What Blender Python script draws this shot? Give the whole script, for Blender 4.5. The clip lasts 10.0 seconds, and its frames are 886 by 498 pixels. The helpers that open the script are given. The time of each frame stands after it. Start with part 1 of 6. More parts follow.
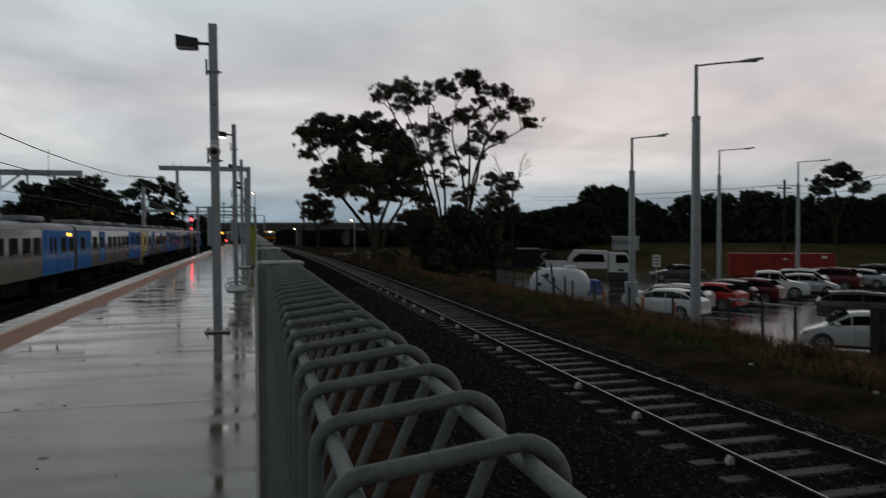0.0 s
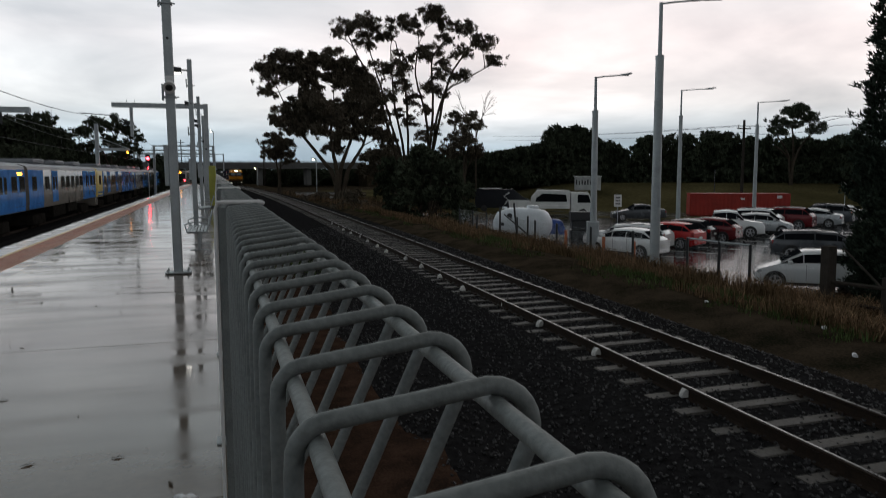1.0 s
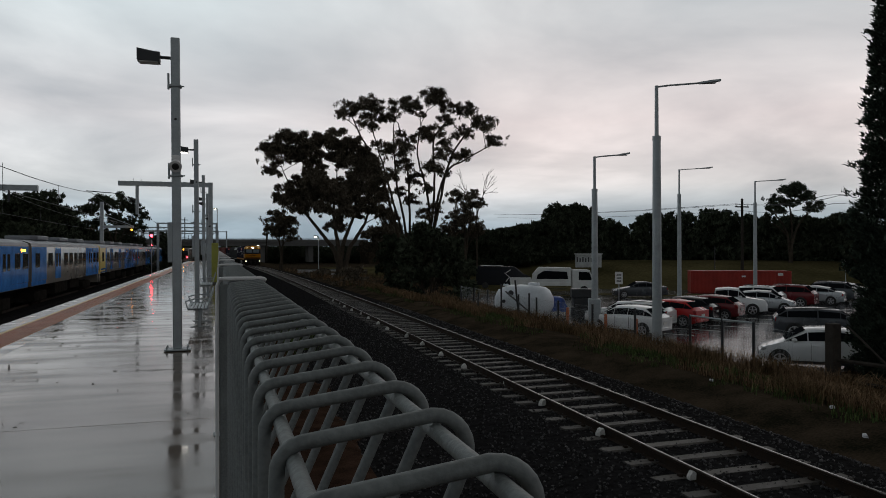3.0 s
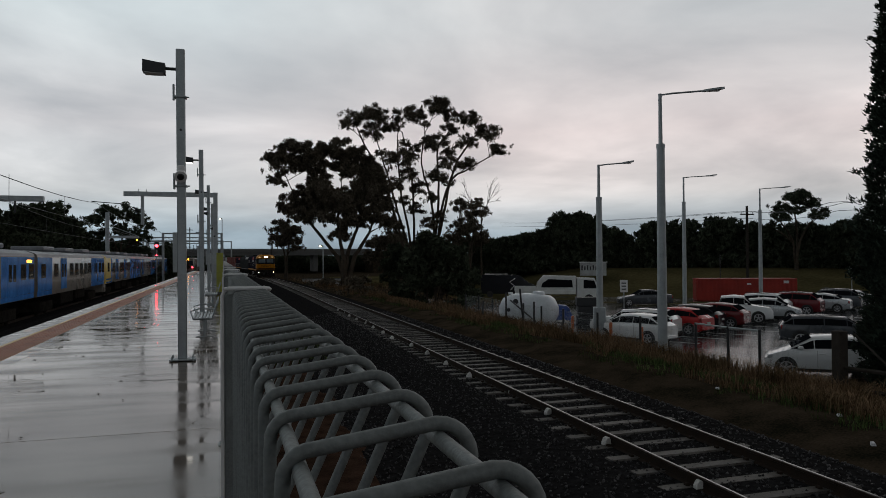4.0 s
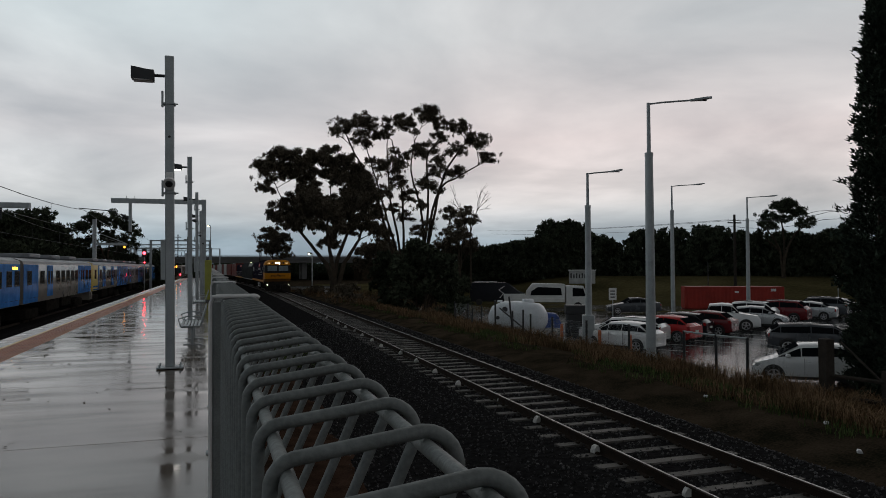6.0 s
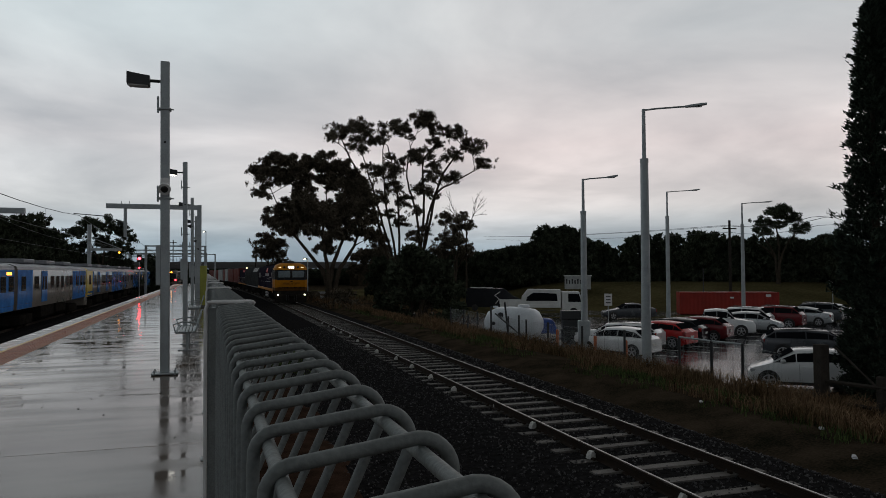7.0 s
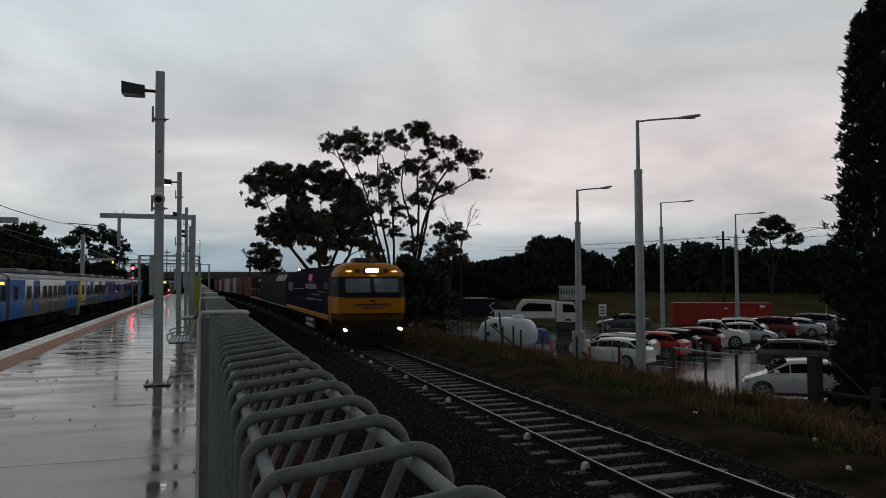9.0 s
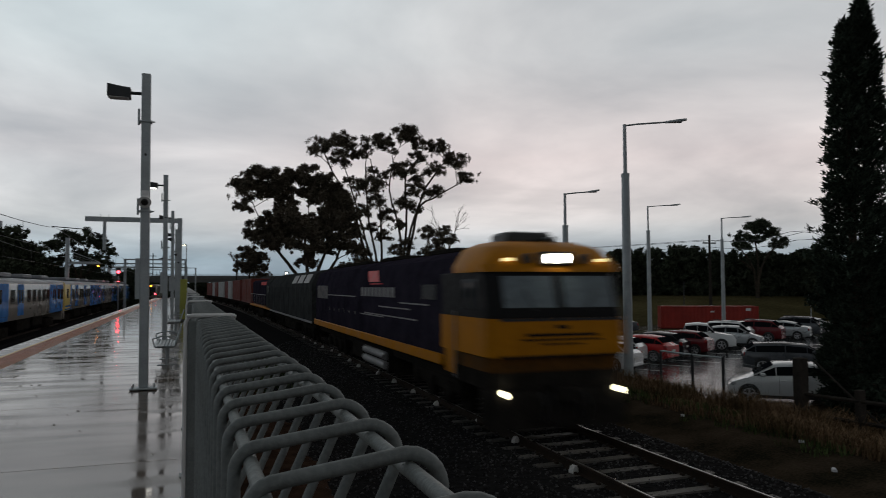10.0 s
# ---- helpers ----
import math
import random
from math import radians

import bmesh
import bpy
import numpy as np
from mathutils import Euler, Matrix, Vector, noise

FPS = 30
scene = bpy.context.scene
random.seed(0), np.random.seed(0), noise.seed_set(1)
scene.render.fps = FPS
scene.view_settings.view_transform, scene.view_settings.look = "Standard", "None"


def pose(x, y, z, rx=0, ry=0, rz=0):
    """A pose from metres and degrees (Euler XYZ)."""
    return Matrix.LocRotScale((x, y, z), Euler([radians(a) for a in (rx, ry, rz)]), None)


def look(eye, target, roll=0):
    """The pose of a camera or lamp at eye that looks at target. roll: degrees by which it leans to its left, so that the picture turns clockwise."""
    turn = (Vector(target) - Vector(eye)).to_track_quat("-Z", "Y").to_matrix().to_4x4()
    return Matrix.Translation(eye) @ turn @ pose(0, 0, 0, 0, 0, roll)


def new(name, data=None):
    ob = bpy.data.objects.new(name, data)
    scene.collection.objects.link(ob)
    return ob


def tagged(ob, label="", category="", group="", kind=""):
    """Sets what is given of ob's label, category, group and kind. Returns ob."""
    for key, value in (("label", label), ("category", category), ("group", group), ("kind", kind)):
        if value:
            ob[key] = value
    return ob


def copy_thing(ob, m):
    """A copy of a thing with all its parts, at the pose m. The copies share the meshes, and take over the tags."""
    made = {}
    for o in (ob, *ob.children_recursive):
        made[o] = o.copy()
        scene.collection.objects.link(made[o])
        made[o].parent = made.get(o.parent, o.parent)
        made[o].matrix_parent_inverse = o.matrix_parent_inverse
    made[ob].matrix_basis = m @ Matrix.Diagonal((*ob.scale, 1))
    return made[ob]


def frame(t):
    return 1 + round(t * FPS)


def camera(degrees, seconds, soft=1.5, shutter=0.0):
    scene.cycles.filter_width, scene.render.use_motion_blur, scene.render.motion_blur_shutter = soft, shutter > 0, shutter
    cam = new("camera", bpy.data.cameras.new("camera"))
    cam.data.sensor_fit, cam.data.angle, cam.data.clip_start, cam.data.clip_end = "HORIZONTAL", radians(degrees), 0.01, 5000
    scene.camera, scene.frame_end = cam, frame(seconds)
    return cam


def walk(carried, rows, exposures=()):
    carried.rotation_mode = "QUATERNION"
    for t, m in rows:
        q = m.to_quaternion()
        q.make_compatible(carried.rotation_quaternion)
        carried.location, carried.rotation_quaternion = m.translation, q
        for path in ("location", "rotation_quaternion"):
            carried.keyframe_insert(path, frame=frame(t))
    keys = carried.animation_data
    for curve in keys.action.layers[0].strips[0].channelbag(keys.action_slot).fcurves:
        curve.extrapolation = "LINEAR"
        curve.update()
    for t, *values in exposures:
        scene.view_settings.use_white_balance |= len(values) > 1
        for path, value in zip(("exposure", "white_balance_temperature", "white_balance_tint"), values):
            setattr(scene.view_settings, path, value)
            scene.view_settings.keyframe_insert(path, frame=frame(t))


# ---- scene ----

# ---- camera ----
cam = camera(62.6, 10.0, soft=0.75, shutter=0.9)
TURNS = [  # seconds, yaw, pitch, roll
    (0.0, -14.33, -1.25, 0.25), (0.1, -14.85, -1.55, 0.2), (0.2, -15.35, -1.95, 0.1), (0.3, -15.8, -3.1, 0.0), (0.4, -15.95, -4.4, 0.0),
    (0.5, -16.05, -5.35, 0.1), (0.6, -16.3, -8.05, 0.1), (0.7, -16.75, -5.8, 0.1), (0.8, -17.2, -5.7, 0.1), (0.9, -17.5, -7.8, 0.12),
    (1.0, -17.2, -5.94, 0.18), (1.1, -17.15, -6.15, 0.2), (1.2, -17.1, -4.75, 0.2), (1.3, -17.1, -2.75, 0.2), (1.4, -17.1, -1.8, 0.18),
    (1.5, -17.1, -1.13, 0.17), (2.0, -16.96, -0.84, 0.22), (2.5, -17.23, -0.38, -0.03), (3.2, -17.0, 0.3, 0.2), (3.8, -16.72, 0.85, 0.34),
    (4.0, -16.75, 0.78, 0.37), (4.5, -17.53, 1.52, 0.31), (5.0, -17.46, 1.16, 0.35), (5.5, -17.47, 1.18, 0.3), (6.2, -17.65, 1.5, 0.28),
    (7.0, -17.92, 1.82, 0.26), (7.5, -18.09, 1.98, 0.15), (8.0, -18.15, 2.13, -0.1), (8.5, -18.29, 2.29, 0.13), (9.0, -18.35, 2.63, 0.17),
    (9.5, -18.31, 2.79, 0.23), (10.0, -19.3, 2.91, 0.22)]
SWAY = [(0.0, 0.0005, -0.0225, 1.7565), (0.5, 0.001, -0.013, 1.7534), (1.0, 0.004, -0.0055, 1.7543), (2.0, 0.0036, -0.0045, 1.752), (2.5, 0.003, -0.0055, 1.753), (4.5, 0.0014, -0.0164, 1.7541), (5.5, 0.0017, -0.0178, 1.7544), (7.5, 0.0012, -0.0214, 1.756), (9.0, 0.0013, -0.0207, 1.7555), (10.0, 0.0014, -0.0083, 1.7532)]  # seconds, place of the eye


def eye(t):
    return [float(np.interp(t, [r[0] for r in SWAY], [r[k] for r in SWAY])) for k in (1, 2, 3)]


walk(cam, [(t, pose(*eye(t), 90 + p, r, y)) for t, y, p, r in TURNS],
     exposures=[(0.0, -0.08), (0.4, 0.12), (0.8, 0.52), (1.3, 0.42), (2.0, 0.28), (2.7, 0.15), (4.0, 0.03), (10.0, 0.0)])

# ---- world ----
world = bpy.data.worlds.new("dusk")
scene.world = world
world.use_nodes = True
wt = world.node_tree
wt.nodes.clear()


def wnode(kind, **values):
    n = wt.nodes.new(kind)
    for key, value in values.items():
        n.inputs[key].default_value = value
    return n


def ramp(tree, fac, stops, ease="LINEAR"):
    n = tree.nodes.new("ShaderNodeValToRGB")
    n.color_ramp.interpolation = ease
    while len(n.color_ramp.elements) < len(stops):
        n.color_ramp.elements.new(0.5)
    for e, (p, c) in zip(n.color_ramp.elements, stops):
        e.position = p
        e.color = (*c, 1) if len(c) == 3 else c
    tree.links.new(fac, n.inputs[0])
    return n


coord = wnode("ShaderNodeTexCoord")
sep = wnode("ShaderNodeSeparateXYZ")
wt.links.new(coord.outputs["Generated"], sep.inputs[0])
lift = wt.nodes.new("ShaderNodeMath")
lift.operation = "ADD"
lift.inputs[1].default_value = 0.16
up = wt.nodes.new("ShaderNodeMath")
up.operation = "MAXIMUM"
up.inputs[1].default_value = 0.0
wt.links.new(sep.outputs[2], up.inputs[0])
wt.links.new(up.outputs[0], lift.inputs[0])
flat = wt.nodes.new("ShaderNodeVectorMath")
flat.operation = "DIVIDE"
comb = wnode("ShaderNodeCombineXYZ")
wt.links.new(lift.outputs[0], comb.inputs[0])
wt.links.new(lift.outputs[0], comb.inputs[1])
comb.inputs[2].default_value = 1.0
wt.links.new(coord.outputs["Generated"], flat.inputs[0])
wt.links.new(comb.outputs[0], flat.inputs[1])
cloud = wnode("ShaderNodeTexNoise", Scale=0.85, Detail=6.0, Roughness=0.52, Distortion=0.35)
wt.links.new(flat.outputs[0], cloud.inputs["Vector"])
veil = wnode("ShaderNodeTexNoise", Scale=0.35, Detail=2.0, Roughness=0.5)
wt.links.new(flat.outputs[0], veil.inputs["Vector"])
# overcast by height above the horizon: slate band low down, pale pink above it, grey overhead
height = ramp(wt, sep.outputs[2], [(0.0, (0.19, 0.24, 0.295)), (0.035, (0.27, 0.335, 0.39)), (0.085, (0.47, 0.47, 0.48)),
                                   (0.17, (0.565, 0.525, 0.53)), (0.30, (0.53, 0.555, 0.57)), (0.42, (0.42, 0.46, 0.485)), (0.62, (0.205, 0.205, 0.205)), (1.0, (0.145, 0.145, 0.142))])
clouds = ramp(wt, cloud.outputs[0], [(0.30, (0.68, 0.70, 0.72)), (0.45, (0.92, 0.915, 0.915)), (0.56, (1.10, 1.085, 1.07)), (0.70, (1.42, 1.38, 1.35))])
tints = ramp(wt, veil.outputs[0], [(0.35, (0.95, 0.99, 1.0)), (0.65, (1.04, 1.0, 0.985))])
west = ramp(wt, sep.outputs[0], [(0.0, (0.99, 1.045, 1.06)), (0.35, (1.015, 1.0, 0.995)), (0.8, (0.99, 0.97, 0.965))])
mul = wt.nodes.new("ShaderNodeMix")
mul.data_type, mul.blend_type = "RGBA", "MULTIPLY"
mul.inputs[0].default_value = 1.0
wt.links.new(height.outputs[0], mul.inputs[6])
wt.links.new(clouds.outputs[0], mul.inputs[7])
mul2 = wt.nodes.new("ShaderNodeMix")
mul2.data_type, mul2.blend_type = "RGBA", "MULTIPLY"
mul2.inputs[0].default_value = 1.0
wt.links.new(mul.outputs[2], mul2.inputs[6])
wt.links.new(tints.outputs[0], mul2.inputs[7])
sky = wt.nodes.new("ShaderNodeTexSky")
sky.sky_type, sky.sun_disc = "NISHITA", False
sky.sun_elevation, sky.sun_rotation = radians(35), radians(45)
mulw = wt.nodes.new("ShaderNodeMix")
mulw.data_type, mulw.blend_type = "RGBA", "MULTIPLY"
mulw.inputs[0].default_value = 1.0
wt.links.new(mul2.outputs[2], mulw.inputs[6])
wt.links.new(west.outputs[0], mulw.inputs[7])
# unseen sky to the south, behind the platform, is dimmed to weaken its light
south = ramp(wt, sep.outputs[1], [(0.0, (0.54, 0.54, 0.535)), (0.25, (1.0, 1.0, 1.0))], "EASE")
mul3 = wt.nodes.new("ShaderNodeMix")
mul3.data_type, mul3.blend_type = "RGBA", "MULTIPLY"
mul3.inputs[0].default_value = 1.0
wt.links.new(mulw.outputs[2], mul3.inputs[6])
wt.links.new(south.outputs[0], mul3.inputs[7])
bg_sky = wnode("ShaderNodeBackground", Strength=0.003)
wt.links.new(sky.outputs[0], bg_sky.inputs[0])
bg_cloud = wnode("ShaderNodeBackground", Strength=1.15)
wt.links.new(mul3.outputs[2], bg_cloud.inputs[0])
both = wt.nodes.new("ShaderNodeAddShader")
wt.links.new(bg_sky.outputs[0], both.inputs[0])
wt.links.new(bg_cloud.outputs[0], both.inputs[1])
out = wt.nodes.new("ShaderNodeOutputWorld")
wt.links.new(both.outputs[0], out.inputs[0])

sun_data = bpy.data.lights.new("sun", "SUN")
sun_data.energy, sun_data.angle, sun_data.color = 0.08, radians(50), (1.0, 0.93, 0.88)
sun = new("sun", sun_data)
sun.matrix_world = look((60, 60, 60), (0, 0, 0))
scene.view_settings.exposure = 0.0


# ---- materials ----
def mat(name, color, rough=0.6, metal=0.0, vary=0.25, scale=6.0, bump=0.15, fine=40.0, spec=0.5, glow=None, coat=0.0,
        random_tone=0.0, stains=None, island=0.0):
    """Colour with two scales of variation, relief and uneven gloss."""
    m = bpy.data.materials.new(name)
    m.use_nodes = True
    t = m.node_tree
    b = t.nodes["Principled BSDF"]
    geo = t.nodes.new("ShaderNodeTexCoord")
    big = t.nodes.new("ShaderNodeTexNoise")
    big.inputs["Scale"].default_value, big.inputs["Detail"].default_value = scale, 4
    small = t.nodes.new("ShaderNodeTexNoise")
    small.inputs["Scale"].default_value, small.inputs["Detail"].default_value = fine, 3
    t.links.new(geo.outputs["Object"], big.inputs["Vector"])
    t.links.new(geo.outputs["Object"], small.inputs["Vector"])
    mix = t.nodes.new("ShaderNodeMath")
    mix.operation = "MULTIPLY_ADD"
    mix.inputs[1].default_value = 0.6
    t.links.new(big.outputs[0], mix.inputs[0])
    part_small = t.nodes.new("ShaderNodeMath")
    part_small.operation = "MULTIPLY"
    part_small.inputs[1].default_value = 0.4
    t.links.new(small.outputs[0], part_small.inputs[0])
    t.links.new(part_small.outputs[0], mix.inputs[2])
    c = Vector(color)
    other = Vector(stains) if stains else c * (1 - vary)
    col = ramp(t, mix.outputs[0], [(0.36, tuple(other)), (0.5, tuple(c)), (0.66, tuple(min(1, v * (1 + vary)) for v in c))])
    last = col.outputs[0]
    if island:
        gi = t.nodes.new("ShaderNodeNewGeometry")
        hs = t.nodes.new("ShaderNodeHueSaturation")
        mi = t.nodes.new("ShaderNodeMapRange")
        mi.inputs[3].default_value, mi.inputs[4].default_value = 1 - island, 1 + island * 1.6
        t.links.new(gi.outputs["Random Per Island"], mi.inputs[0])
        t.links.new(mi.outputs[0], hs.inputs["Value"])
        t.links.new(last, hs.inputs["Color"])
        last = hs.outputs[0]
    if random_tone:
        info = t.nodes.new("ShaderNodeObjectInfo")
        hsv = t.nodes.new("ShaderNodeHueSaturation")
        mr = t.nodes.new("ShaderNodeMapRange")
        mr.inputs[3].default_value, mr.inputs[4].default_value = 1 - random_tone, 1 + random_tone
        t.links.new(info.outputs["Random"], mr.inputs[0])
        t.links.new(mr.outputs[0], hsv.inputs["Value"])
        t.links.new(last, hsv.inputs["Color"])
        last = hsv.outputs[0]
    t.links.new(last, b.inputs["Base Color"])
    b.inputs["Metallic"].default_value = metal
    b.inputs["Specular IOR Level"].default_value = spec
    b.inputs["Coat Weight"].default_value = coat
    b.inputs["Coat Roughness"].default_value = 0.06
    gloss = t.nodes.new("ShaderNodeMapRange")
    gloss.inputs[1].default_value, gloss.inputs[2].default_value = 0.3, 0.7
    gloss.inputs[3].default_value, gloss.inputs[4].default_value = max(0.02, rough * 0.75), min(1, rough * 1.25)
    t.links.new(big.outputs[0], gloss.inputs[0])
    t.links.new(gloss.outputs[0], b.inputs["Roughness"])
    if bump:
        bn = t.nodes.new("ShaderNodeBump")
        bn.inputs["Strength"].default_value, bn.inputs["Distance"].default_value = bump, 0.01
        t.links.new(small.outputs[0], bn.inputs["Height"])
        t.links.new(bn.outputs[0], b.inputs["Normal"])
    if glow:
        b.inputs["Emission Color"].default_value = (*glow[0], 1)
        b.inputs["Emission Strength"].default_value = glow[1]
    return m


def wet_slab():
    """Wet brushed concrete: a thin film of water that lies flat in pools and streaks across the slab."""
    m = mat("wet_concrete", (0.082, 0.055, 0.035), 0.3, vary=0.22, scale=0.5, fine=14, bump=0.0)
    t = m.node_tree
    b = t.nodes["Principled BSDF"]
    co = t.nodes.new("ShaderNodeTexCoord")
    mp = t.nodes.new("ShaderNodeMapping")
    mp.inputs["Scale"].default_value = (0.35, 1.5, 1)
    t.links.new(co.outputs["Object"], mp.inputs[0])
    pools = t.nodes.new("ShaderNodeTexNoise")
    pools.inputs["Scale"].default_value, pools.inputs["Detail"].default_value = 0.9, 5
    t.links.new(mp.outputs[0], pools.inputs["Vector"])
    r = ramp(t, pools.outputs[0], [(0.38, (0.24, 0.24, 0.24)), (0.5, (0.12, 0.12, 0.12)), (0.6, (0.03, 0.03, 0.03))])
    t.links.new(r.outputs[0], b.inputs["Roughness"])
    waves = t.nodes.new("ShaderNodeTexNoise")
    waves.inputs["Scale"].default_value, waves.inputs["Detail"].default_value = 1.4, 3
    t.links.new(mp.outputs[0], waves.inputs["Vector"])
    bn = t.nodes.new("ShaderNodeBump")
    bn.inputs["Strength"].default_value, bn.inputs["Distance"].default_value = 0.25, 0.012
    t.links.new(waves.outputs[0], bn.inputs["Height"])
    t.links.new(bn.outputs[0], b.inputs["Normal"])
    b.inputs["Specular IOR Level"].default_value = 0.34
    return m


def glass(name, tint=(0.02, 0.025, 0.03), rough=0.05):
    return mat(name, tint, rough, vary=0.2, bump=0.0, spec=0.45)


M = {}
M["slab"] = wet_slab()
M["coping"] = mat("wet_coping_concrete", (0.42, 0.41, 0.39), 0.25, vary=0.25, scale=2.5, fine=30, bump=0.05)
M["tactile"] = mat("terracotta_tactile_tile", (0.40, 0.155, 0.085), 0.5, vary=0.25, scale=3, fine=60, bump=0.1, random_tone=0.12, spec=0.2)
M["yellow_line"] = mat("yellow_line_paint", (0.55, 0.33, 0.05), 0.4, vary=0.3, scale=5)
M["galv"] = mat("galvanised_steel", (0.33, 0.36, 0.375), 0.5, 0.35, vary=0.2, scale=3, fine=60, bump=0.04)
M["wire"] = mat("galvanised_wire", (0.165, 0.18, 0.178), 0.62, 0.25, vary=0.28, scale=14, fine=220, bump=0.12, spec=0.3)
M["steel_dark"] = mat("dark_painted_steel", (0.025, 0.027, 0.03), 0.5, 0.2)
M["band"] = mat("matt_black_paint", (0.01, 0.01, 0.011), 0.6, vary=0.3, spec=0.1)
M["car_glass"] = mat("tinted_car_glass", (0.008, 0.009, 0.011), 0.12, vary=0.2, bump=0.0, spec=0.0)
M["black"] = mat("black_plastic", (0.012, 0.012, 0.013), 0.5)
M["rubber"] = mat("tyre_rubber", (0.016, 0.016, 0.016), 0.8, fine=90)
M["ballast"] = mat("wet_ballast", (0.016, 0.0155, 0.016), 0.95, vary=0.5, scale=9, fine=45, bump=0.8, spec=0.0)
M["stone"] = mat("ballast_stone", (0.03, 0.029, 0.03), 0.5, vary=0.5, scale=20, fine=80, bump=0.2, spec=0.1, island=0.7)
M["sleeper"] = mat("wet_concrete_sleeper", (0.075, 0.07, 0.064), 0.6, vary=0.5, scale=5, fine=30, bump=0.15, random_tone=0.3, stains=(0.045, 0.038, 0.032), spec=0.15)
M["rail"] = mat("rusty_rail_web", (0.022, 0.015, 0.011), 0.8, 0.0, vary=0.4, spec=0.1)
M["railhead"] = mat("polished_rail_head", (0.22, 0.215, 0.21), 0.3, 1.0, vary=0.15, bump=0.0)
M["clip"] = mat("pale_rail_clip", (0.55, 0.54, 0.52), 0.5, vary=0.3, spec=0.2)
M["earth"] = mat("damp_earth_and_grass", (0.034, 0.026, 0.018), 0.9, vary=0.7, scale=1.1, fine=22, bump=0.9, stains=(0.010, 0.011, 0.007), spec=0.0)
M["mulch"] = mat("reddish_brown_soil", (0.04, 0.024, 0.017), 0.9, vary=0.6, scale=3, fine=35, bump=0.8, spec=0.0, stains=(0.02, 0.014, 0.011))
M["asphalt"] = mat("wet_asphalt", (0.03, 0.031, 0.033), 0.14, vary=0.45, scale=0.45, fine=60, bump=0.04)
M["whiteline"] = mat("white_line_paint", (0.6, 0.6, 0.58), 0.5, vary=0.3, scale=8)
M["grass_dry"] = mat("dry_grass", (0.115, 0.075, 0.045), 0.8, vary=0.5, scale=0.7, bump=0.0, stains=(0.06, 0.045, 0.022), spec=0.0, island=0.6)
M["grass_green"] = mat("green_grass", (0.05, 0.07, 0.026), 0.8, vary=0.5, scale=0.7, bump=0.0, spec=0.0, island=0.5)
M["field"] = mat("dry_field", (0.06, 0.052, 0.025), 0.9, vary=0.55, scale=0.12, fine=3, bump=0.2, spec=0.0, stains=(0.03, 0.03, 0.014))
M["leaf_gum"] = mat("gum_leaves", (0.085, 0.072, 0.055), 0.7, vary=0.5, scale=0.4, bump=0.0, spec=0.0, island=0.5)
M["leaf_dark"] = mat("dark_foliage", (0.042, 0.05, 0.034), 0.75, vary=0.5, scale=0.3, bump=0.0, spec=0.0, island=0.5)
M["leaf_cyp"] = mat("cypress_foliage", (0.03, 0.04, 0.03), 0.8, vary=0.5, scale=0.6, bump=0.0, spec=0.0, island=0.5)
M["bark"] = mat("gum_bark", (0.13, 0.10, 0.08), 0.85, vary=0.5, scale=1.5, fine=12, bump=0.4, spec=0.1)
M["bark_dark"] = mat("dark_bark", (0.05, 0.04, 0.03), 0.9, vary=0.5, scale=1.5, fine=12, bump=0.4, spec=0.1)
M["timber"] = mat("weathered_timber", (0.034, 0.029, 0.025), 0.85, spec=0.08, vary=0.4, scale=4, fine=30, bump=0.3)
M["glass"] = glass("dark_window_glass")
M["glass_train"] = glass("train_window_glass", (0.03, 0.025, 0.02))
M["white_paint"] = mat("white_car_paint", (0.72, 0.73, 0.74), 0.22, vary=0.05, scale=2, bump=0.0, coat=0.7)
M["silver_paint"] = mat("silver_car_paint", (0.42, 0.44, 0.46), 0.3, 0.35, vary=0.06, scale=2, bump=0.0, coat=0.7)
M["red_paint"] = mat("red_car_paint", (0.42, 0.02, 0.02), 0.25, vary=0.08, scale=2, bump=0.0, coat=0.15, spec=0.25)
M["maroon_paint"] = mat("maroon_car_paint", (0.13, 0.012, 0.016), 0.25, vary=0.08, scale=2, bump=0.0, coat=0.2, spec=0.25)
M["black_paint"] = mat("black_car_paint", (0.015, 0.016, 0.02), 0.2, vary=0.08, scale=2, bump=0.0, coat=0.2, spec=0.25)
M["grey_paint"] = mat("grey_car_paint", (0.07, 0.075, 0.085), 0.25, 0.2, vary=0.08, scale=2, bump=0.0, coat=0.25, spec=0.3)
M["alloy"] = mat("wheel_alloy", (0.4, 0.4, 0.42), 0.35, 0.8, vary=0.1)
M["tail"] = mat("tail_lamp_red", (0.25, 0.01, 0.01), 0.15, vary=0.1, bump=0.0, coat=0.5)
M["head"] = mat("head_lamp_clear", (0.5, 0.52, 0.54), 0.1, 0.3, vary=0.1, bump=0.0)
M["plate"] = mat("number_plate_bar", (0.55, 0.55, 0.52), 0.5)
M["lamp_on"] = mat("lit_diffuser", (0.9, 0.9, 0.85), 0.4, bump=0.0, glow=((1.0, 0.96, 0.86), 3.5))
M["lamp_off"] = mat("lamp_diffuser", (0.5, 0.5, 0.5), 0.4, bump=0.0)
M["head_glow"] = mat("lit_headlight", (1, 1, 0.9), 0.3, bump=0.0, glow=((1.0, 0.95, 0.76), 18.0))
M["ditch_glow"] = mat("lit_ditch_light", (1, 1, 0.9), 0.3, bump=0.0, glow=((1.0, 0.9, 0.6), 5.0))
# pale base colour stands in for sky light showing in the cab panes
M["windscreen"] = glass("sky_tinted_windscreen_glass", (0.10, 0.13, 0.15), 0.15)
M["marker_glow"] = mat("lit_marker", (1, 0.9, 0.5), 0.3, bump=0.0, glow=((1.0, 0.78, 0.35), 1.3))
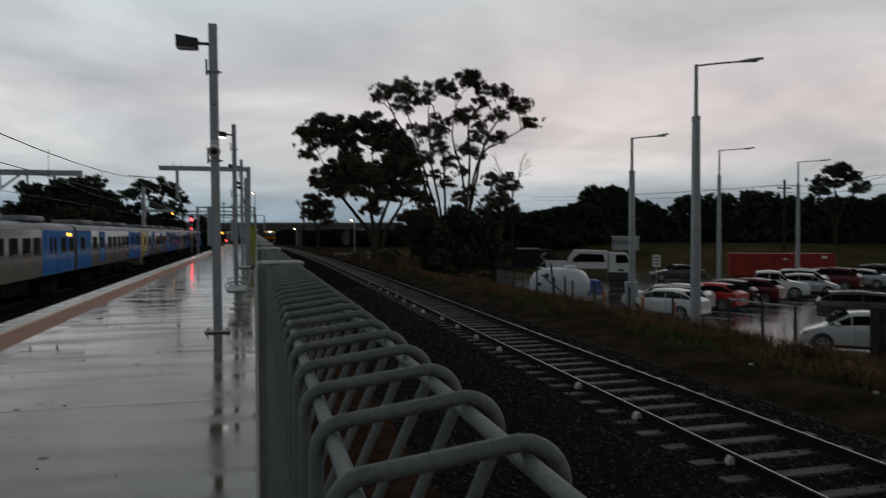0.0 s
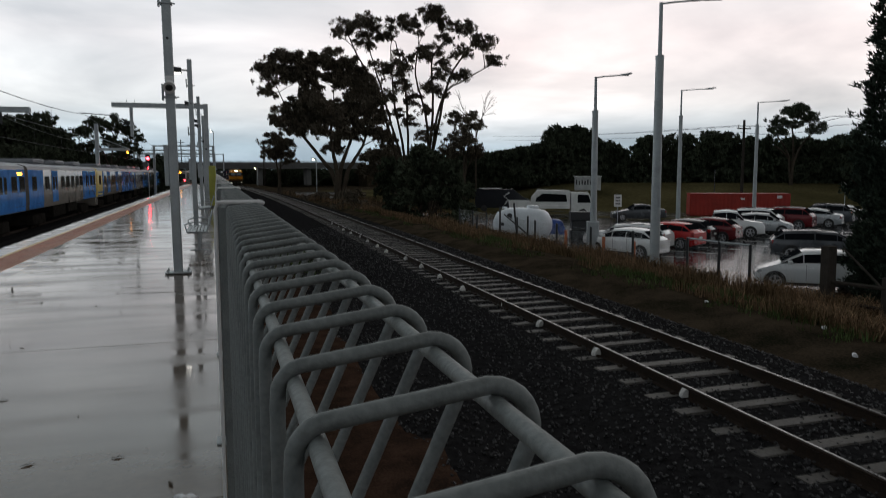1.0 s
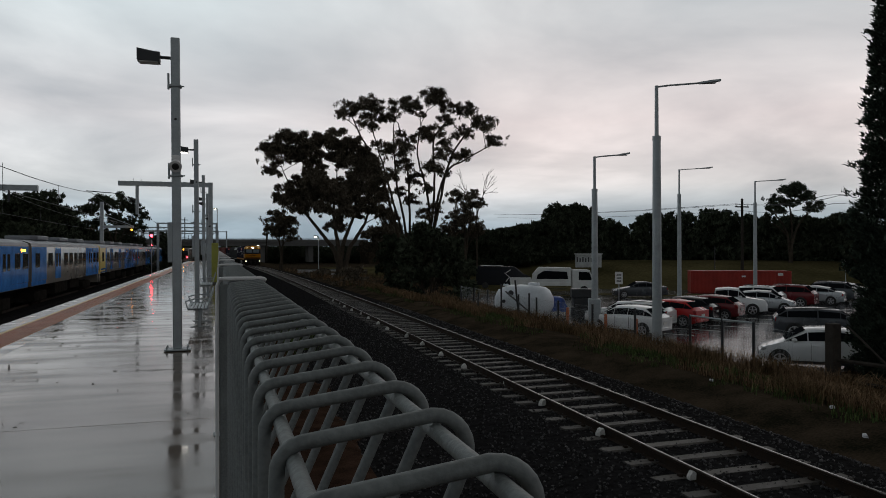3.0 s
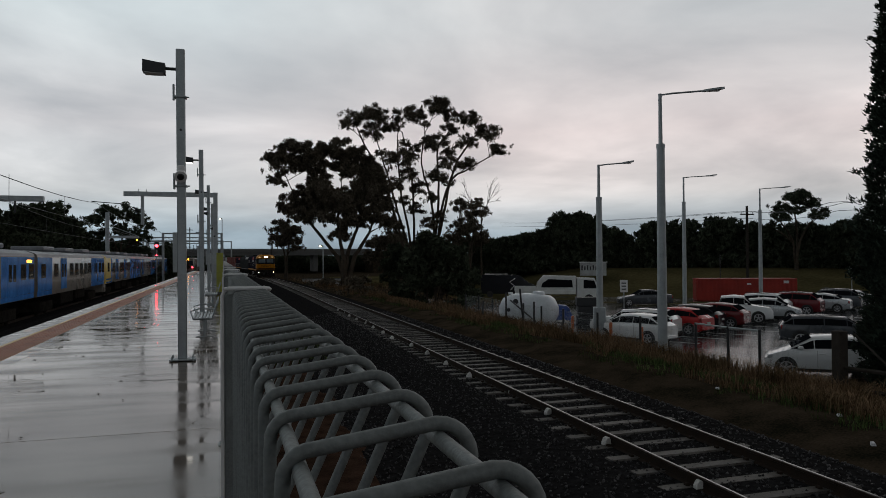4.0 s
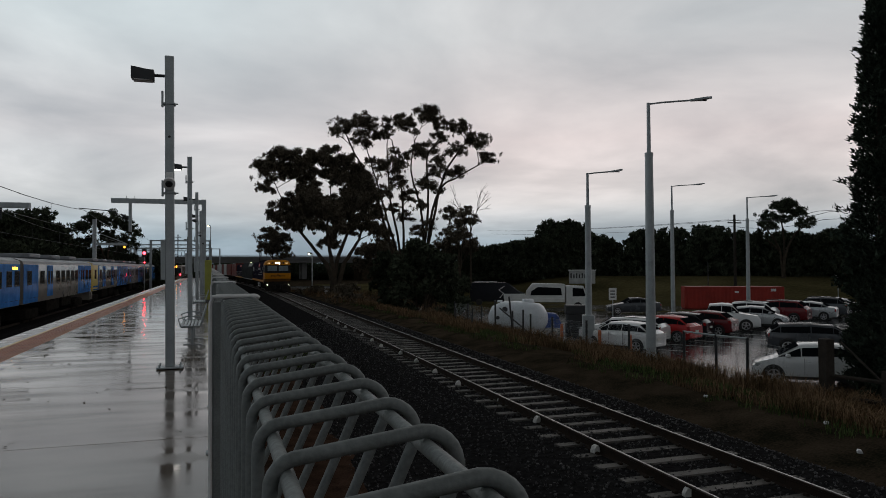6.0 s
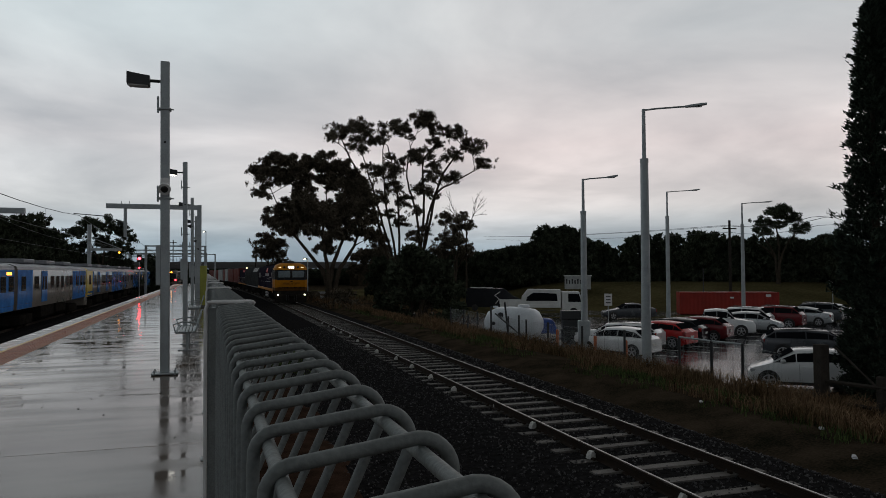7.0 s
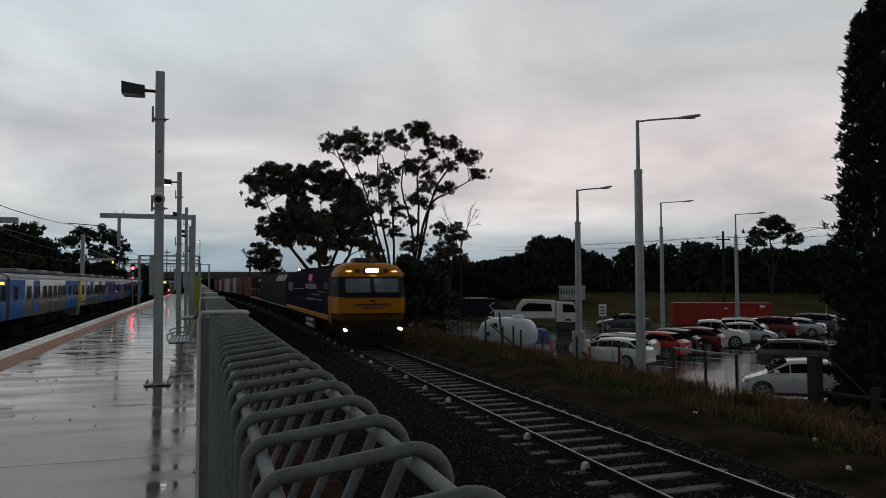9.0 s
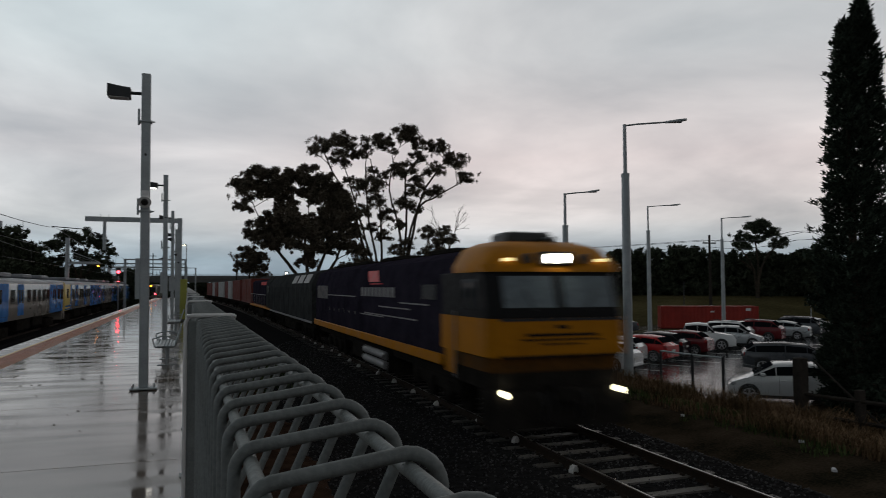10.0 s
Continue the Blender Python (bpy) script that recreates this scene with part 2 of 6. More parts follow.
M["red_glow"] = mat("lit_red_signal", (1, 0.1, 0.1), 0.3, bump=0.0, glow=((1.0, 0.02, 0.03), 22.0))
M["amber_glow"] = mat("lit_amber_display", (1, 0.5, 0.1), 0.3, bump=0.0, glow=((1.0, 0.36, 0.03), 5.0))
M["street_glow"] = mat("lit_street_lamp", (1, 0.9, 0.6), 0.3, bump=0.0, glow=((1.0, 0.82, 0.45), 9.0))
M["train_blue"] = mat("train_blue_paint", (0.045, 0.21, 0.6), 0.16, vary=0.25, scale=1.5, fine=10, bump=0.02, spec=0.5)
M["train_grey"] = mat("train_grey_paint", (0.24, 0.22, 0.195), 0.14, vary=0.12, scale=1.0, fine=10, bump=0.02, spec=0.5)
M["train_roof"] = mat("train_roof_paint", (0.2, 0.21, 0.23), 0.45, vary=0.2, scale=1.0, fine=8, bump=0.02, spec=0.2)
M["train_yellow"] = mat("train_yellow_end", (0.5, 0.36, 0.03), 0.4, vary=0.15, scale=2)
M["loco_yellow"] = mat("loco_yellow_paint", (0.42, 0.165, 0.006), 0.5, vary=0.18, scale=1.5, fine=8, bump=0.02, stains=(0.36, 0.14, 0.008), spec=0.1)
# valance below the nose: a darker, browner yellow than loco_yellow
M["loco_dark_yellow"] = mat("dark_yellow_paint", (0.09, 0.04, 0.01), 0.7, vary=0.5, scale=2.5, fine=12, spec=0.05, stains=(0.05, 0.03, 0.012))
M["loco_blue"] = mat("loco_dark_blue_paint", (0.026, 0.023, 0.034), 0.8, vary=0.3, scale=1.2, fine=8, bump=0.02, spec=0.0)
M["loco_grey"] = mat("loco_grey_paint", (0.045, 0.047, 0.048), 0.8, vary=0.3, scale=1.2, fine=8, bump=0.03, spec=0.0)
M["loco_red"] = mat("loco_red_paint", (0.55, 0.015, 0.02), 0.6, vary=0.25, scale=1.5)
M["loco_pale"] = mat("loco_pale_lettering", (0.2, 0.195, 0.2), 0.6, vary=0.35)
M["grime"] = mat("grimy_underframe", (0.022, 0.02, 0.018), 0.7, vary=0.4, scale=3, fine=25, bump=0.2, spec=0.0)
M["rust_red"] = mat("faded_red_container", (0.13, 0.028, 0.022), 0.7, vary=0.3, scale=1.0, fine=12, bump=0.05, spec=0.2)
M["bright_red"] = mat("red_container_paint", (0.27, 0.028, 0.02), 0.5, vary=0.2, scale=0.8, fine=12, bump=0.05, spec=0.2)
M["pale_box"] = mat("pale_container_paint", (0.35, 0.36, 0.36), 0.6, vary=0.25, scale=1.0, spec=0.2)
M["concrete"] = mat("bridge_concrete", (0.10, 0.10, 0.098), 0.8, vary=0.25, scale=0.4, fine=6, bump=0.1)
M["wrap"] = mat("white_plastic_tank", (0.62, 0.66, 0.70), 0.35, vary=0.12, scale=2.5, fine=14, bump=0.3)
M["blue_tarp"] = mat("blue_tarpaulin", (0.015, 0.05, 0.22), 0.4, vary=0.3, scale=4, fine=18, bump=0.5)
M["yellow_green"] = mat("yellow_green_cabinet", (0.32, 0.33, 0.05), 0.5, vary=0.15)
M["orange"] = mat("orange_bollard", (0.42, 0.11, 0.03), 0.6, vary=0.2)
M["white_truck"] = mat("white_truck_paint", (0.6, 0.61, 0.6), 0.4, vary=0.12, scale=1.5, fine=9)
M["sign_white"] = mat("white_sign", (0.6, 0.6, 0.6), 0.5, vary=0.1)
M["ink"] = mat("sign_ink", (0.03, 0.03, 0.035), 0.6)
M["litter"] = mat("white_litter", (0.6, 0.6, 0.62), 0.6, vary=0.2, scale=15, bump=0.4)


# ---- mesh tools ----
class Geo:
    """Vertices and faces of one mesh, gathered piece by piece."""

    def __init__(self):
        self.v, self.f = [], []

    def add(self, verts, faces):
        n = len(self.v)
        self.v += [tuple(p) for p in verts]
        self.f += [tuple(i + n for i in q) for q in faces]
        return self

    def box(self, x0, x1, y0, y1, z0, z1, c=0.0):
        """A box; c: the chamfer of its edges."""
        if c <= 0:
            p = [(x, y, z) for x in (x0, x1) for y in (y0, y1) for z in (z0, z1)]
            return self.add(p, [(0, 1, 3, 2), (4, 6, 7, 5), (0, 4, 5, 1), (2, 3, 7, 6), (0, 2, 6, 4), (1, 5, 7, 3)])
        c = min(c, (x1 - x0) * 0.45, (y1 - y0) * 0.45, (z1 - z0) * 0.45)
        lo, hi = (x0, y0, z0), (x1, y1, z1)
        p, at = [], {}
        for s in [(a, b, d) for a in (0, 1) for b in (0, 1) for d in (0, 1)]:
            for ax in range(3):
                q = [hi[k] if s[k] else lo[k] for k in range(3)]
                for k in range(3):
                    if k != ax:
                        q[k] += -c if s[k] else c
                at[s, ax] = len(p)
                p.append(q)
        f = []
        for ax in range(3):
            o = [k for k in range(3) if k != ax]
            for side in (0, 1):
                ring = []
                for a, b in ((0, 0), (1, 0), (1, 1), (0, 1)):
                    s = [0, 0, 0]
                    s[ax], s[o[0]], s[o[1]] = side, a, b
                    ring.append(at[tuple(s), ax])
                f.append(ring if (side == 1) == (ax != 1) else ring[::-1])
        for ax in range(3):
            o = [k for k in range(3) if k != ax]
            for a in (0, 1):
                for b in (0, 1):
                    s0, s1 = [0, 0, 0], [0, 0, 0]
                    s0[o[0]] = s1[o[0]] = a
                    s0[o[1]] = s1[o[1]] = b
                    s1[ax] = 1
                    f.append([at[tuple(s0), o[0]], at[tuple(s1), o[0]], at[tuple(s1), o[1]], at[tuple(s0), o[1]]])
        for s in [(a, b, d) for a in (0, 1) for b in (0, 1) for d in (0, 1)]:
            f.append([at[s, 0], at[s, 1], at[s, 2]])
        return self.add(p, f)

    def tube(self, pts, r, n=8, r1=None, cap=True):
        """A round bar along points; r to r1."""
        pts = [Vector(p) for p in pts]
        r1 = r if r1 is None else r1
        verts, faces = [], []
        side = None
        for i, p in enumerate(pts):
            d = (pts[min(i + 1, len(pts) - 1)] - pts[max(i - 1, 0)]).normalized()
            if side is None:
                side = d.orthogonal().normalized()
            side = (side - d * side.dot(d)).normalized()
            up_ = d.cross(side)
            rr = r + (r1 - r) * i / max(1, len(pts) - 1)
            verts += [p + (side * math.cos(a) + up_ * math.sin(a)) * rr for a in [2 * math.pi * k / n for k in range(n)]]
        for i in range(len(pts) - 1):
            for k in range(n):
                a, b = i * n + k, i * n + (k + 1) % n
                faces.append((a, b, b + n, a + n))
        if cap:
            faces.append(tuple(range(n))[::-1])
            faces.append(tuple(range(len(verts) - n, len(verts))))
        return self.add(verts, faces)

    def disc(self, centre, axis, r, depth, n=16):
        c, a = Vector(centre), Vector(axis).normalized()
        return self.tube([c - a * depth / 2, c + a * depth / 2], r, n)

    def prism(self, outline, y0, y1):
        """An outline in x and z, drawn out along y."""
        n = len(outline)
        v = [(x, y0, z) for x, z in outline] + [(x, y1, z) for x, z in outline]
        f = [tuple(range(n)), tuple(range(2 * n - 1, n - 1, -1))]
        f += [(i, i + n, (i + 1) % n + n, (i + 1) % n) for i in range(n)]
        return self.add(v, f)

    def loft(self, rings, close=True, caps=True):
        n = len(rings[0])
        v = [p for ring in rings for p in ring]
        f = []
        for i in range(len(rings) - 1):
            for k in range(n if close else n - 1):
                a, b = i * n + k, i * n + (k + 1) % n
                f.append((a, b, b + n, a + n))
        if caps:
            f.append(tuple(range(n))[::-1])
            f.append(tuple(range(len(v) - n, len(v))))
        return self.add(v, f)

    def mesh(self, name, material, smooth=True, fix=True):
        me = bpy.data.meshes.new(name)
        me.from_pydata(self.v, [], self.f)
        if fix and len(self.f) < 20000:
            bm = bmesh.new()
            bm.from_mesh(me)
            bmesh.ops.recalc_face_normals(bm, faces=bm.faces)
            bm.to_mesh(me)
            bm.free()
        me.materials.append(material)
        if smooth:
            me.shade_smooth()
            me.set_sharp_from_angle(angle=radians(38))
        me.update()
        return me


def part(name, geo, material, parent, label="", at=None, smooth=True):
    me = geo if isinstance(geo, bpy.types.Mesh) else geo.mesh(name, material, smooth)
    ob = new(name, me)
    ob.parent = parent
    if at is not None:
        ob.matrix_basis = at
    if label:
        tagged(ob, label)
    return ob


def thing(name, m, label, category, group=""):
    ob = new(name)
    ob.empty_display_size = 0.2
    ob.matrix_basis = m
    return tagged(ob, label, category, group)


def setting(name, geo, material, label, category, smooth=False):
    ob = new(name, geo.mesh(name, material, smooth))
    return tagged(ob, label, category, kind="structure")


rng = random.Random(7)


def track_x(y):
    """Middle of the single goods track beside the platform: a long bend to the west."""
    return 7.3 - (y - 72) ** 2 / (5900 if y < 72 else 3900)


def track_turn(y):
    return math.degrees(math.atan(2 * (y - 72) / (5900 if y < 72 else 3900)))


# ---- ground and tracks ----
def smooth_step(a, b, v):
    k = max(0.0, min(1.0, (v - a) / (b - a)))
    return k * k * (3 - 2 * k)


def ground_z(x, y):
    """Level of the ground: track bed, a bank of grass and the lower car park."""
    z = -1.62 - 1.0 * smooth_step(track_x(min(y, 150)) + 4.2, 18.0, x)
    if x < -5.2:
        z = -1.95
    z += 0.25 * smooth_step(9.4, 11.5, x) * (1 - smooth_step(13.5, 17.2, x)) * (1 if y < 90 else 0)
    return z + (0.05 * noise.noise(Vector((x * 0.5, y * 0.5, 0))) if x > 9 and x < 15 else 0)


def grid_sheet(xs, ys, height):
    g = Geo()
    g.v = [(x, y, height(x, y)) for y in ys for x in xs]
    n = len(xs)
    g.f = [(j * n + i, j * n + i + 1, (j + 1) * n + i + 1, (j + 1) * n + i) for j in range(len(ys) - 1) for i in range(n - 1)]
    return g


xs = [-2500, -900, -300, -120, -60, -30, -15, -5.3, -5.1, 0] + [1 + 0.5 * i for i in range(36)] + [21, 30, 60, 120, 300, 900, 2500]
ys = [-900, -200, -60, -20] + [-8 + 1.0 * i for i in range(70)] + [70, 90, 120, 160, 220, 320, 500, 1000, 2500]
setting("ground", grid_sheet(xs, ys, ground_z), M["earth"], "damp dark earth with patches of grass", "ground", True)

def field_z(x, y):
    """The field behind the car park rises towards the tree belt."""
    away = 0.954 * y + 0.3 * x
    return -2.545 + 2.75 * smooth_step(78, 104, away) * smooth_step(36, 54, x) + 0.08 * noise.noise(Vector((x * 0.15, y * 0.15, 3)))


g = grid_sheet([24 + 4 * i for i in range(44)], [58 + 4 * i for i in range(32)], field_z)
setting("field", g, M["field"], "rough field of dry yellow grass behind the car park", "field", True)

# ballast of the goods track: sheet with a raised shoulder, and loose stones
off = [-6.4, -5.6, -4.6, -3.4, -2.4, -1.9, -1.4, -0.6, 0, 0.6, 1.4, 1.9, 2.5, 3.2]
lev = [-1.6, -1.5, -1.48, -1.42, -1.34, -1.22, -1.215, -1.22, -1.22, -1.22, -1.215, -1.22, -1.45, -1.68]
ys = [-10 + 0.5 * i for i in range(110)] + [45 + 5 * i for i in range(36)] + [240 + 20 * i for i in range(10)]
g = Geo()
g.v = [(track_x(y) + o, y, z + 0.025 * noise.noise(Vector((o * 2.2, y * 2.2, 1)))) for y in ys for o, z in zip(off, lev)]
n = len(off)
g.f = [(j * n + i, j * n + i + 1, (j + 1) * n + i + 1, (j + 1) * n + i) for j in range(len(ys) - 1) for i in range(n - 1)]
ballast = setting("ballast", g, M["ballast"], "wet dark grey crushed stone ballast under the rails", "ballast", True)


def ballast_stones():
    g = Geo()
    for k in range(24000):
        y = 2.5 + 38 * rng.random() ** 1.6
        o = rng.uniform(-5.6, 2.4)
        z = np.interp(o, off, lev) + rng.uniform(-0.005, 0.02)
        s = rng.uniform(0.018, 0.042)
        c = Vector((track_x(y) + o, y, z))
        ax = [Vector((rng.gauss(0, 1), rng.gauss(0, 1), rng.gauss(0, 1))).normalized() for _ in range(2)]
        a = ax[0]
        b = (ax[1] - a * ax[1].dot(a)).normalized()
        d = a.cross(b)
        p = [c + a * s, c - a * s * rng.uniform(0.6, 1), c + b * s * 0.8, c - b * s * rng.uniform(0.5, 0.9), c + d * s * 0.7, c - d * s * 0.6]
        g.add(p, [(0, 2, 4), (2, 1, 4), (1, 3, 4), (3, 0, 4), (2, 0, 5), (1, 2, 5), (3, 1, 5), (0, 3, 5)])
    ob = new("ballast_stones", g.mesh("ballast_stones", M["stone"], False, False))
    return tagged(ob, "loose wet grey ballast stones beside the rails", "stones", kind="stuff")


ballast_stones()
setting("verge", grid_sheet([0.3, 0.6, 0.9, 1.2, 1.5, 1.8, 2.1, 2.4, 2.7, 3.0, 3.3], [-10 + 0.5 * i for i in range(120)],
                            lambda x, y: -1.36 - 0.04 * (x - 0.3) - 0.4 * smooth_step(2.2, 3.2, x + 0.5 * noise.noise(Vector((x, y * 0.6, 2)))) + 0.05 * noise.noise(Vector((x * 2, y * 1.5, 8)))),
        M["mulch"], "strip of reddish brown soil beside the platform", "soil", True)


def rail_geo(o, head):
    """A rail at offset o from the middle of the track: foot, web and head, or the bright running face."""
    if head:
        prof = [(-0.006, -0.006), (-0.004, 0.002), (0.022, 0.002), (0.024, -0.006)]
    else:
        prof = [(-0.07, -0.165), (-0.07, -0.15), (-0.012, -0.135), (-0.009, -0.045), (-0.034, -0.03), (-0.034, -0.005),
                (0.034, -0.005), (0.034, -0.03), (0.009, -0.045), (0.012, -0.135), (0.07, -0.15), (0.07, -0.165)]
    ys = [-10, 0] + [4 * i for i in range(1, 60)] + [260, 300, 360]
    return Geo().loft([[(track_x(y) + o + px, y, -1.06 + pz) for px, pz in prof] for y in ys])


track = thing("railway_track", pose(0, 0, 0), "single railway track on concrete sleepers in dark ballast", "railway track")
for o in (-0.7525, 0.7525):
    r = part("rail", rail_geo(o, False), M["rail"], track, "rusty brown steel rail")
    part("rail_head", rail_geo(o, True), M["railhead"], r, "polished running face of the rail")

sl = Geo()
sl.loft([[(-1.25, y0, z0), (-1.25, -y0, z0), (1.25, -y0, z0), (1.25, y0, z0)] for y0, z0 in ((0.13, -1.42), (0.125, -1.245))] +
        [[(x0 * -1, y0, z0), (x0 * -1, -y0, z0), (x0, -y0, z0), (x0, y0, z0)] for x0, y0, z0 in ((1.235, 0.095, -1.198),)])
sleeper_mesh = sl.mesh("sleeper", M["sleeper"], False)
clip_mesh = Geo().box(-0.03, 0.03, -0.04, 0.04, -1.22, -1.165, 0.012).mesh("rail_clip", M["rail"], False)
far = Geo()
k = 0
for i in range(330):
    y = 2.0 + 0.69 * i
    m = pose(track_x(y), y, rng.uniform(-0.012, 0.006), 0, 0, -track_turn(y) + rng.uniform(-0.6, 0.6))
    if i < 130:
        s = part("sleeper", sleeper_mesh, None, track, at=m)
        if i < 36:
            for o in (-0.8525, -0.6525, 0.6525, 0.8525):
                part("rail_clip", clip_mesh, None, s, at=pose(o, 0, 0))
    else:
        for v in ((0,),):
            b = len(far.v)
            far.v += [tuple(m @ w.co) for w in sleeper_mesh.vertices]
            far.f += [tuple(q + b for q in pl.vertices) for pl in sleeper_mesh.polygons]
tagged(part("far_sleepers", far.mesh("far_sleepers", M["sleeper"], False), None, track), kind="stuff")
tab = Geo().prism([(-0.075, -1.2), (-0.07, -1.16), (-0.03, -1.10), (0.02, -1.085), (0.05, -1.13), (0.06, -1.2)], -0.05, 0.04)
tab_mesh = tab.mesh("rail_tab", M["clip"], False)
for i in range(16):
    y = 8.05 + 2.28 * i + rng.uniform(-0.1, 0.1)
    part("rail_tab", tab_mesh, None, track, "pale metal tab clamped beside the rail",
         at=pose(track_x(y) - 0.86 + rng.uniform(-0.02, 0.02), y, 0, 0, rng.uniform(-8, 8), rng.uniform(-20, 20)))

# two tracks on the far side of the platform
for x in (-7.0, -11.5):
    bed = grid_sheet([x - 2.3, x - 1.6, x, x + 1.6, x + 2.3], [-20, 0, 20, 60, 120, 200, 300], lambda a, b, x=x: -1.5 if abs(a - x) < 2 else -1.9)
    setting("ballast_far", bed, M["ballast"], "dark stained ballast of the platform tracks", "ballast")
    t2 = thing("railway_track", pose(x, 0, -1.5), "dark broad gauge track below the platform edge", "railway track")
    for o in (-0.8, 0.8):
        part("rail", Geo().box(o - 0.036, o + 0.036, -20, 300, 0.02, 0.16, 0.01), M["rail"], t2)

# ---- platform ----
plat = setting("platform", Geo().box(-4.86, 0.34, -8, 128, -1.9, -0.13), M["concrete"], "long concrete station platform, wet with rain", "platform")
slab_mesh = Geo().box(-4.1 + 0.63, 0.40, 0.003, 3.997, -0.13, 0.0, 0.003).mesh("slab", M["slab"], False)
for i in range(34):
    part("slab", slab_mesh, None, plat, at=pose(0, -8 + 4 * i, 0))
cop = Geo().box(-4.95, -4.47, 0.004, 1.996, -0.16, 0.0, 0.012).mesh("coping", M["coping"], False)
for i in range(68):
    part("coping", cop, None, plat, at=pose(0, -8 + 2 * i, 0))
line = Geo().box(-4.466, -4.374, 0.0, 136, -0.13, 0.001)
part("yellow_line", line, M["yellow_line"], plat, "faded yellow safety line", at=pose(0, -8, 0))
tile_g = Geo().box(0.003, 0.297, 0.003, 0.297, -0.12, 0.002, 0.004)
for a in range(4):
    for b in range(4):
        tile_g.box(0.04 + a * 0.073 - 0.014, 0.04 + a * 0.073 + 0.014, 0.04 + b * 0.073 - 0.014, 0.04 + b * 0.073 + 0.014, 0.001, 0.007)
tile_mesh = tile_g.mesh("tile", M["tactile"], False)
for i in range(140):
    for c in range(2):
        part("tile", tile_mesh, None, plat, at=pose(-4.37 + 0.3 * c, 12 + 0.3 * i, 0))
part("tactile_strip", Geo().box(-4.37, -3.77, 54.004, 128, -0.12, 0.002), M["tactile"], plat, "terracotta tactile strip")
part("tactile_strip", Geo().box(-4.37, -3.77, -8, 11.996, -0.12, 0.002), M["tactile"], plat, "terracotta tactile strip")
part("slab", Geo().box(-3.768, -3.472, -8, 128, -0.13, 0.0), M["slab"], plat)


# ---- platform fence: roll-top wire panels ----
def hoop_points():
    """One bent wire: up the face, over the roll and back down to the face."""
    p = [(0.031, 0.06), (0.031, 1.63)]
    for k in range(1, 7):
        a = math.pi - math.pi / 2 * k / 6
        p.append((0.047 + 0.016 * math.cos(a), 1.636 + 0.016 * math.sin(a)))
    for k in range(0, 9):
        a = math.pi / 2 - radians(114) * k / 8
        p.append((0.1165 + 0.021 * math.cos(a), 1.640 + 0.021 * math.sin(a)))
    p.append((0.040, 1.42))
    return [(x, 0, z) for x, z in p]


hoop_mesh = Geo().tube(hoop_points(), 0.0043, 11).mesh("wire", M["wire"])
hoop_far = Geo().tube(hoop_points()[::3] + [hoop_points()[-1]], 0.0042, 5).mesh("wire", M["wire"])


def fence_panel(y0, near):
    p = thing("fence_panel", pose(0, y0, 0), "galvanised roll-top wire fence panel along the platform", "fence panel", "platform fence panels")
    part("post", Geo().box(0.006, 0.032, 2.392, 2.418, 0.0, 1.645, 0.004), M["wire"], p, "square galvanised post")
    part("foot_plate", Geo().box(-0.05, 0.09, 2.33, 2.47, 0.0, 0.012, 0.003), M["galv"], p)
    frame_pts = [(-0.003, 2.396, 0.0), (-0.003, 2.396, 1.640), (0.003, 2.396, 1.655), (0.016, 2.396, 1.664), (0.135, 2.396, 1.664), (0.150, 2.396, 1.656)]
    part("end_frame", Geo().tube(frame_pts, 0.006, 8), M["sign_white"], p, "pale bent end bar of the panel")
    part("end_plate", Geo().box(0.0, 0.148, 2.380, 2.412, 1.657, 1.667, 0.003), M["sign_white"], p, "pale flat bar across the panel end")
    rails = [(0.0405, 1.6420, 0.0046), (0.1185, 1.6520, 0.0046), (0.042, 1.42, 0.0036), (0.041, 1.2, 0.0036), (0.041, 0.9, 0.0036), (0.041, 0.6, 0.0036), (0.041, 0.3, 0.0036), (0.041, 0.1, 0.0036)]
    for x, z, r in rails:
        part("long_wire", Geo().tube([(x, 0.0, z), (x, 2.385, z)], r, 11 if near else 5), M["wire"], p)
    if near:
        for i in range(25):
            part("wire", hoop_mesh if near > 1 else hoop_far, None, p, at=pose(rng.uniform(-0.001, 0.001), 0.064 + 0.0925 * i + rng.uniform(-0.0015, 0.0015), 0, 0, 0, rng.uniform(-0.8, 0.8)))
    else:
        w = Geo()
        for i in range(25):
            w.tube([(x, 0.064 + 0.0925 * i, z) for x, _, z in hoop_points()[::5]], 0.0042, 4)
        tagged(part("wires", w, M["wire"], p), kind="stuff")
    return p


far_panel = None
for i in range(-1, 50):
    y0 = 0.04 + 2.42 * i
    if i < 4:
        fence_panel(y0, 2 if i < 2 else 1)
    elif far_panel is None:
        far_panel = fence_panel(y0, 0)
    else:
        copy_thing(far_panel, pose(0, y0, 0))


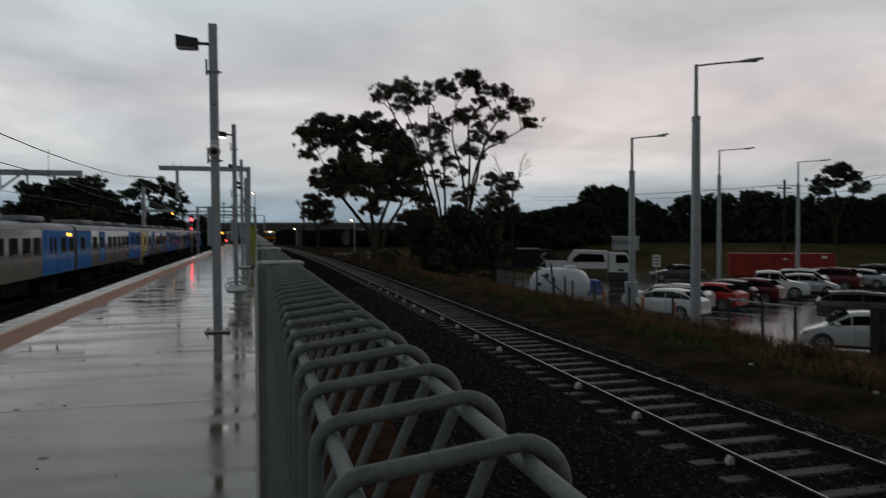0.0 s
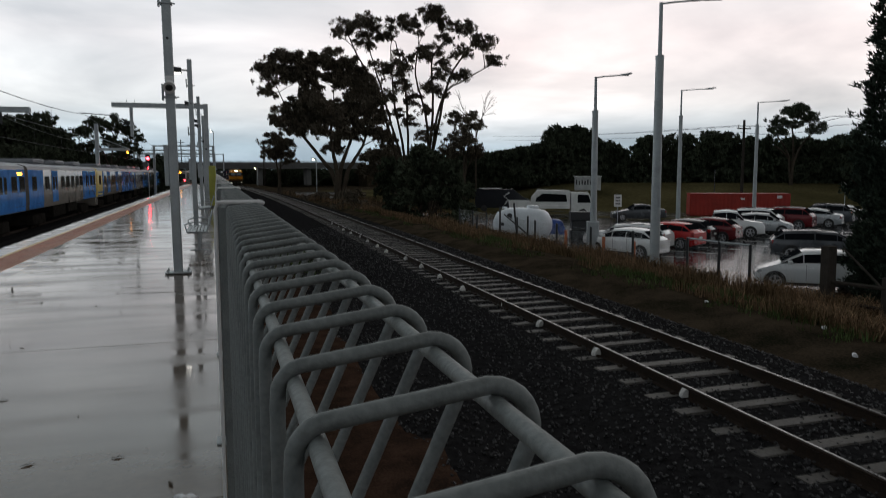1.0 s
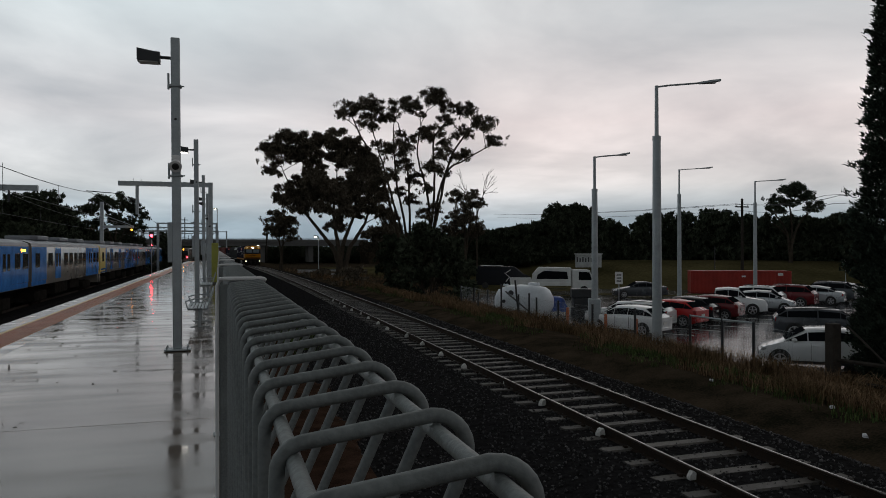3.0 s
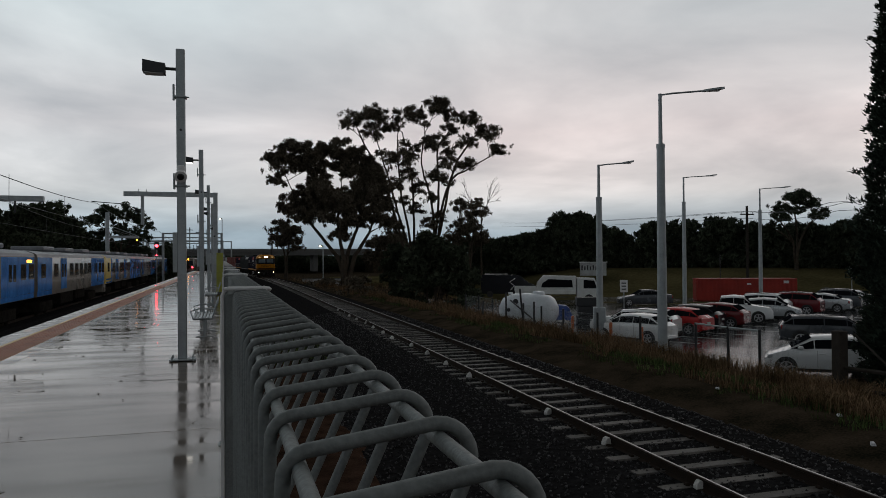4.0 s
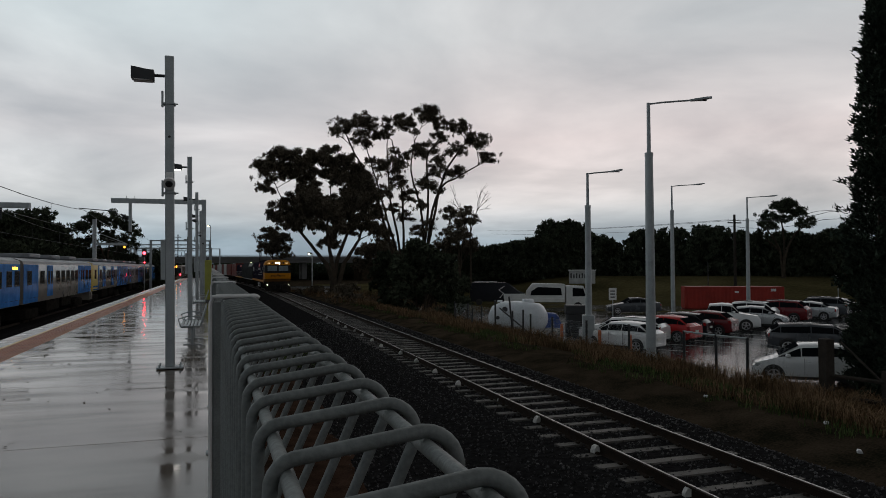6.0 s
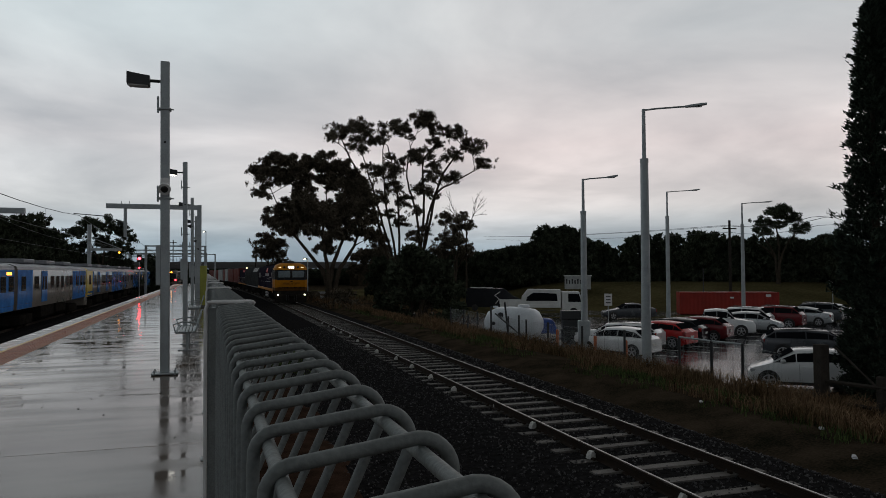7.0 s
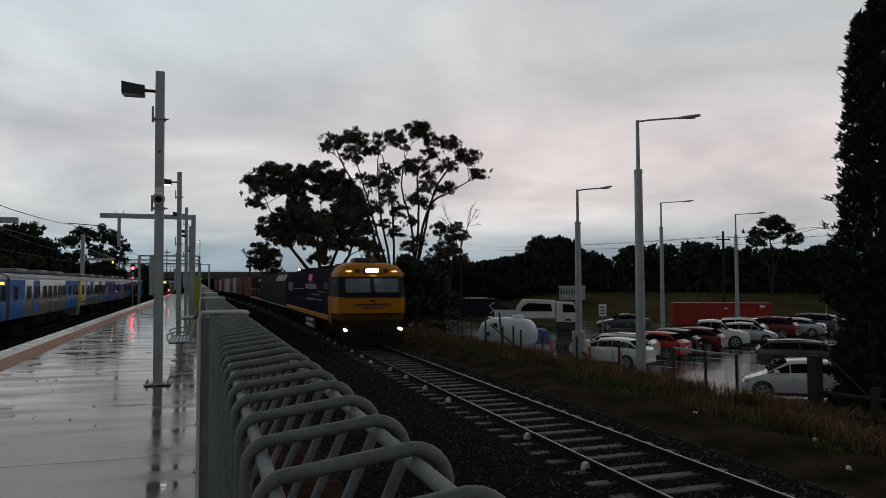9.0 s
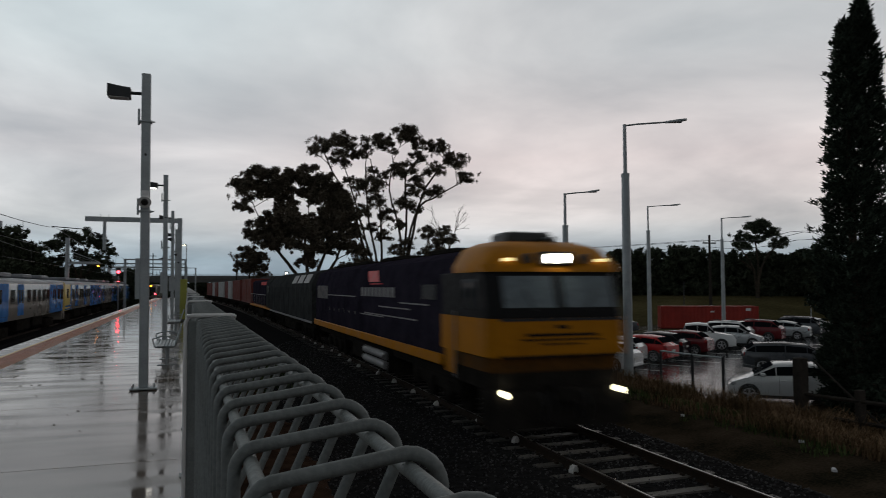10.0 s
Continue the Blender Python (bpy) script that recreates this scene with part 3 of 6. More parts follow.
# ---- platform lamps, bench, cabinet ----
def platform_lamp(y, lit, camera_dome, x=-0.69):
    p = thing("platform_lamp", pose(x, y, 0, 0, -0.35, 0), "grey square steel platform light pole with a side-mounted floodlight", "lamp pole", "platform lamp poles")
    base = part("base_plate", Geo().box(-0.22, 0.22, -0.17, 0.17, 0.012, 0.035, 0.004), M["galv"], p, "galvanised base plate")
    for a in (-0.17, 0.17):
        for b in (-0.12, 0.12):
            part("bolt", Geo().tube([(a, b, 0.0), (a, b, 0.085)], 0.014, 6), M["galv"], base)
    part("pole", Geo().box(-0.075, 0.075, -0.075, 0.075, 0.03, 5.48, 0.012), M["galv"], p)
    part("arm", Geo().tube([(-0.07, 0, 5.13), (-0.25, 0, 5.13)], 0.028, 8), M["steel_dark"], p)
    head = Geo()
    head.loft([[(-0.62, -0.12, z0), (-0.62, 0.12, z0), (-0.25, 0.12, z1), (-0.25, -0.12, z1)] for z0, z1 in ((5.05, 5.03), (5.07, 5.05), (5.23, 5.2), (5.25, 5.19))])
    hd = part("lamp_head", head, M["steel_dark"], p, "black box floodlight")
    part("diffuser", Geo().box(-0.59, -0.28, -0.10, 0.10, 5.018, 5.04, 0.004), M["lamp_on"] if lit else M["lamp_off"], hd, "glowing diffuser" if lit else "unlit diffuser")
    for z in (4.62, 3.05):
        b = part("bracket", Geo().box(-0.1, 0.1, -0.1, 0.1, z, z + 0.03, 0.004), M["galv"], p)
        part("stub", Geo().box(-0.135, -0.1, -0.03, 0.03, z - 0.04, z + 0.24, 0.005), M["galv"], b)
        part("strap_bolt", Geo().tube([(0.1, -0.04, z + 0.015), (0.145, -0.04, z + 0.015)], 0.012, 6), M["galv"], b)
    part("hatch_screw", Geo().disc((0, -0.078, 4.05), (0, 1, 0), 0.022, 0.012, 10), M["black"], p)
    part("junction_box", Geo().box(-0.15, -0.075, -0.06, 0.06, 1.55 + 0.0, 2.25, 0.006), M["galv"], p, "slim grey junction box")
    if camera_dome:
        c = part("camera_housing", Geo().tube([(0, -0.075, 3.20), (0, -0.15, 3.26), (0, -0.20, 3.22)], 0.085, 14), M["sign_white"], p, "white security camera housing")
        part("camera_ring", Geo().tube([(0, -0.20, 3.22), (0, -0.235, 3.2)], 0.105, 18), M["sign_white"], c)
        part("camera_lens", Geo().tube([(0, -0.22, 3.21), (0, -0.25, 3.19)], 0.075, 16, 0.05), M["black"], c)
        part("camera_bracket", Geo().box(-0.06, 0.06, -0.12, -0.07, 3.28, 3.42, 0.01), M["sign_white"], c)
    else:
        part("speaker", Geo().tube([(0.07, 0, 3.35), (0.2, -0.02, 3.33)], 0.03, 10, 0.07), M["steel_dark"], p, "small horn speaker")
    return p


platform_lamp(13.6, False, True)
platform_lamp(25.8, True, False)
platform_lamp(37.9, False, False)
platform_lamp(50.1, False, False)
platform_lamp(74.0, False, False)


def bench(y):
    b = thing("bench", pose(-0.42, y, 0), "galvanised slatted station bench with armrests beside the fence", "bench", "platform benches")
    for s in (-0.75, 0.75):
        part("leg", Geo().box(-0.03, 0.03, s - 0.03, s + 0.03, 0.0, 0.40, 0.006), M["galv"], b)
        part("foot", Geo().box(-0.2, 0.2, s - 0.04, s + 0.04, 0.0, 0.015), M["galv"], b)
        part("bracket", Geo().tube([(-0.26, s, 0.40), (0.16, s, 0.40), (0.30, s, 0.86)], 0.02, 6), M["galv"], b)
    for i in range(6):
        part("slat", Geo().box(-0.27 + i * 0.075, -0.21 + i * 0.075, -0.95, 0.95, 0.42, 0.445, 0.006), M["galv"], b)
    for i in range(4):
        part("back_slat", Geo().box(0.19 + i * 0.03, 0.21 + i * 0.03, -0.95, 0.95, 0.50 + i * 0.09, 0.56 + i * 0.09, 0.006), M["galv"], b)
    for s in (-0.93, 0.93):
        part("armrest", Geo().tube([(-0.25, s, 0.43), (-0.30, s, 0.60), (-0.1, s, 0.66), (0.2, s, 0.64)], 0.016, 6), M["galv"], b)
    return b


bench(18.4)
bench(30.5)
c = thing("cabinet", pose(-0.12, 40, 0), "yellow-green upright equipment cabinet beside the fence", "cabinet")
part("body", Geo().box(-0.24, 0.1, -0.25, 0.25, 0.1, 2.15, 0.02), M["yellow_green"], c)
part("plinth", Geo().box(-0.26, 0.1, -0.27, 0.27, 0.0, 0.1), M["concrete"], c)
part("door", Geo().box(-0.2, 0.06, -0.262, -0.252, 0.2, 2.05, 0.004), M["yellow_green"], c)


def leaf_litter():
    g = Geo()
    for k in range(60):
        x, y = rng.uniform(-3.3, -0.2), rng.uniform(4, 22)
        a, s = rng.uniform(0, 6.3), rng.uniform(0.02, 0.06)
        d = Vector((math.cos(a), math.sin(a), 0)) * s
        e = Vector((-math.sin(a), math.cos(a), 0)) * s * 0.25
        c0 = Vector((x, y, 0.006))
        g.add([c0 - d, c0 + e + Vector((0, 0, 0.008)), c0 + d, c0 - e], [(0, 1, 2), (0, 2, 3)])
    return tagged(new("fallen_leaves", g.mesh("fallen_leaves", M["bark_dark"], False, False)), "small dark fallen leaves on the wet platform", "leaves", kind="stuff")


leaf_litter()
g = Geo()
for k in range(9):
    a = rng.uniform(0, 6.28)
    g.box(-0.05 + 0.02 * math.cos(a), 0.0 + 0.04 * math.cos(a), -0.04, 0.03 + 0.02 * math.sin(a), 0.002 + 0.008 * k, 0.02 + 0.009 * k, 0.006)
tagged(new("crumpled_paper", g.mesh("crumpled_paper", M["litter"], False)), "crumpled white paper on the platform floor", "litter").matrix_basis = pose(-0.19, 3.9, 0, 0, 0, 30)


# ---- overhead line structures on the platform side ----
def mast(y, x, reach, top=6.55, drop=1.05):
    m = thing("overhead_mast", pose(x, y, 0), "grey steel overhead line mast with a long boom", "mast", "overhead line masts")
    part("upright", Geo().box(-0.15, 0.15, -0.15, 0.15, 0.0, top, 0.01), M["galv"], m)
    part("base", Geo().box(-0.28, 0.28, -0.28, 0.28, 0.0, 0.04), M["galv"], m)
    part("boom", Geo().box(-reach, -0.15, -0.12, 0.12, top - 0.34, top - 0.02, 0.01), M["galv"], m)
    d = part("dropper", Geo().box(-reach * 0.8 - 0.1, -reach * 0.8 + 0.1, -0.1, 0.1, top - 0.3 - drop * 1.9, top - 0.34, 0.01), M["galv"], m)
    part("insulator", Geo().tube([(-reach * 0.8 - 0.1, 0, top - 1.4), (-reach * 0.8 - 0.6, 0, top - 1.1)], 0.06, 8), M["steel_dark"], d)
    part("cantilever", Geo().tube([(-reach * 0.8, 0, top - 1.7), (-reach * 0.8 - 1.1, 0, top - 0.9), (-reach * 0.8 - 3.2, 0, top - 0.75)], 0.03, 6), M["steel_dark"], d)
    for o in (-0.25, 0.25):
        part("stud", Geo().tube([(-reach * 0.8 + o, 0, top - 0.02), (-reach * 0.8 + o, 0, top + 0.15)], 0.02, 5), M["galv"], m)
    return m


mast(54, -0.55, 6.0)


def portal(y, x0, x1, top=5.9, trussed=True):
    m = thing("overhead_portal", pose(0, y, 0), "grey steel portal frame spanning the tracks with overhead wires", "gantry", "overhead line portals")
    for x in (x0, x1):
        part("upright", Geo().box(x - 0.17, x + 0.17, -0.17, 0.17, -1.5, top, 0.01), M["galv"], m)
    for z in (top - 0.08, top - 0.75) if trussed else (top - 0.1,):
        part("beam", Geo().box(x0, x1, -0.14, 0.14, z - 0.1, z + 0.1, 0.01), M["galv"], m)
    if trussed:
        n = int((x1 - x0) / 1.2)
        for i in range(n):
            a, b = x0 + (x1 - x0) * i / n, x0 + (x1 - x0) * (i + 1) / n
            part("lattice", Geo().tube([(a, 0, top - 0.75 if i % 2 else top - 0.08), (b, 0, top - 0.08 if i % 2 else top - 0.75)], 0.035, 4), M["galv"], m)
    for x in (-7.0, -11.5):
        part("dropper", Geo().tube([(x + 0.7, 0, top - 0.8), (x + 0.7, 0, top - 2.0), (x, 0, top - 1.9)], 0.05, 5), M["steel_dark"], m)
    return m


for y, x0, x1, top, trussed in ((118, -8.8, -0.3, 6.0, False), (150, -15.5, -0.4, 6.3, True), (168, -16.5, -0.4, 6.0, False), (186, -17.5, -0.2, 6.6, True), (205, -19, 2.0, 6.9, False)):
    portal(y, x0, x1, top, trussed)

m = thing("signal_gantry", pose(0, 46, 0), "grey overhead gantry beam on an upright with dark truss", "gantry")
part("upright", Geo().box(-14.6, -14.2, -0.2, 0.2, -1.9, 5.6, 0.01), M["galv"], m)
part("beam", Geo().box(-22.0, -9.75, -0.2, 0.2, 5.15, 5.45, 0.01), M["galv"], m)
part("bracket", Geo().tube([(-14.2, 0, 4.2), (-13.0, 0, 5.15)], 0.06, 6), M["galv"], m)
for x in (-12.6, -14.0, -11.2):
    part("insulator", Geo().tube([(x, 0, 5.15), (x, 0, 4.5)], 0.06, 6), M["steel_dark"], m)


def wire_run(name, pts, r, sag, label, category):
    g = Geo()
    path = []
    for a, b in zip(pts, pts[1:]):
        for k in range(9):
            t = k / 8
            p = Vector(a).lerp(Vector(b), t)
            p.z -= sag * 4 * t * (1 - t)
            path.append(p)
    g.tube(path, r, 4)
    return tagged(new(name, g.mesh(name, M["steel_dark"])), label, category)


for x in (-7.0, -11.5):
    wire_run("catenary_wire", [(x, y, 5.1) for y in (-30, 8, 46, 88, 140, 205)], 0.016, 0.5, "thin dark catenary wire above the tracks", "wire")
    wire_run("contact_wire", [(x, y, 3.85) for y in (-30, 46, 88, 140, 205)], 0.014, 0.05, "thin dark contact wire above the tracks", "wire")
    g = Geo()
    for y in range(10, 200, 9):
        g.tube([(x, y, 3.85), (x, y, 4.75)], 0.01, 3)
    tagged(new("droppers", g.mesh("droppers", M["steel_dark"])), "thin dropper wires of the overhead line", "wire", kind="stuff")


def signal(x, y, z, size, glow, label, ground=-1.5, sign=True):
    s = thing("railway_signal", pose(x, y, 0), label, "signal", "railway signals")
    part("post", Geo().tube([(0, 0, ground), (0, 0, z + 0.5)], 0.07, 8), M["galv"], s)
    h = part("head", Geo().box(-0.32, 0.32, -0.12, 0.12, z - 0.55, z + 0.55, 0.05), M["black"], s)
    part("lens", Geo().disc((0, -0.13, z), (0, 1, 0), size, 0.04, 14), glow, h, "lit lens")
    part("lower_lens", Geo().disc((0, -0.13, z - 1.35), (0, 1, 0), size * 0.45, 0.04, 12), glow, h, "small lit lens")
    part("lower_head", Geo().box(-0.2, 0.2, -0.12, 0.1, z - 1.55, z - 1.15, 0.04), M["black"], s)
    return s


signal(-9.2, 112, 3.9, 0.22, M["red_glow"], "railway signal post with two lit red lamps")

m = thing("overhead_mast", pose(-12.9, 92, -1.9), "grey steel overhead line mast with a side arm", "mast", "overhead line masts")
part("upright", Geo().box(-0.2, 0.2, -0.2, 0.2, 0, 9.3, 0.01), M["galv"], m)
part("arm", Geo().box(0.2, 3.4, -0.12, 0.12, 6.3, 6.6, 0.01), M["galv"], m)
part("stay", Geo().tube([(0.2, 0, 7.8), (3.2, 0, 6.6)], 0.04, 5), M["galv"], m)
part("lamp", Geo().disc((3.2, -0.15, 6.1), (0, 1, 0), 0.11, 0.1, 10), M["amber_glow"], m, "lit amber lamp")

# low pale roadside wall and kerb beyond the track
for x0, x1 in ((11.5, 15.5), (16.3, 19.0)):
    w = thing("roadside_wall", pose(0, 112 + 0.1 * x0, -2.6), "low pale concrete roadside wall", "wall", "roadside walls")
    part("wall", Geo().box(x0, x1, -0.15, 0.15, 0, 1.35, 0.03), M["pale_box"], w)
    part("coping", Geo().box(x0, x1, -0.2, 0.2, 1.35, 1.45, 0.02), M["concrete"], w)

# distant overpass with a fence, and its lamps
b = thing("overpass", pose(0, 0, 0), "low grey concrete road bridge far along the line", "bridge")
part("deck", Geo().box(-60, 46, 232, 244, 3.2, 4.6, 0.05), M["concrete"], b)
part("parapet", Geo().box(-60, 46, 231.6, 232, 4.2, 5.2, 0.03), M["concrete"], b)
for x in (-32, -16, -2, 13, 28):
    part("pier", Geo().box(x - 0.8, x + 0.8, 234, 242, -2, 3.2, 0.1), M["concrete"], b)
part("railing", Geo().box(-60, 46, 231.7, 231.8, 5.4, 5.5), M["galv"], b)
part("embankment", Geo().prism([(46, -2.6), (46, 4.4), (80, 3.0), (120, -2.6)], 231, 245), M["earth"], b, "grassy embankment")


def street_lamp_far(x, y, h, glow=True):
    s = thing("street_lamp", pose(x, y, 0), "distant street lamp with a lit yellow lantern", "street lamp", "distant street lamps")
    part("pole", Geo().tube([(0, 0, -2), (0, 0, h)], 0.1, 6), M["galv"], s)
    part("lantern", Geo().tube([(-0.1, 0, h), (-0.9, 0, h + 0.1)], 0.16, 6), M["steel_dark"], s)
    part("bulb", Geo().disc((-0.6, -0.1, h - 0.1), (0, 0.5, 1), 0.2, 0.15, 8), M["street_glow"] if glow else M["lamp_off"], s)
    return s


for x, y, h in ((-0.4, 215, 13.5), (11.0, 210, 3.2), (19.5, 150, 4.6), (34, 135, 3.6), (-17.5, 130, 5.6), (-24, 112, 4.2), (57, 150, 4.4)):
    street_lamp_far(x, y, h)
for x, y, h in ((14, 230, 10.5), (15.6, 250, 11), (-7, 230, 11), (-10, 238, 12), (-13, 250, 12), (18, 260, 11)):
    p = thing("utility_pole", pose(x, y, 0), "distant dark utility pole with a crossarm", "utility pole", "distant utility poles")
    part("pole", Geo().tube([(0, 0, -2), (0, 0, h)], 0.15, 6), M["timber"], p)
    part("crossarm", Geo().box(-1.0, 1.0, -0.08, 0.08, h - 0.9, h - 0.7), M["timber"], p)


# ---- suburban train standing on the far track ----
def suburban_car(y0, cab_far, cab_near, number):
    c = thing("train_carriage", pose(-11.5, y0, -1.5), "blue and grey suburban carriage" + (" with a yellow cab end" if cab_far or cab_near else " standing on the far track"), "train carriage", "suburban train carriages")
    L = 24.0
    prof = [(-1.48, 1.25), (-1.52, 1.7), (-1.52, 3.5), (-1.45, 3.66), (-1.1, 3.8), (-0.5, 3.88), (0.5, 3.88), (1.1, 3.8), (1.45, 3.66), (1.52, 3.5), (1.52, 1.7), (1.48, 1.25)]
    body = Geo().loft([[(x, y, z) for x, z in prof] for y in (0.15, L - 0.15)])
    part("body", body, M["train_grey"], c)
    roof = Geo().loft([[(x * 1.012, y, z + 0.02) for x, z in prof[2:10]] for y in (0.1, L - 0.1)], close=False, caps=False)
    part("roof", roof, M["train_roof"], c, "pale roof with a bright gutter edge")
    for i, y in enumerate((4.5, 11.0, 17.5)):
        part("roof_unit", Geo().box(-0.9, 0.9, y, y + 3.0, 3.93, 4.2, 0.06), M["train_roof"], c, "roof air conditioning unit")
    def side(name, y, w, z0, z1, material, parent=c, out=1.526, label=""):
        return part(name, Geo().box(out, out + 0.014, y, y + w, z0, z1, 0.005), material, parent, label)
    for y, w in ((0.2, 3.6), (17.6, 6.2)):
        side("blue_panel", y, w, 1.55, 3.49, M["train_blue"], label="blue livery panel")
        side("blue_skirt", y, w, 1.28, 1.54, M["train_blue"], out=1.50)
    for y in (6.3, 12.6 if cab_near else 18.6):
        d = side("door", y, 1.7, 1.5, 3.46, M["train_blue"], out=1.536, label="blue double passenger door")
        for k in (0.18, 0.98):
            side("door_window", y + k, 0.5, 2.25, 3.1, M["glass_train"], d, 1.548)
    for y in (1.0, 4.4, 9.3, 10.9, 14.9, 16.3, 20.9, 22.5) if cab_near else (1.0, 4.4, 9.2, 11.0, 12.8, 14.6, 16.2, 21.0, 22.6):
        side("window", y, 1.05, 2.3, 3.12, M["glass_train"], out=1.542)
    for y in (2.4, L - 5.6):
        b = part("bogie", Geo().box(-1.2, 1.2, y, y + 3.2, 0.25, 0.85, 0.06), M["grime"], c, "dark wheel bogie")
        for k in (0.5, 2.7):
            for s in (-0.8, 0.8):
                part("wheel", Geo().disc((s, y + k, 0.45), (1, 0, 0), 0.45, 0.13, 18), M["grime"], b)
    part("underframe_box", Geo().box(-1.25, 1.3, 7.5, 11.5, 0.45, 1.25, 0.05), M["grime"], c)
    part("underframe_box", Geo().box(-1.25, 1.3, 12.5, 16.0, 0.55, 1.25, 0.05), M["grime"], c)
    if cab_near:
        part("cab_side", Geo().loft([[(x * 1.014, yy, z) for x, z in prof] for yy in (0.16, 3.0)]), M["train_yellow"], c, "yellow cab side")
    for y, on in ((-0.16, cab_near), (L - 0.16, cab_far)):
        if on:
            part("cab_end", Geo().loft([[(x * 1.01, yy, z) for x, z in prof] for yy in (y - 0.15, y + 0.3)]), M["train_yellow"], c, "yellow cab end")
            part("coupler", Geo().box(-0.4, 1.5, y - 0.2, y + 0.35, 0.55, 1.3, 0.05), M["train_grey"], c)
        else:
            part("gangway", Geo().box(-0.7, 0.7, y - 0.3, y + 0.3, 1.2, 3.5, 0.05), M["black"], c)
    if number:
        part("destination_sign", Geo().box(1.53, 1.55, 22.2, 23.2, 3.2, 3.34), M["amber_glow"], c, "lit amber side display")
    return c


for i, y0 in enumerate((-3.2, 21.0, 45.4, 70.2, 94.4, 118.6)):
    suburban_car(y0, i == 2, i == 3, i == 1)

# departing train further along the platform track
c = thing("train_carriage", pose(-7.0, 150, -1.5), "grey suburban train seen from behind with red tail lamps", "train carriage", "suburban train carriages")
part("body", Geo().box(-1.5, 1.5, 0, 70, 1.0, 3.8, 0.25), M["train_grey"], c)
part("end_window", Geo().box(-1.25, 1.25, -0.03, 0.0, 2.3, 3.2, 0.02), M["glass"], c)
part("destination_sign", Geo().box(-0.55, 0.55, -0.05, -0.01, 3.3, 3.65, 0.01), M["amber_glow"], c, "lit amber destination display")
for s in (-1.15, 1.15):
    part("tail_lamp", Geo().disc((s, -0.04, 1.95), (0, 1, 0), 0.14, 0.06, 12), M["red_glow"], c, "lit red tail lamp")


# ---- goods train ----
def bogie(parent, y, length=3.6, axles=3):
    b = part("bogie", Geo().box(-1.15, 1.15, y - length / 2, y + length / 2, 0.42, 0.80, 0.05), M["grime"], parent, "grimy wheel bogie")
    for k in range(axles):
        yy = y - length / 2 + 0.5 + k * (length - 1.0) / max(1, axles - 1)
        for s in (-0.75, 0.75):
            part("wheel", Geo().disc((s, yy, 0.5), (1, 0, 0), 0.5, 0.14, 20), M["grime"], b)
        for s in (-1.18, 1.18):
            part("axle_box", Geo().box(s - 0.08, s + 0.08, yy - 0.16, yy + 0.16, 0.35, 0.68, 0.03), M["grime"], b)
    return b


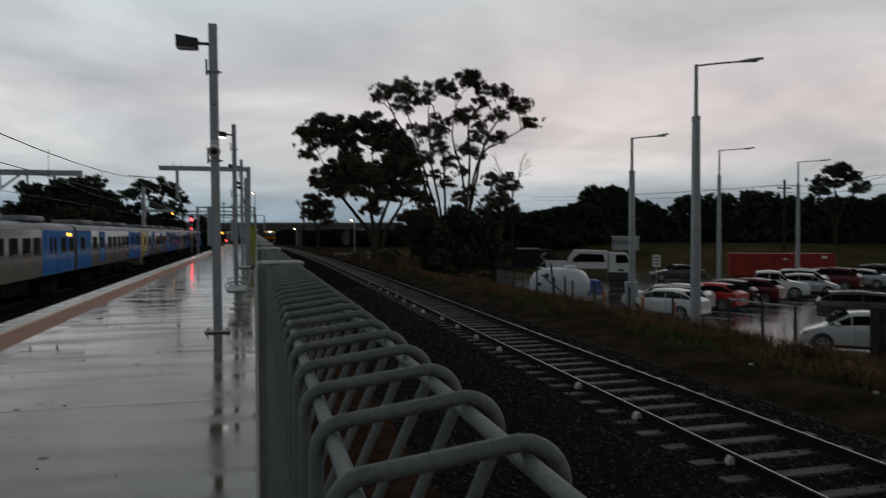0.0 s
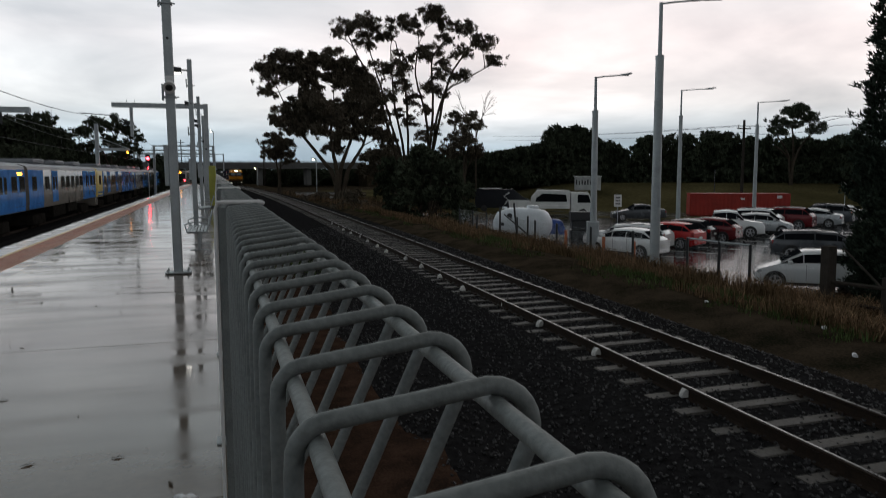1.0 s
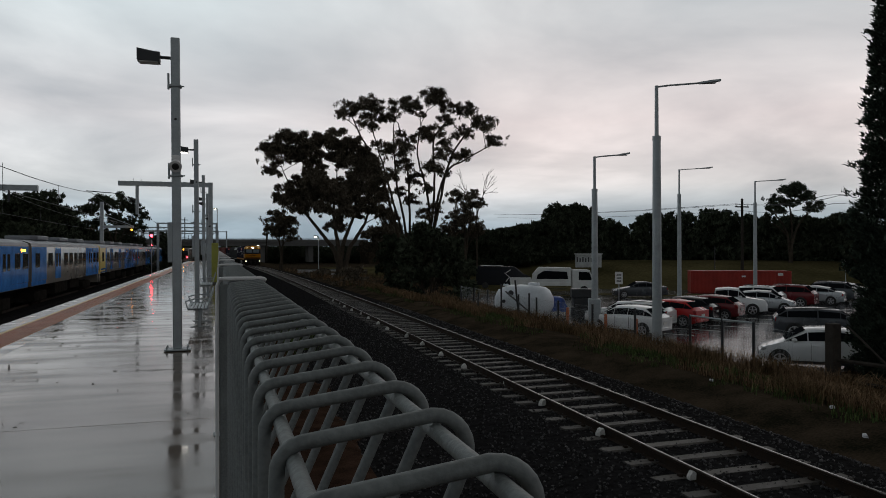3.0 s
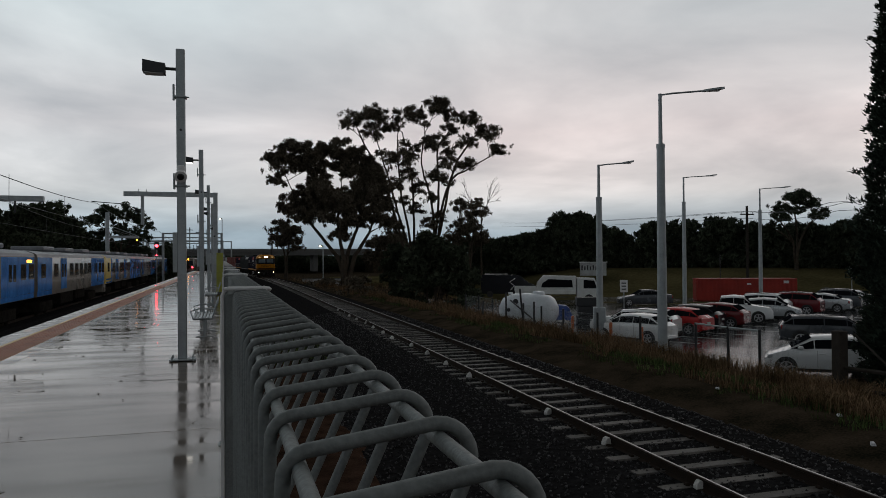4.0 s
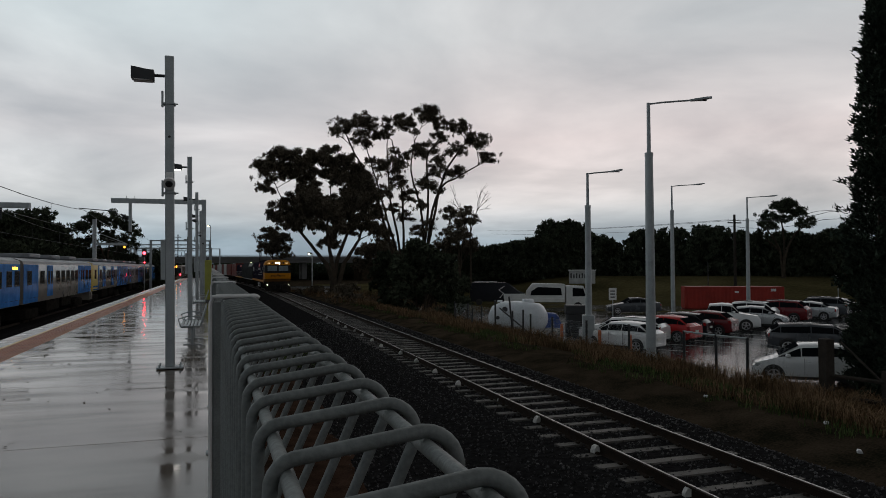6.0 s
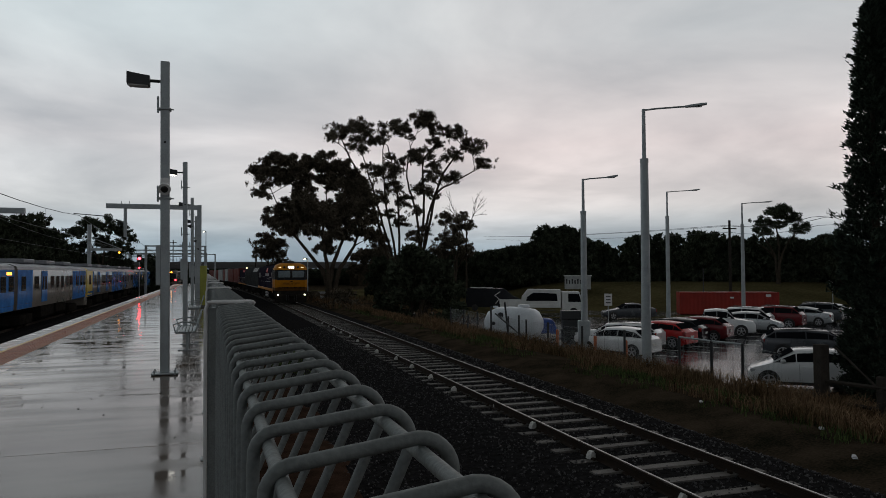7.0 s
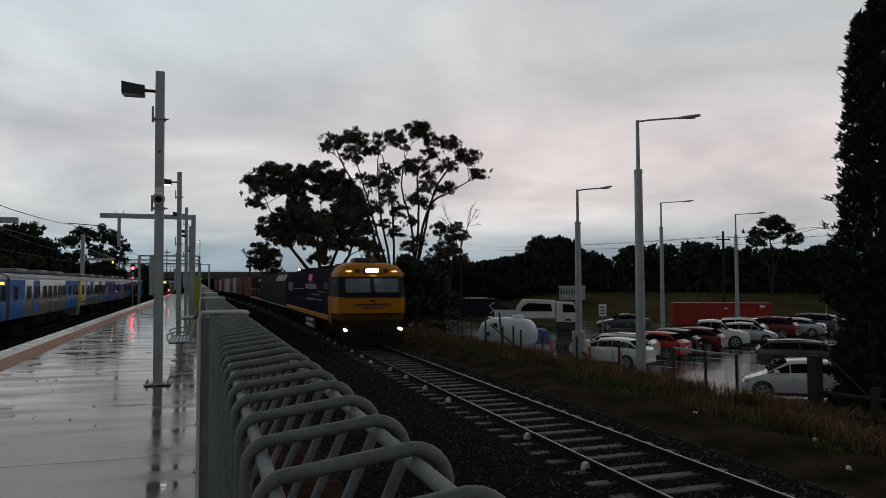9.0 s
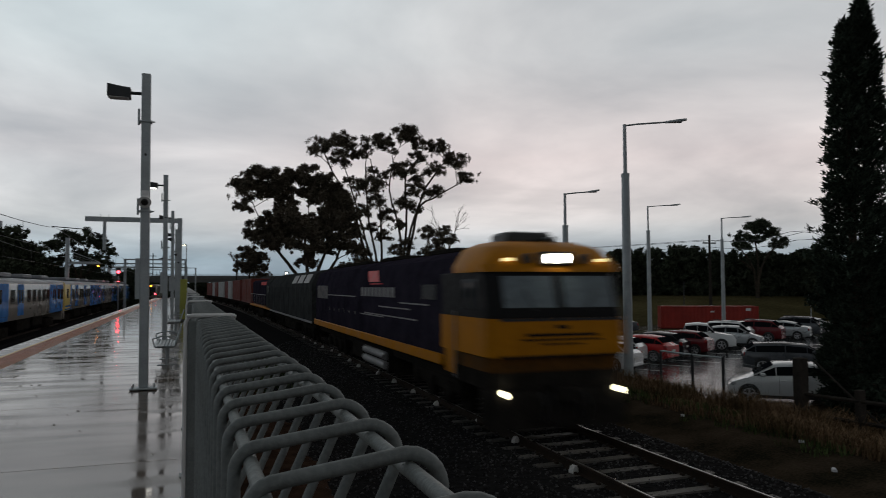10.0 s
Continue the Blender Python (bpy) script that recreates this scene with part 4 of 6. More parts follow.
def goods_loco():
    """Leading locomotive: origin at rail level under the front, nose towards -y."""
    c = thing("locomotive", pose(0, 0, 0), "dark blue diesel locomotive with a yellow cab and lit headlights", "locomotive", "goods train locomotives")
    W = 1.46
    # cab: nose, windscreen band and brow as one shell with a raked front
    def shell(rows_, y_back, w=W):
        rings = []
        for z, yf, ww in rows_:
            rings.append([(-ww, y_back, z), (-ww, yf + 0.22, z), (-ww + 0.2, yf, z), (ww - 0.2, yf, z), (ww, yf + 0.22, z), (ww, y_back, z)])
        return Geo().loft(rings)
    part("nose", shell([(1.48, 0.02, W), (1.54, 0.0, W), (2.20, 0.0, W)], 2.9), M["loco_yellow"], c, "yellow nose and lower cab")
    part("valance", shell([(1.20, 0.13, W - 0.04), (1.46, 0.09, W - 0.03)], 2.9), M["loco_dark_yellow"], c, "dark yellow valance below the nose")
    part("skirt", shell([(0.86, 0.2, W - 0.08), (1.198, 0.15, W - 0.06)], 2.7), M["grime"], c, "black underframe skirt")
    part("window_band", shell([(2.20, 0.02, W - 0.01), (2.28, 0.02, W - 0.01), (3.08, 0.28, W - 0.03)], 1.75), M["band"], c, "black window surround")
    part("cab_side", Geo().box(-W + 0.01, W - 0.01, 1.75, 2.9, 2.20, 3.08, 0.01), M["band"], c, "black cab side behind the window")
    part("cab_roof", Geo().loft([[(x, y, z) for x, z in ((-W + 0.03, 3.08), (-W + 0.24, 3.44), (-0.72, 3.64), (0.72, 3.64), (W - 0.24, 3.44), (W - 0.03, 3.08))] for y in (2.1, 2.9)]), M["loco_blue"], c, "dark blue cab roof")
    brow = part("brow", shell([(3.08, 0.22, W), (3.22, 0.25, W), (3.56, 0.55, W - 0.22), (3.70, 0.95, W - 0.55)], 2.1), M["loco_yellow"], c, "yellow cab roof")
    for s in (-1, 1):
        x0, x1 = (0.10, 1.16)
        pane = Geo().loft([[(s * x, 0.02 + 0.325 * (z - 2.28) - d, z) for x, z in ((x0, 2.40), (x1, 2.40), (x1, 3.0), (x0, 3.0))] for d in (0.0, 0.02)])
        part("windscreen", pane, M["windscreen"], c, "cab windscreen pane")
        part("side_window", Geo().box(s * (W - 0.015) - 0.01, s * (W - 0.015) + 0.01, 0.75, 1.55, 2.35, 2.95, 0.004), M["glass"], c)
        part("side_door", Geo().box(s * W - 0.012, s * W + 0.012, 1.95, 2.6, 1.0, 2.18, 0.006), M["loco_yellow"], c, "cab side door")
        part("handrail", Geo().tube([(s * (W + 0.05), 1.85, 0.95), (s * (W + 0.05), 1.85, 2.3)], 0.018, 6), M["loco_pale"], c)
        part("wiper", Geo().tube([(s * 0.55, 0.0, 2.34), (s * 0.75, 0.12, 2.76)], 0.012, 4), M["black"], c)
    part("dark_stripe", Geo().box(-W + 0.18, W - 0.18, -0.012, 0.01, 2.15, 2.20), M["black"], c)
    part("nose_line", Geo().box(-W + 0.18, W - 0.18, -0.02, 0.02, 1.47, 1.51, 0.008), M["grime"], c)
    for z, w, h in ((2.0, 0.13, 0.07), (1.86, 0.75, 0.055), (1.78, 0.85, 0.035), (1.70, 0.45, 0.03)):
        part("lettering_bar", Geo().box(-w, w, -0.006, 0.004, z, z + h), M["grime"], c, "dark painted emblem on the nose")
    part("headlight_frame", Geo().box(-0.36, 0.36, 0.19, 0.36, 3.20, 3.47, 0.03), M["steel_dark"], brow)
    part("headlight", Geo().box(-0.235, 0.235, 0.155, 0.2, 3.25, 3.42, 0.07), M["head_glow"], brow, "lit twin headlight")
    for s in (-0.62, 0.62):
        part("marker_housing", Geo().disc((s, 0.24, 3.335), (0, 1, 0), 0.10, 0.10, 14), M["steel_dark"], brow, "unlit marker lamp")
    for s in (-1.0, 1.0):
        part("marker", Geo().box(s - 0.11, s + 0.11, 0.235, 0.28, 3.28, 3.34, 0.01), M["marker_glow"], brow, "lit amber marker")
    part("horn", Geo().tube([(0.2, 0.75, 3.74), (0.2, 1.5, 3.8)], 0.06, 8, 0.03), M["steel_dark"], brow)
    part("roof_pod", Geo().box(-0.6, 0.4, 1.2, 2.1, 3.68, 3.92, 0.06), M["steel_dark"], brow, "dark roof air conditioner")
    pilot = part("pilot", Geo().loft([[(-1.38, y, z), (1.38, y, z), (1.3, y + 0.5, z), (-1.3, y + 0.5, z)] for y, z in ((0.12, 0.12), (0.0, 0.45), (0.08, 0.86))]), M["grime"], c, "dark pilot plough")
    for s in (-1, 1):
        part("ditch_light", Geo().disc((s * 1.2, 0.0, 0.82), (0, 1, 0), 0.062, 0.06, 14), M["ditch_glow"], pilot, "lit ditch light")
        part("step", Geo().box(s * 1.2 - 0.2, s * 1.2 + 0.2, 0.3, 0.75, 0.2, 0.84, 0.03), M["grime"], pilot, "grimy corner step")
        for k in (-0.25, -0.45):
            part("air_hose", Geo().tube([(s * -k, 0.0, 0.8), (s * -k, -0.16, 0.6), (s * -k, -0.08, 0.3)], 0.03, 6), M["black"], pilot)
    part("coupler", Geo().box(-0.2, 0.2, -0.3, 0.3, 0.65, 0.95, 0.05), M["grime"], pilot)
    # long hood
    hood = [(-W + 0.04, 1.3), (-W + 0.04, 2.9), (-W + 0.22, 3.42), (-0.7, 3.62), (0.7, 3.62), (W - 0.22, 3.42), (W - 0.04, 2.9), (W - 0.04, 1.3)]
    body = part("body", Geo().loft([[(x, y, z) for x, z in hood] for y in (2.9, 21.6)]), M["loco_blue"], c, "dark blue engine body")
    part("sill", Geo().box(-W - 0.02, W + 0.02, 2.9, 21.8, 1.08, 1.32, 0.02), M["loco_yellow"], c, "yellow sill stripe")
    for s in (-1, 1):
        for y0, w, z in ((4.0, 2.6, 2.35), (5.6, 3.4, 2.2), (5.0, 6.0, 1.95), (8.5, 5.5, 1.9), (12.5, 6.0, 2.45)):
            part("pale_line", Geo().box(s * (W - 0.036) - 0.006, s * (W - 0.036) + 0.006, y0, y0 + w, z, z + 0.035), M["loco_pale"], body, "pale painted line")
        for k in range(9):
            part("lettering_bar", Geo().box(s * (W - 0.036) - 0.005, s * (W - 0.036) + 0.005, 7.2 + 0.5 * k, 7.2 + 0.5 * k + 0.32, 2.5, 2.78), M["loco_pale"], body, "pale lettering block")
        part("red_emblem", Geo().box(s * (W - 0.036) - 0.006, s * (W - 0.036) + 0.006, 8.6, 10.2, 2.95 - 0.08, 2.9), M["loco_red"], body, "red emblem")
        part("red_flash", Geo().loft([[(s * (W - 0.03 - 0.18 * (z - 2.9) / 0.52), y, z) for y, z in ((9.0, 2.95), (10.4, 2.95), (11.0, 3.3), (9.6, 3.3))] for z in (0,)] * 1 + [[(s * (W - 0.02 - 0.18 * (z - 2.9) / 0.52), y, z) for y, z in ((9.0, 2.95), (10.4, 2.95), (11.0, 3.3), (9.6, 3.3))]]), M["loco_red"], body, "red painted flash")
        for k in range(6):
            d = part("engine_door", Geo().box(s * (W - 0.04) - 0.012, s * (W - 0.04) + 0.012, 11.6 + 1.05 * k, 12.55 + 1.05 * k, 1.5, 2.35, 0.006), M["loco_blue"], body, "engine room door")
            part("latch", Geo().box(s * (W - 0.02) - 0.012, s * (W - 0.02) + 0.012, 12.4 + 1.05 * k, 12.46 + 1.05 * k, 1.85, 1.98), M["steel_dark"], d)
        part("grille", Geo().box(s * (W - 0.04) - 0.02, s * (W - 0.04) + 0.02, 18.2, 21.0, 2.3, 2.85, 0.01), M["steel_dark"], body, "radiator grille")
        for k in range(8):
            part("vent", Geo().box(s * (W - 0.04) - 0.016, s * (W - 0.04) + 0.016, 3.4 + 0.14 * k, 3.48 + 0.14 * k, 2.5, 2.85), M["steel_dark"], body)
    for y0, w in ((4.5, 2.0), (9.0, 3.2), (14.5, 2.4), (18.0, 3.0)):
        part("roof_fan", Geo().box(-0.6, 0.6, y0, y0 + w, 3.62, 3.76, 0.04), M["grime"], body)
    part("frame", Geo().box(-1.2, 1.2, 0.6, 21.6, 0.8, 1.1), M["grime"], c)
    tank = part("fuel_tank", Geo().prism([(-1.3, 0.4), (-1.3, 0.95), (1.3, 0.95), (1.3, 0.4), (1.0, 0.22), (-1.0, 0.22)], 8.2, 13.6), M["grime"], c, "fuel tank")
    for s in (-1.34, 1.34):
        for z in (0.5, 0.78):
            part("air_tank", Geo().tube([(s, 8.4, z), (s, 11.2, z)], 0.12, 10), M["loco_pale"], tank)
    bogie(c, 4.4)
    bogie(c, 17.6)
    return c


def second_loco():
    c = thing("locomotive", pose(0, 0, 0), "grey diesel locomotive with a sloped end and pale roof vents", "locomotive", "goods train locomotives")
    prof = [(-1.45, 1.1), (-1.45, 2.95), (-1.1, 3.5), (-0.5, 3.66), (0.5, 3.66), (1.1, 3.5), (1.45, 2.95), (1.45, 1.1)]
    rings = [[(x, y + max(0, (z - 2.3)) * 0.35, z) for x, z in prof] for y in (0.0,)] + [[(x, 0.5 + max(0, (z - 2.3)) * 0.1, z) for x, z in prof], [(x, 20.6, z) for x, z in prof]]
    body = part("body", Geo().loft(rings), M["loco_grey"], c)
    part("end_face", Geo().box(-1.1, 1.1, -0.02, 0.02, 1.2, 2.25, 0.01), M["loco_yellow"], body, "faded yellow lower end")
    part("end_window", Geo().loft([[(x, 0.35 * (z - 2.3) - d, z) for x, z in ((-1.0, 2.42), (1.0, 2.42), (1.0, 2.92), (-1.0, 2.92))] for d in (0.005, 0.02)]), M["glass"], body)
    for s in (-1, 1):
        for k in range(3):
            v = Geo().loft([[(s * (1.45 - 0.35 * (z - 2.95) / 0.55 + d), y, z) for y, z in ((1.2 + 2.4 * k, 2.99), (3.0 + 2.4 * k, 2.99), (3.4 + 2.4 * k, 3.44), (1.6 + 2.4 * k, 3.44))] for d in (0.005, 0.03)])
            part("roof_vent", v, M["loco_pale"], body, "pale roof vent panel")
        for k in range(7):
            part("body_panel", Geo().box(s * 1.45 - 0.012, s * 1.45 + 0.012, 1.2 + 2.7 * k, 3.6 + 2.7 * k, 1.3, 2.8, 0.006), M["loco_grey"], body)
        part("sill", Geo().box(s * 1.46 - 0.02, s * 1.46 + 0.02, 0.0, 20.6, 1.05, 1.15, 0.005), M["loco_pale"], body)
    part("frame", Geo().box(-1.2, 1.2, 0.4, 20.2, 0.8, 1.1), M["grime"], c)
    part("fuel_tank", Geo().box(-1.25, 1.25, 7.8, 12.8, 0.25, 0.85, 0.1), M["grime"], c)
    bogie(c, 3.6)
    bogie(c, 17.0)
    return c


def third_loco():
    c = thing("locomotive", pose(0, 0, 0), "dark hood locomotive with a pale cab and red roof edge", "locomotive", "goods train locomotives")
    cab = part("cab", Geo().prism([(-1.42, 1.2), (-1.42, 3.1), (-1.0, 3.62), (1.0, 3.62), (1.42, 3.1), (1.42, 1.2)], 0.0, 2.6), M["loco_grey"], c, "pale grey cab")
    part("cab_window", Geo().box(-1.1, 1.1, -0.02, 0.01, 2.3, 2.95, 0.01), M["glass"], cab)
    for s in (-1, 1):
        part("side_window", Geo().box(s * 1.42 - 0.012, s * 1.42 + 0.012, 0.6, 1.9, 2.3, 2.9, 0.005), M["glass"], cab)
    body = part("hood", Geo().box(-1.2, 1.2, 2.6, 18.0, 1.2, 3.4, 0.18), M["loco_blue"], c, "dark engine hood")
    part("roof_stripe", Geo().box(-1.22, 1.22, 2.7, 9.0, 2.95, 3.22, 0.01), M["loco_red"], body, "red stripe")
    for s in (-1.38, 1.38):
        part("handrail", Geo().tube([(s, 2.7, 2.15), (s, 17.9, 2.15)], 0.025, 5), M["loco_pale"], c)
        for k in range(9):
            part("stanchion", Geo().tube([(s, 2.8 + 1.85 * k, 1.2), (s, 2.8 + 1.85 * k, 2.15)], 0.02, 5), M["loco_pale"], c)
    part("walkway", Geo().box(-1.45, 1.45, 0.0, 18.2, 1.05, 1.2, 0.02), M["loco_yellow"], c)
    part("fuel_tank", Geo().box(-1.25, 1.25, 6.8, 11.2, 0.25, 0.95, 0.1), M["grime"], c)
    bogie(c, 3.2)
    bogie(c, 14.8)
    return c


def container_geo(L, W, H, z, waves=0.36):
    """A box with corrugated sides: the long walls run in and out."""
    g = Geo()
    n = int(L / waves)
    pts = []
    for i in range(n + 1):
        y = L * i / n
        pts += [(y, 0.0), (y + waves * 0.3, 0.0), (y + waves * 0.5, 0.035), (y + waves * 0.8, 0.035)] if i < n else [(y, 0.0)]
    for s in (-1, 1):
        v = [(s * (W / 2 - d), y, zz) for zz in (z, z + H) for y, d in pts]
        k = len(pts)
        g.add(v, [(i, i + 1, k + i + 1, k + i) for i in range(k - 1)])
    g.box(-W / 2 - 0.01, W / 2 + 0.01, -0.02, 0.1, z, z + H, 0.01).box(-W / 2 - 0.01, W / 2 + 0.01, L - 0.1, L + 0.02, z, z + H, 0.01)
    g.box(-W / 2, W / 2, 0, L, z + H - 0.08, z + H, 0.01)
    for s in (-1, 1):
        g.box(s * W / 2 - 0.03, s * W / 2 + 0.03, 0, L, z, z + 0.12)
        g.box(s * W / 2 - 0.03, s * W / 2 + 0.03, 0, L, z + H - 0.1, z + H - 0.003)
    return g


def wagon(material, label, second=None):
    c = thing("container_wagon", pose(0, 0, 0), label, "goods wagon", "goods train wagons")
    part("deck", Geo().box(-1.2, 1.2, 0, 14.4, 0.85, 1.12, 0.03), M["grime"], c, "flat wagon deck")
    part("container", container_geo(6.06 if second else 12.4, 2.44, 2.5, 1.14), material, c, "corrugated shipping container", at=pose(0, 0.9, 0))
    if second:
        part("container", container_geo(6.06, 2.44, 2.5, 1.14), second, c, "corrugated shipping container", at=pose(0, 7.3, 0))
    bogie(c, 2.0, 2.4, 2)
    bogie(c, 12.4, 2.4, 2)
    return c


CONSIST = [(goods_loco(), 0.0, 22.0), (second_loco(), 22.6, 20.6), (third_loco(), 43.9, 18.2)]
back = 62.8
for a, lab, s in (("rust_red", "faded red corrugated containers on a flat wagon", "rust_red"), ("rust_red", "faded red corrugated container on a flat wagon", None),
                  ("pale_box", "pale grey corrugated containers on a flat wagon", "rust_red"), ("pale_box", "pale grey corrugated container on a flat wagon", None),
                  ("rust_red", "faded red corrugated containers on a flat wagon", "pale_box"), ("rust_red", "faded red corrugated container on a flat wagon", None)):
    CONSIST.append((wagon(M[a], lab, M[s] if s else None), back, 14.4))
    back += 15.0


def motions():
    """The goods train runs towards the station at an even speed along the bend."""
    for unit, offset, length in CONSIST:
        rows = []
        for k in range(21):
            t = k * 0.5
            y = 12.3 + 18.4 * (10 - t) + offset
            x0, x1 = track_x(y + 2), track_x(y + length - 2)
            turn = -math.degrees(math.atan2(x1 - x0, length - 4))
            xf = x0 - (x1 - x0) / (length - 4) * 2
            rows.append((t, pose(xf, y, -1.06, 0, 0, turn)))
        walk(unit, rows)


# ---- foliage ----
nr = np.random.RandomState(11)


def leaf_cloud(g, centre, radii, count, size, hang=0.0, shell=0.45):
    """Small leaf sprays scattered through an uneven ball; hang: how far they droop."""
    c, r = np.array(centre), np.array(radii)
    d = nr.normal(size=(count, 3))
    d /= np.linalg.norm(d, axis=1)[:, None]
    k = (shell + (1 - shell) * nr.rand(count)) * (0.82 + 0.3 * nr.rand(count))
    pos = c + d * r * k[:, None]
    a = nr.normal(size=(count, 3))
    a[:, 2] -= hang
    a /= np.linalg.norm(a, axis=1)[:, None]
    b = np.cross(a, nr.normal(size=(count, 3)))
    b /= np.linalg.norm(b, axis=1)[:, None]
    s = size * (0.55 + 0.9 * nr.rand(count))[:, None]
    p0, p1, p2, p3 = pos - a * s, pos + b * s * 0.34, pos + a * s, pos - b * s * 0.34
    n = len(g.v)
    g.v += np.stack((p0, p1, p2, p3), 1).reshape(-1, 3).tolist()
    g.f += [(n + 4 * i, n + 4 * i + 1, n + 4 * i + 2, n + 4 * i + 3) for i in range(count)]


def limb(g, a, b, r0, r1, bend=0.15, n=6):
    a, b = Vector(a), Vector(b)
    L = (b - a).length
    mid = a.lerp(b, 0.5) + Vector((rng.uniform(-1, 1) * bend * L * 0.5, rng.uniform(-1, 1) * bend * L * 0.5, bend * L * 0.35))
    pts = [a * (1 - t) ** 2 + mid * 2 * t * (1 - t) + b * t * t for t in [k / 6 for k in range(7)]]
    g.tube(pts, r0, n, r1)
    return pts


def tree(name, base, clumps, label, leaf, bark, stems=1, spread=1.0, leafy=240, size=0.42, r0=0.45, fork=0.3, depth=1.6, category="tree", twigs=3, hang=0.3):
    """Tapered stems from the base, a limb to every clump of leaves and twigs within it. clumps: x, z, half width, half height."""
    bx, by, bz = base
    t = thing(name, pose(bx, by, bz), label, category)
    wood, crown = Geo(), Geo()
    tops = []
    lo = min(c[0] for c in clumps)
    hi = max(c[0] for c in clumps)
    for s in range(stems):
        k = (s + 0.5) / stems
        cx = (lo + (hi - lo) * k - bx) * 0.45 * spread
        near = [c for c in clumps if abs(c[0] - (lo + (hi - lo) * k)) < (hi - lo) / stems]
        h = (np.mean([c[1] for c in near or clumps]) - bz) * 0.62
        pts = limb(wood, (cx * 0.05, rng.uniform(-0.3, 0.3), -0.3), (cx, rng.uniform(-depth, depth), h), r0 / (1 + 0.25 * stems), r0 * 0.18, 0.06, 9)
        tops.append(pts)
    for cx, cz, rx, rz in clumps:
        c = Vector((cx - bx, rng.uniform(-depth, depth), cz - bz))
        pts = min(tops, key=lambda p: abs(p[-1].x - c.x))
        want = c.z * rng.uniform(fork, fork + 0.35)
        start = min(pts, key=lambda p: abs(p.z - want))
        branch = limb(wood, start, c, min(0.14, 0.035 + 0.045 * rx) if c.z > 8 else 0.09, 0.03, 0.16, 6)
        for _ in range(twigs):
            e = c + Vector((rng.uniform(-1, 1) * rx, rng.uniform(-1, 1) * rx, rng.uniform(-0.6, 0.8) * rz))
            limb(wood, branch[rng.choice((3, 4, 5))], e, 0.045, 0.012, 0.15, 4)
        n_sub = 8
        for k in range(n_sub):
            o = Vector((rng.uniform(-0.8, 0.8) * rx, rng.uniform(-0.75, 0.75) * rx, rng.uniform(-0.6, 0.55) * rz))
            q = rng.uniform(0.28, 0.55)
            leaf_cloud(crown, c + o, (rx * q, rx * q, rz * q * 0.9), int(leafy * (0.6 + 0.14 * rx) / n_sub), size, hang)
    part("trunk", wood, bark, t, "bare branching trunk and limbs")
    part("crown", crown.mesh("crown", leaf, False, False), None, t, "dark clumps of leaves")
    return t


def puff_crown(crown, wood, c, r, limb_pts, density, size, flat=0.62):
    """One clump of a gum: a domed, ragged top of small sprays on twigs, with leaves hanging from its edge."""
    r *= 1.12
    n = max(7, int(9 + 5.0 * r))
    for k in range(n):
        a, q = rng.uniform(0, 6.283), math.sqrt(rng.random()) * 0.9
        dome = flat * r * (1 - q * q) ** 0.5
        o = Vector((r * q * math.cos(a), r * q * math.sin(a), dome * rng.uniform(-0.75, 1.0)))
        w = r * rng.uniform(0.30, 0.50)
        leaf_cloud(crown, c + o, (w, w, w * 0.72), int(2.1 * density * r * r / n * rng.uniform(0.7, 1.3)), size, 0.55, 0.1)
        if k % 2 == 0:
            limb(wood, limb_pts[rng.choice((4, 5))], c + o * 0.9, 0.035, 0.012, 0.12, 4)
    for k in range(int(4 + 4 * r)):
        a, q = rng.uniform(0, 6.283), rng.uniform(0.85, 1.35)
        o = Vector((r * math.cos(a) * q, r * math.sin(a) * q, rng.uniform(-0.75, 0.5) * r * flat))
        leaf_cloud(crown, c + o, (0.34, 0.34, 0.42), 34, size * 0.9, 1.2, 0.1)
        if k % 3 == 0:
            limb(wood, limb_pts[rng.choice((3, 4))], c + o, 0.03, 0.01, 0.15, 4)


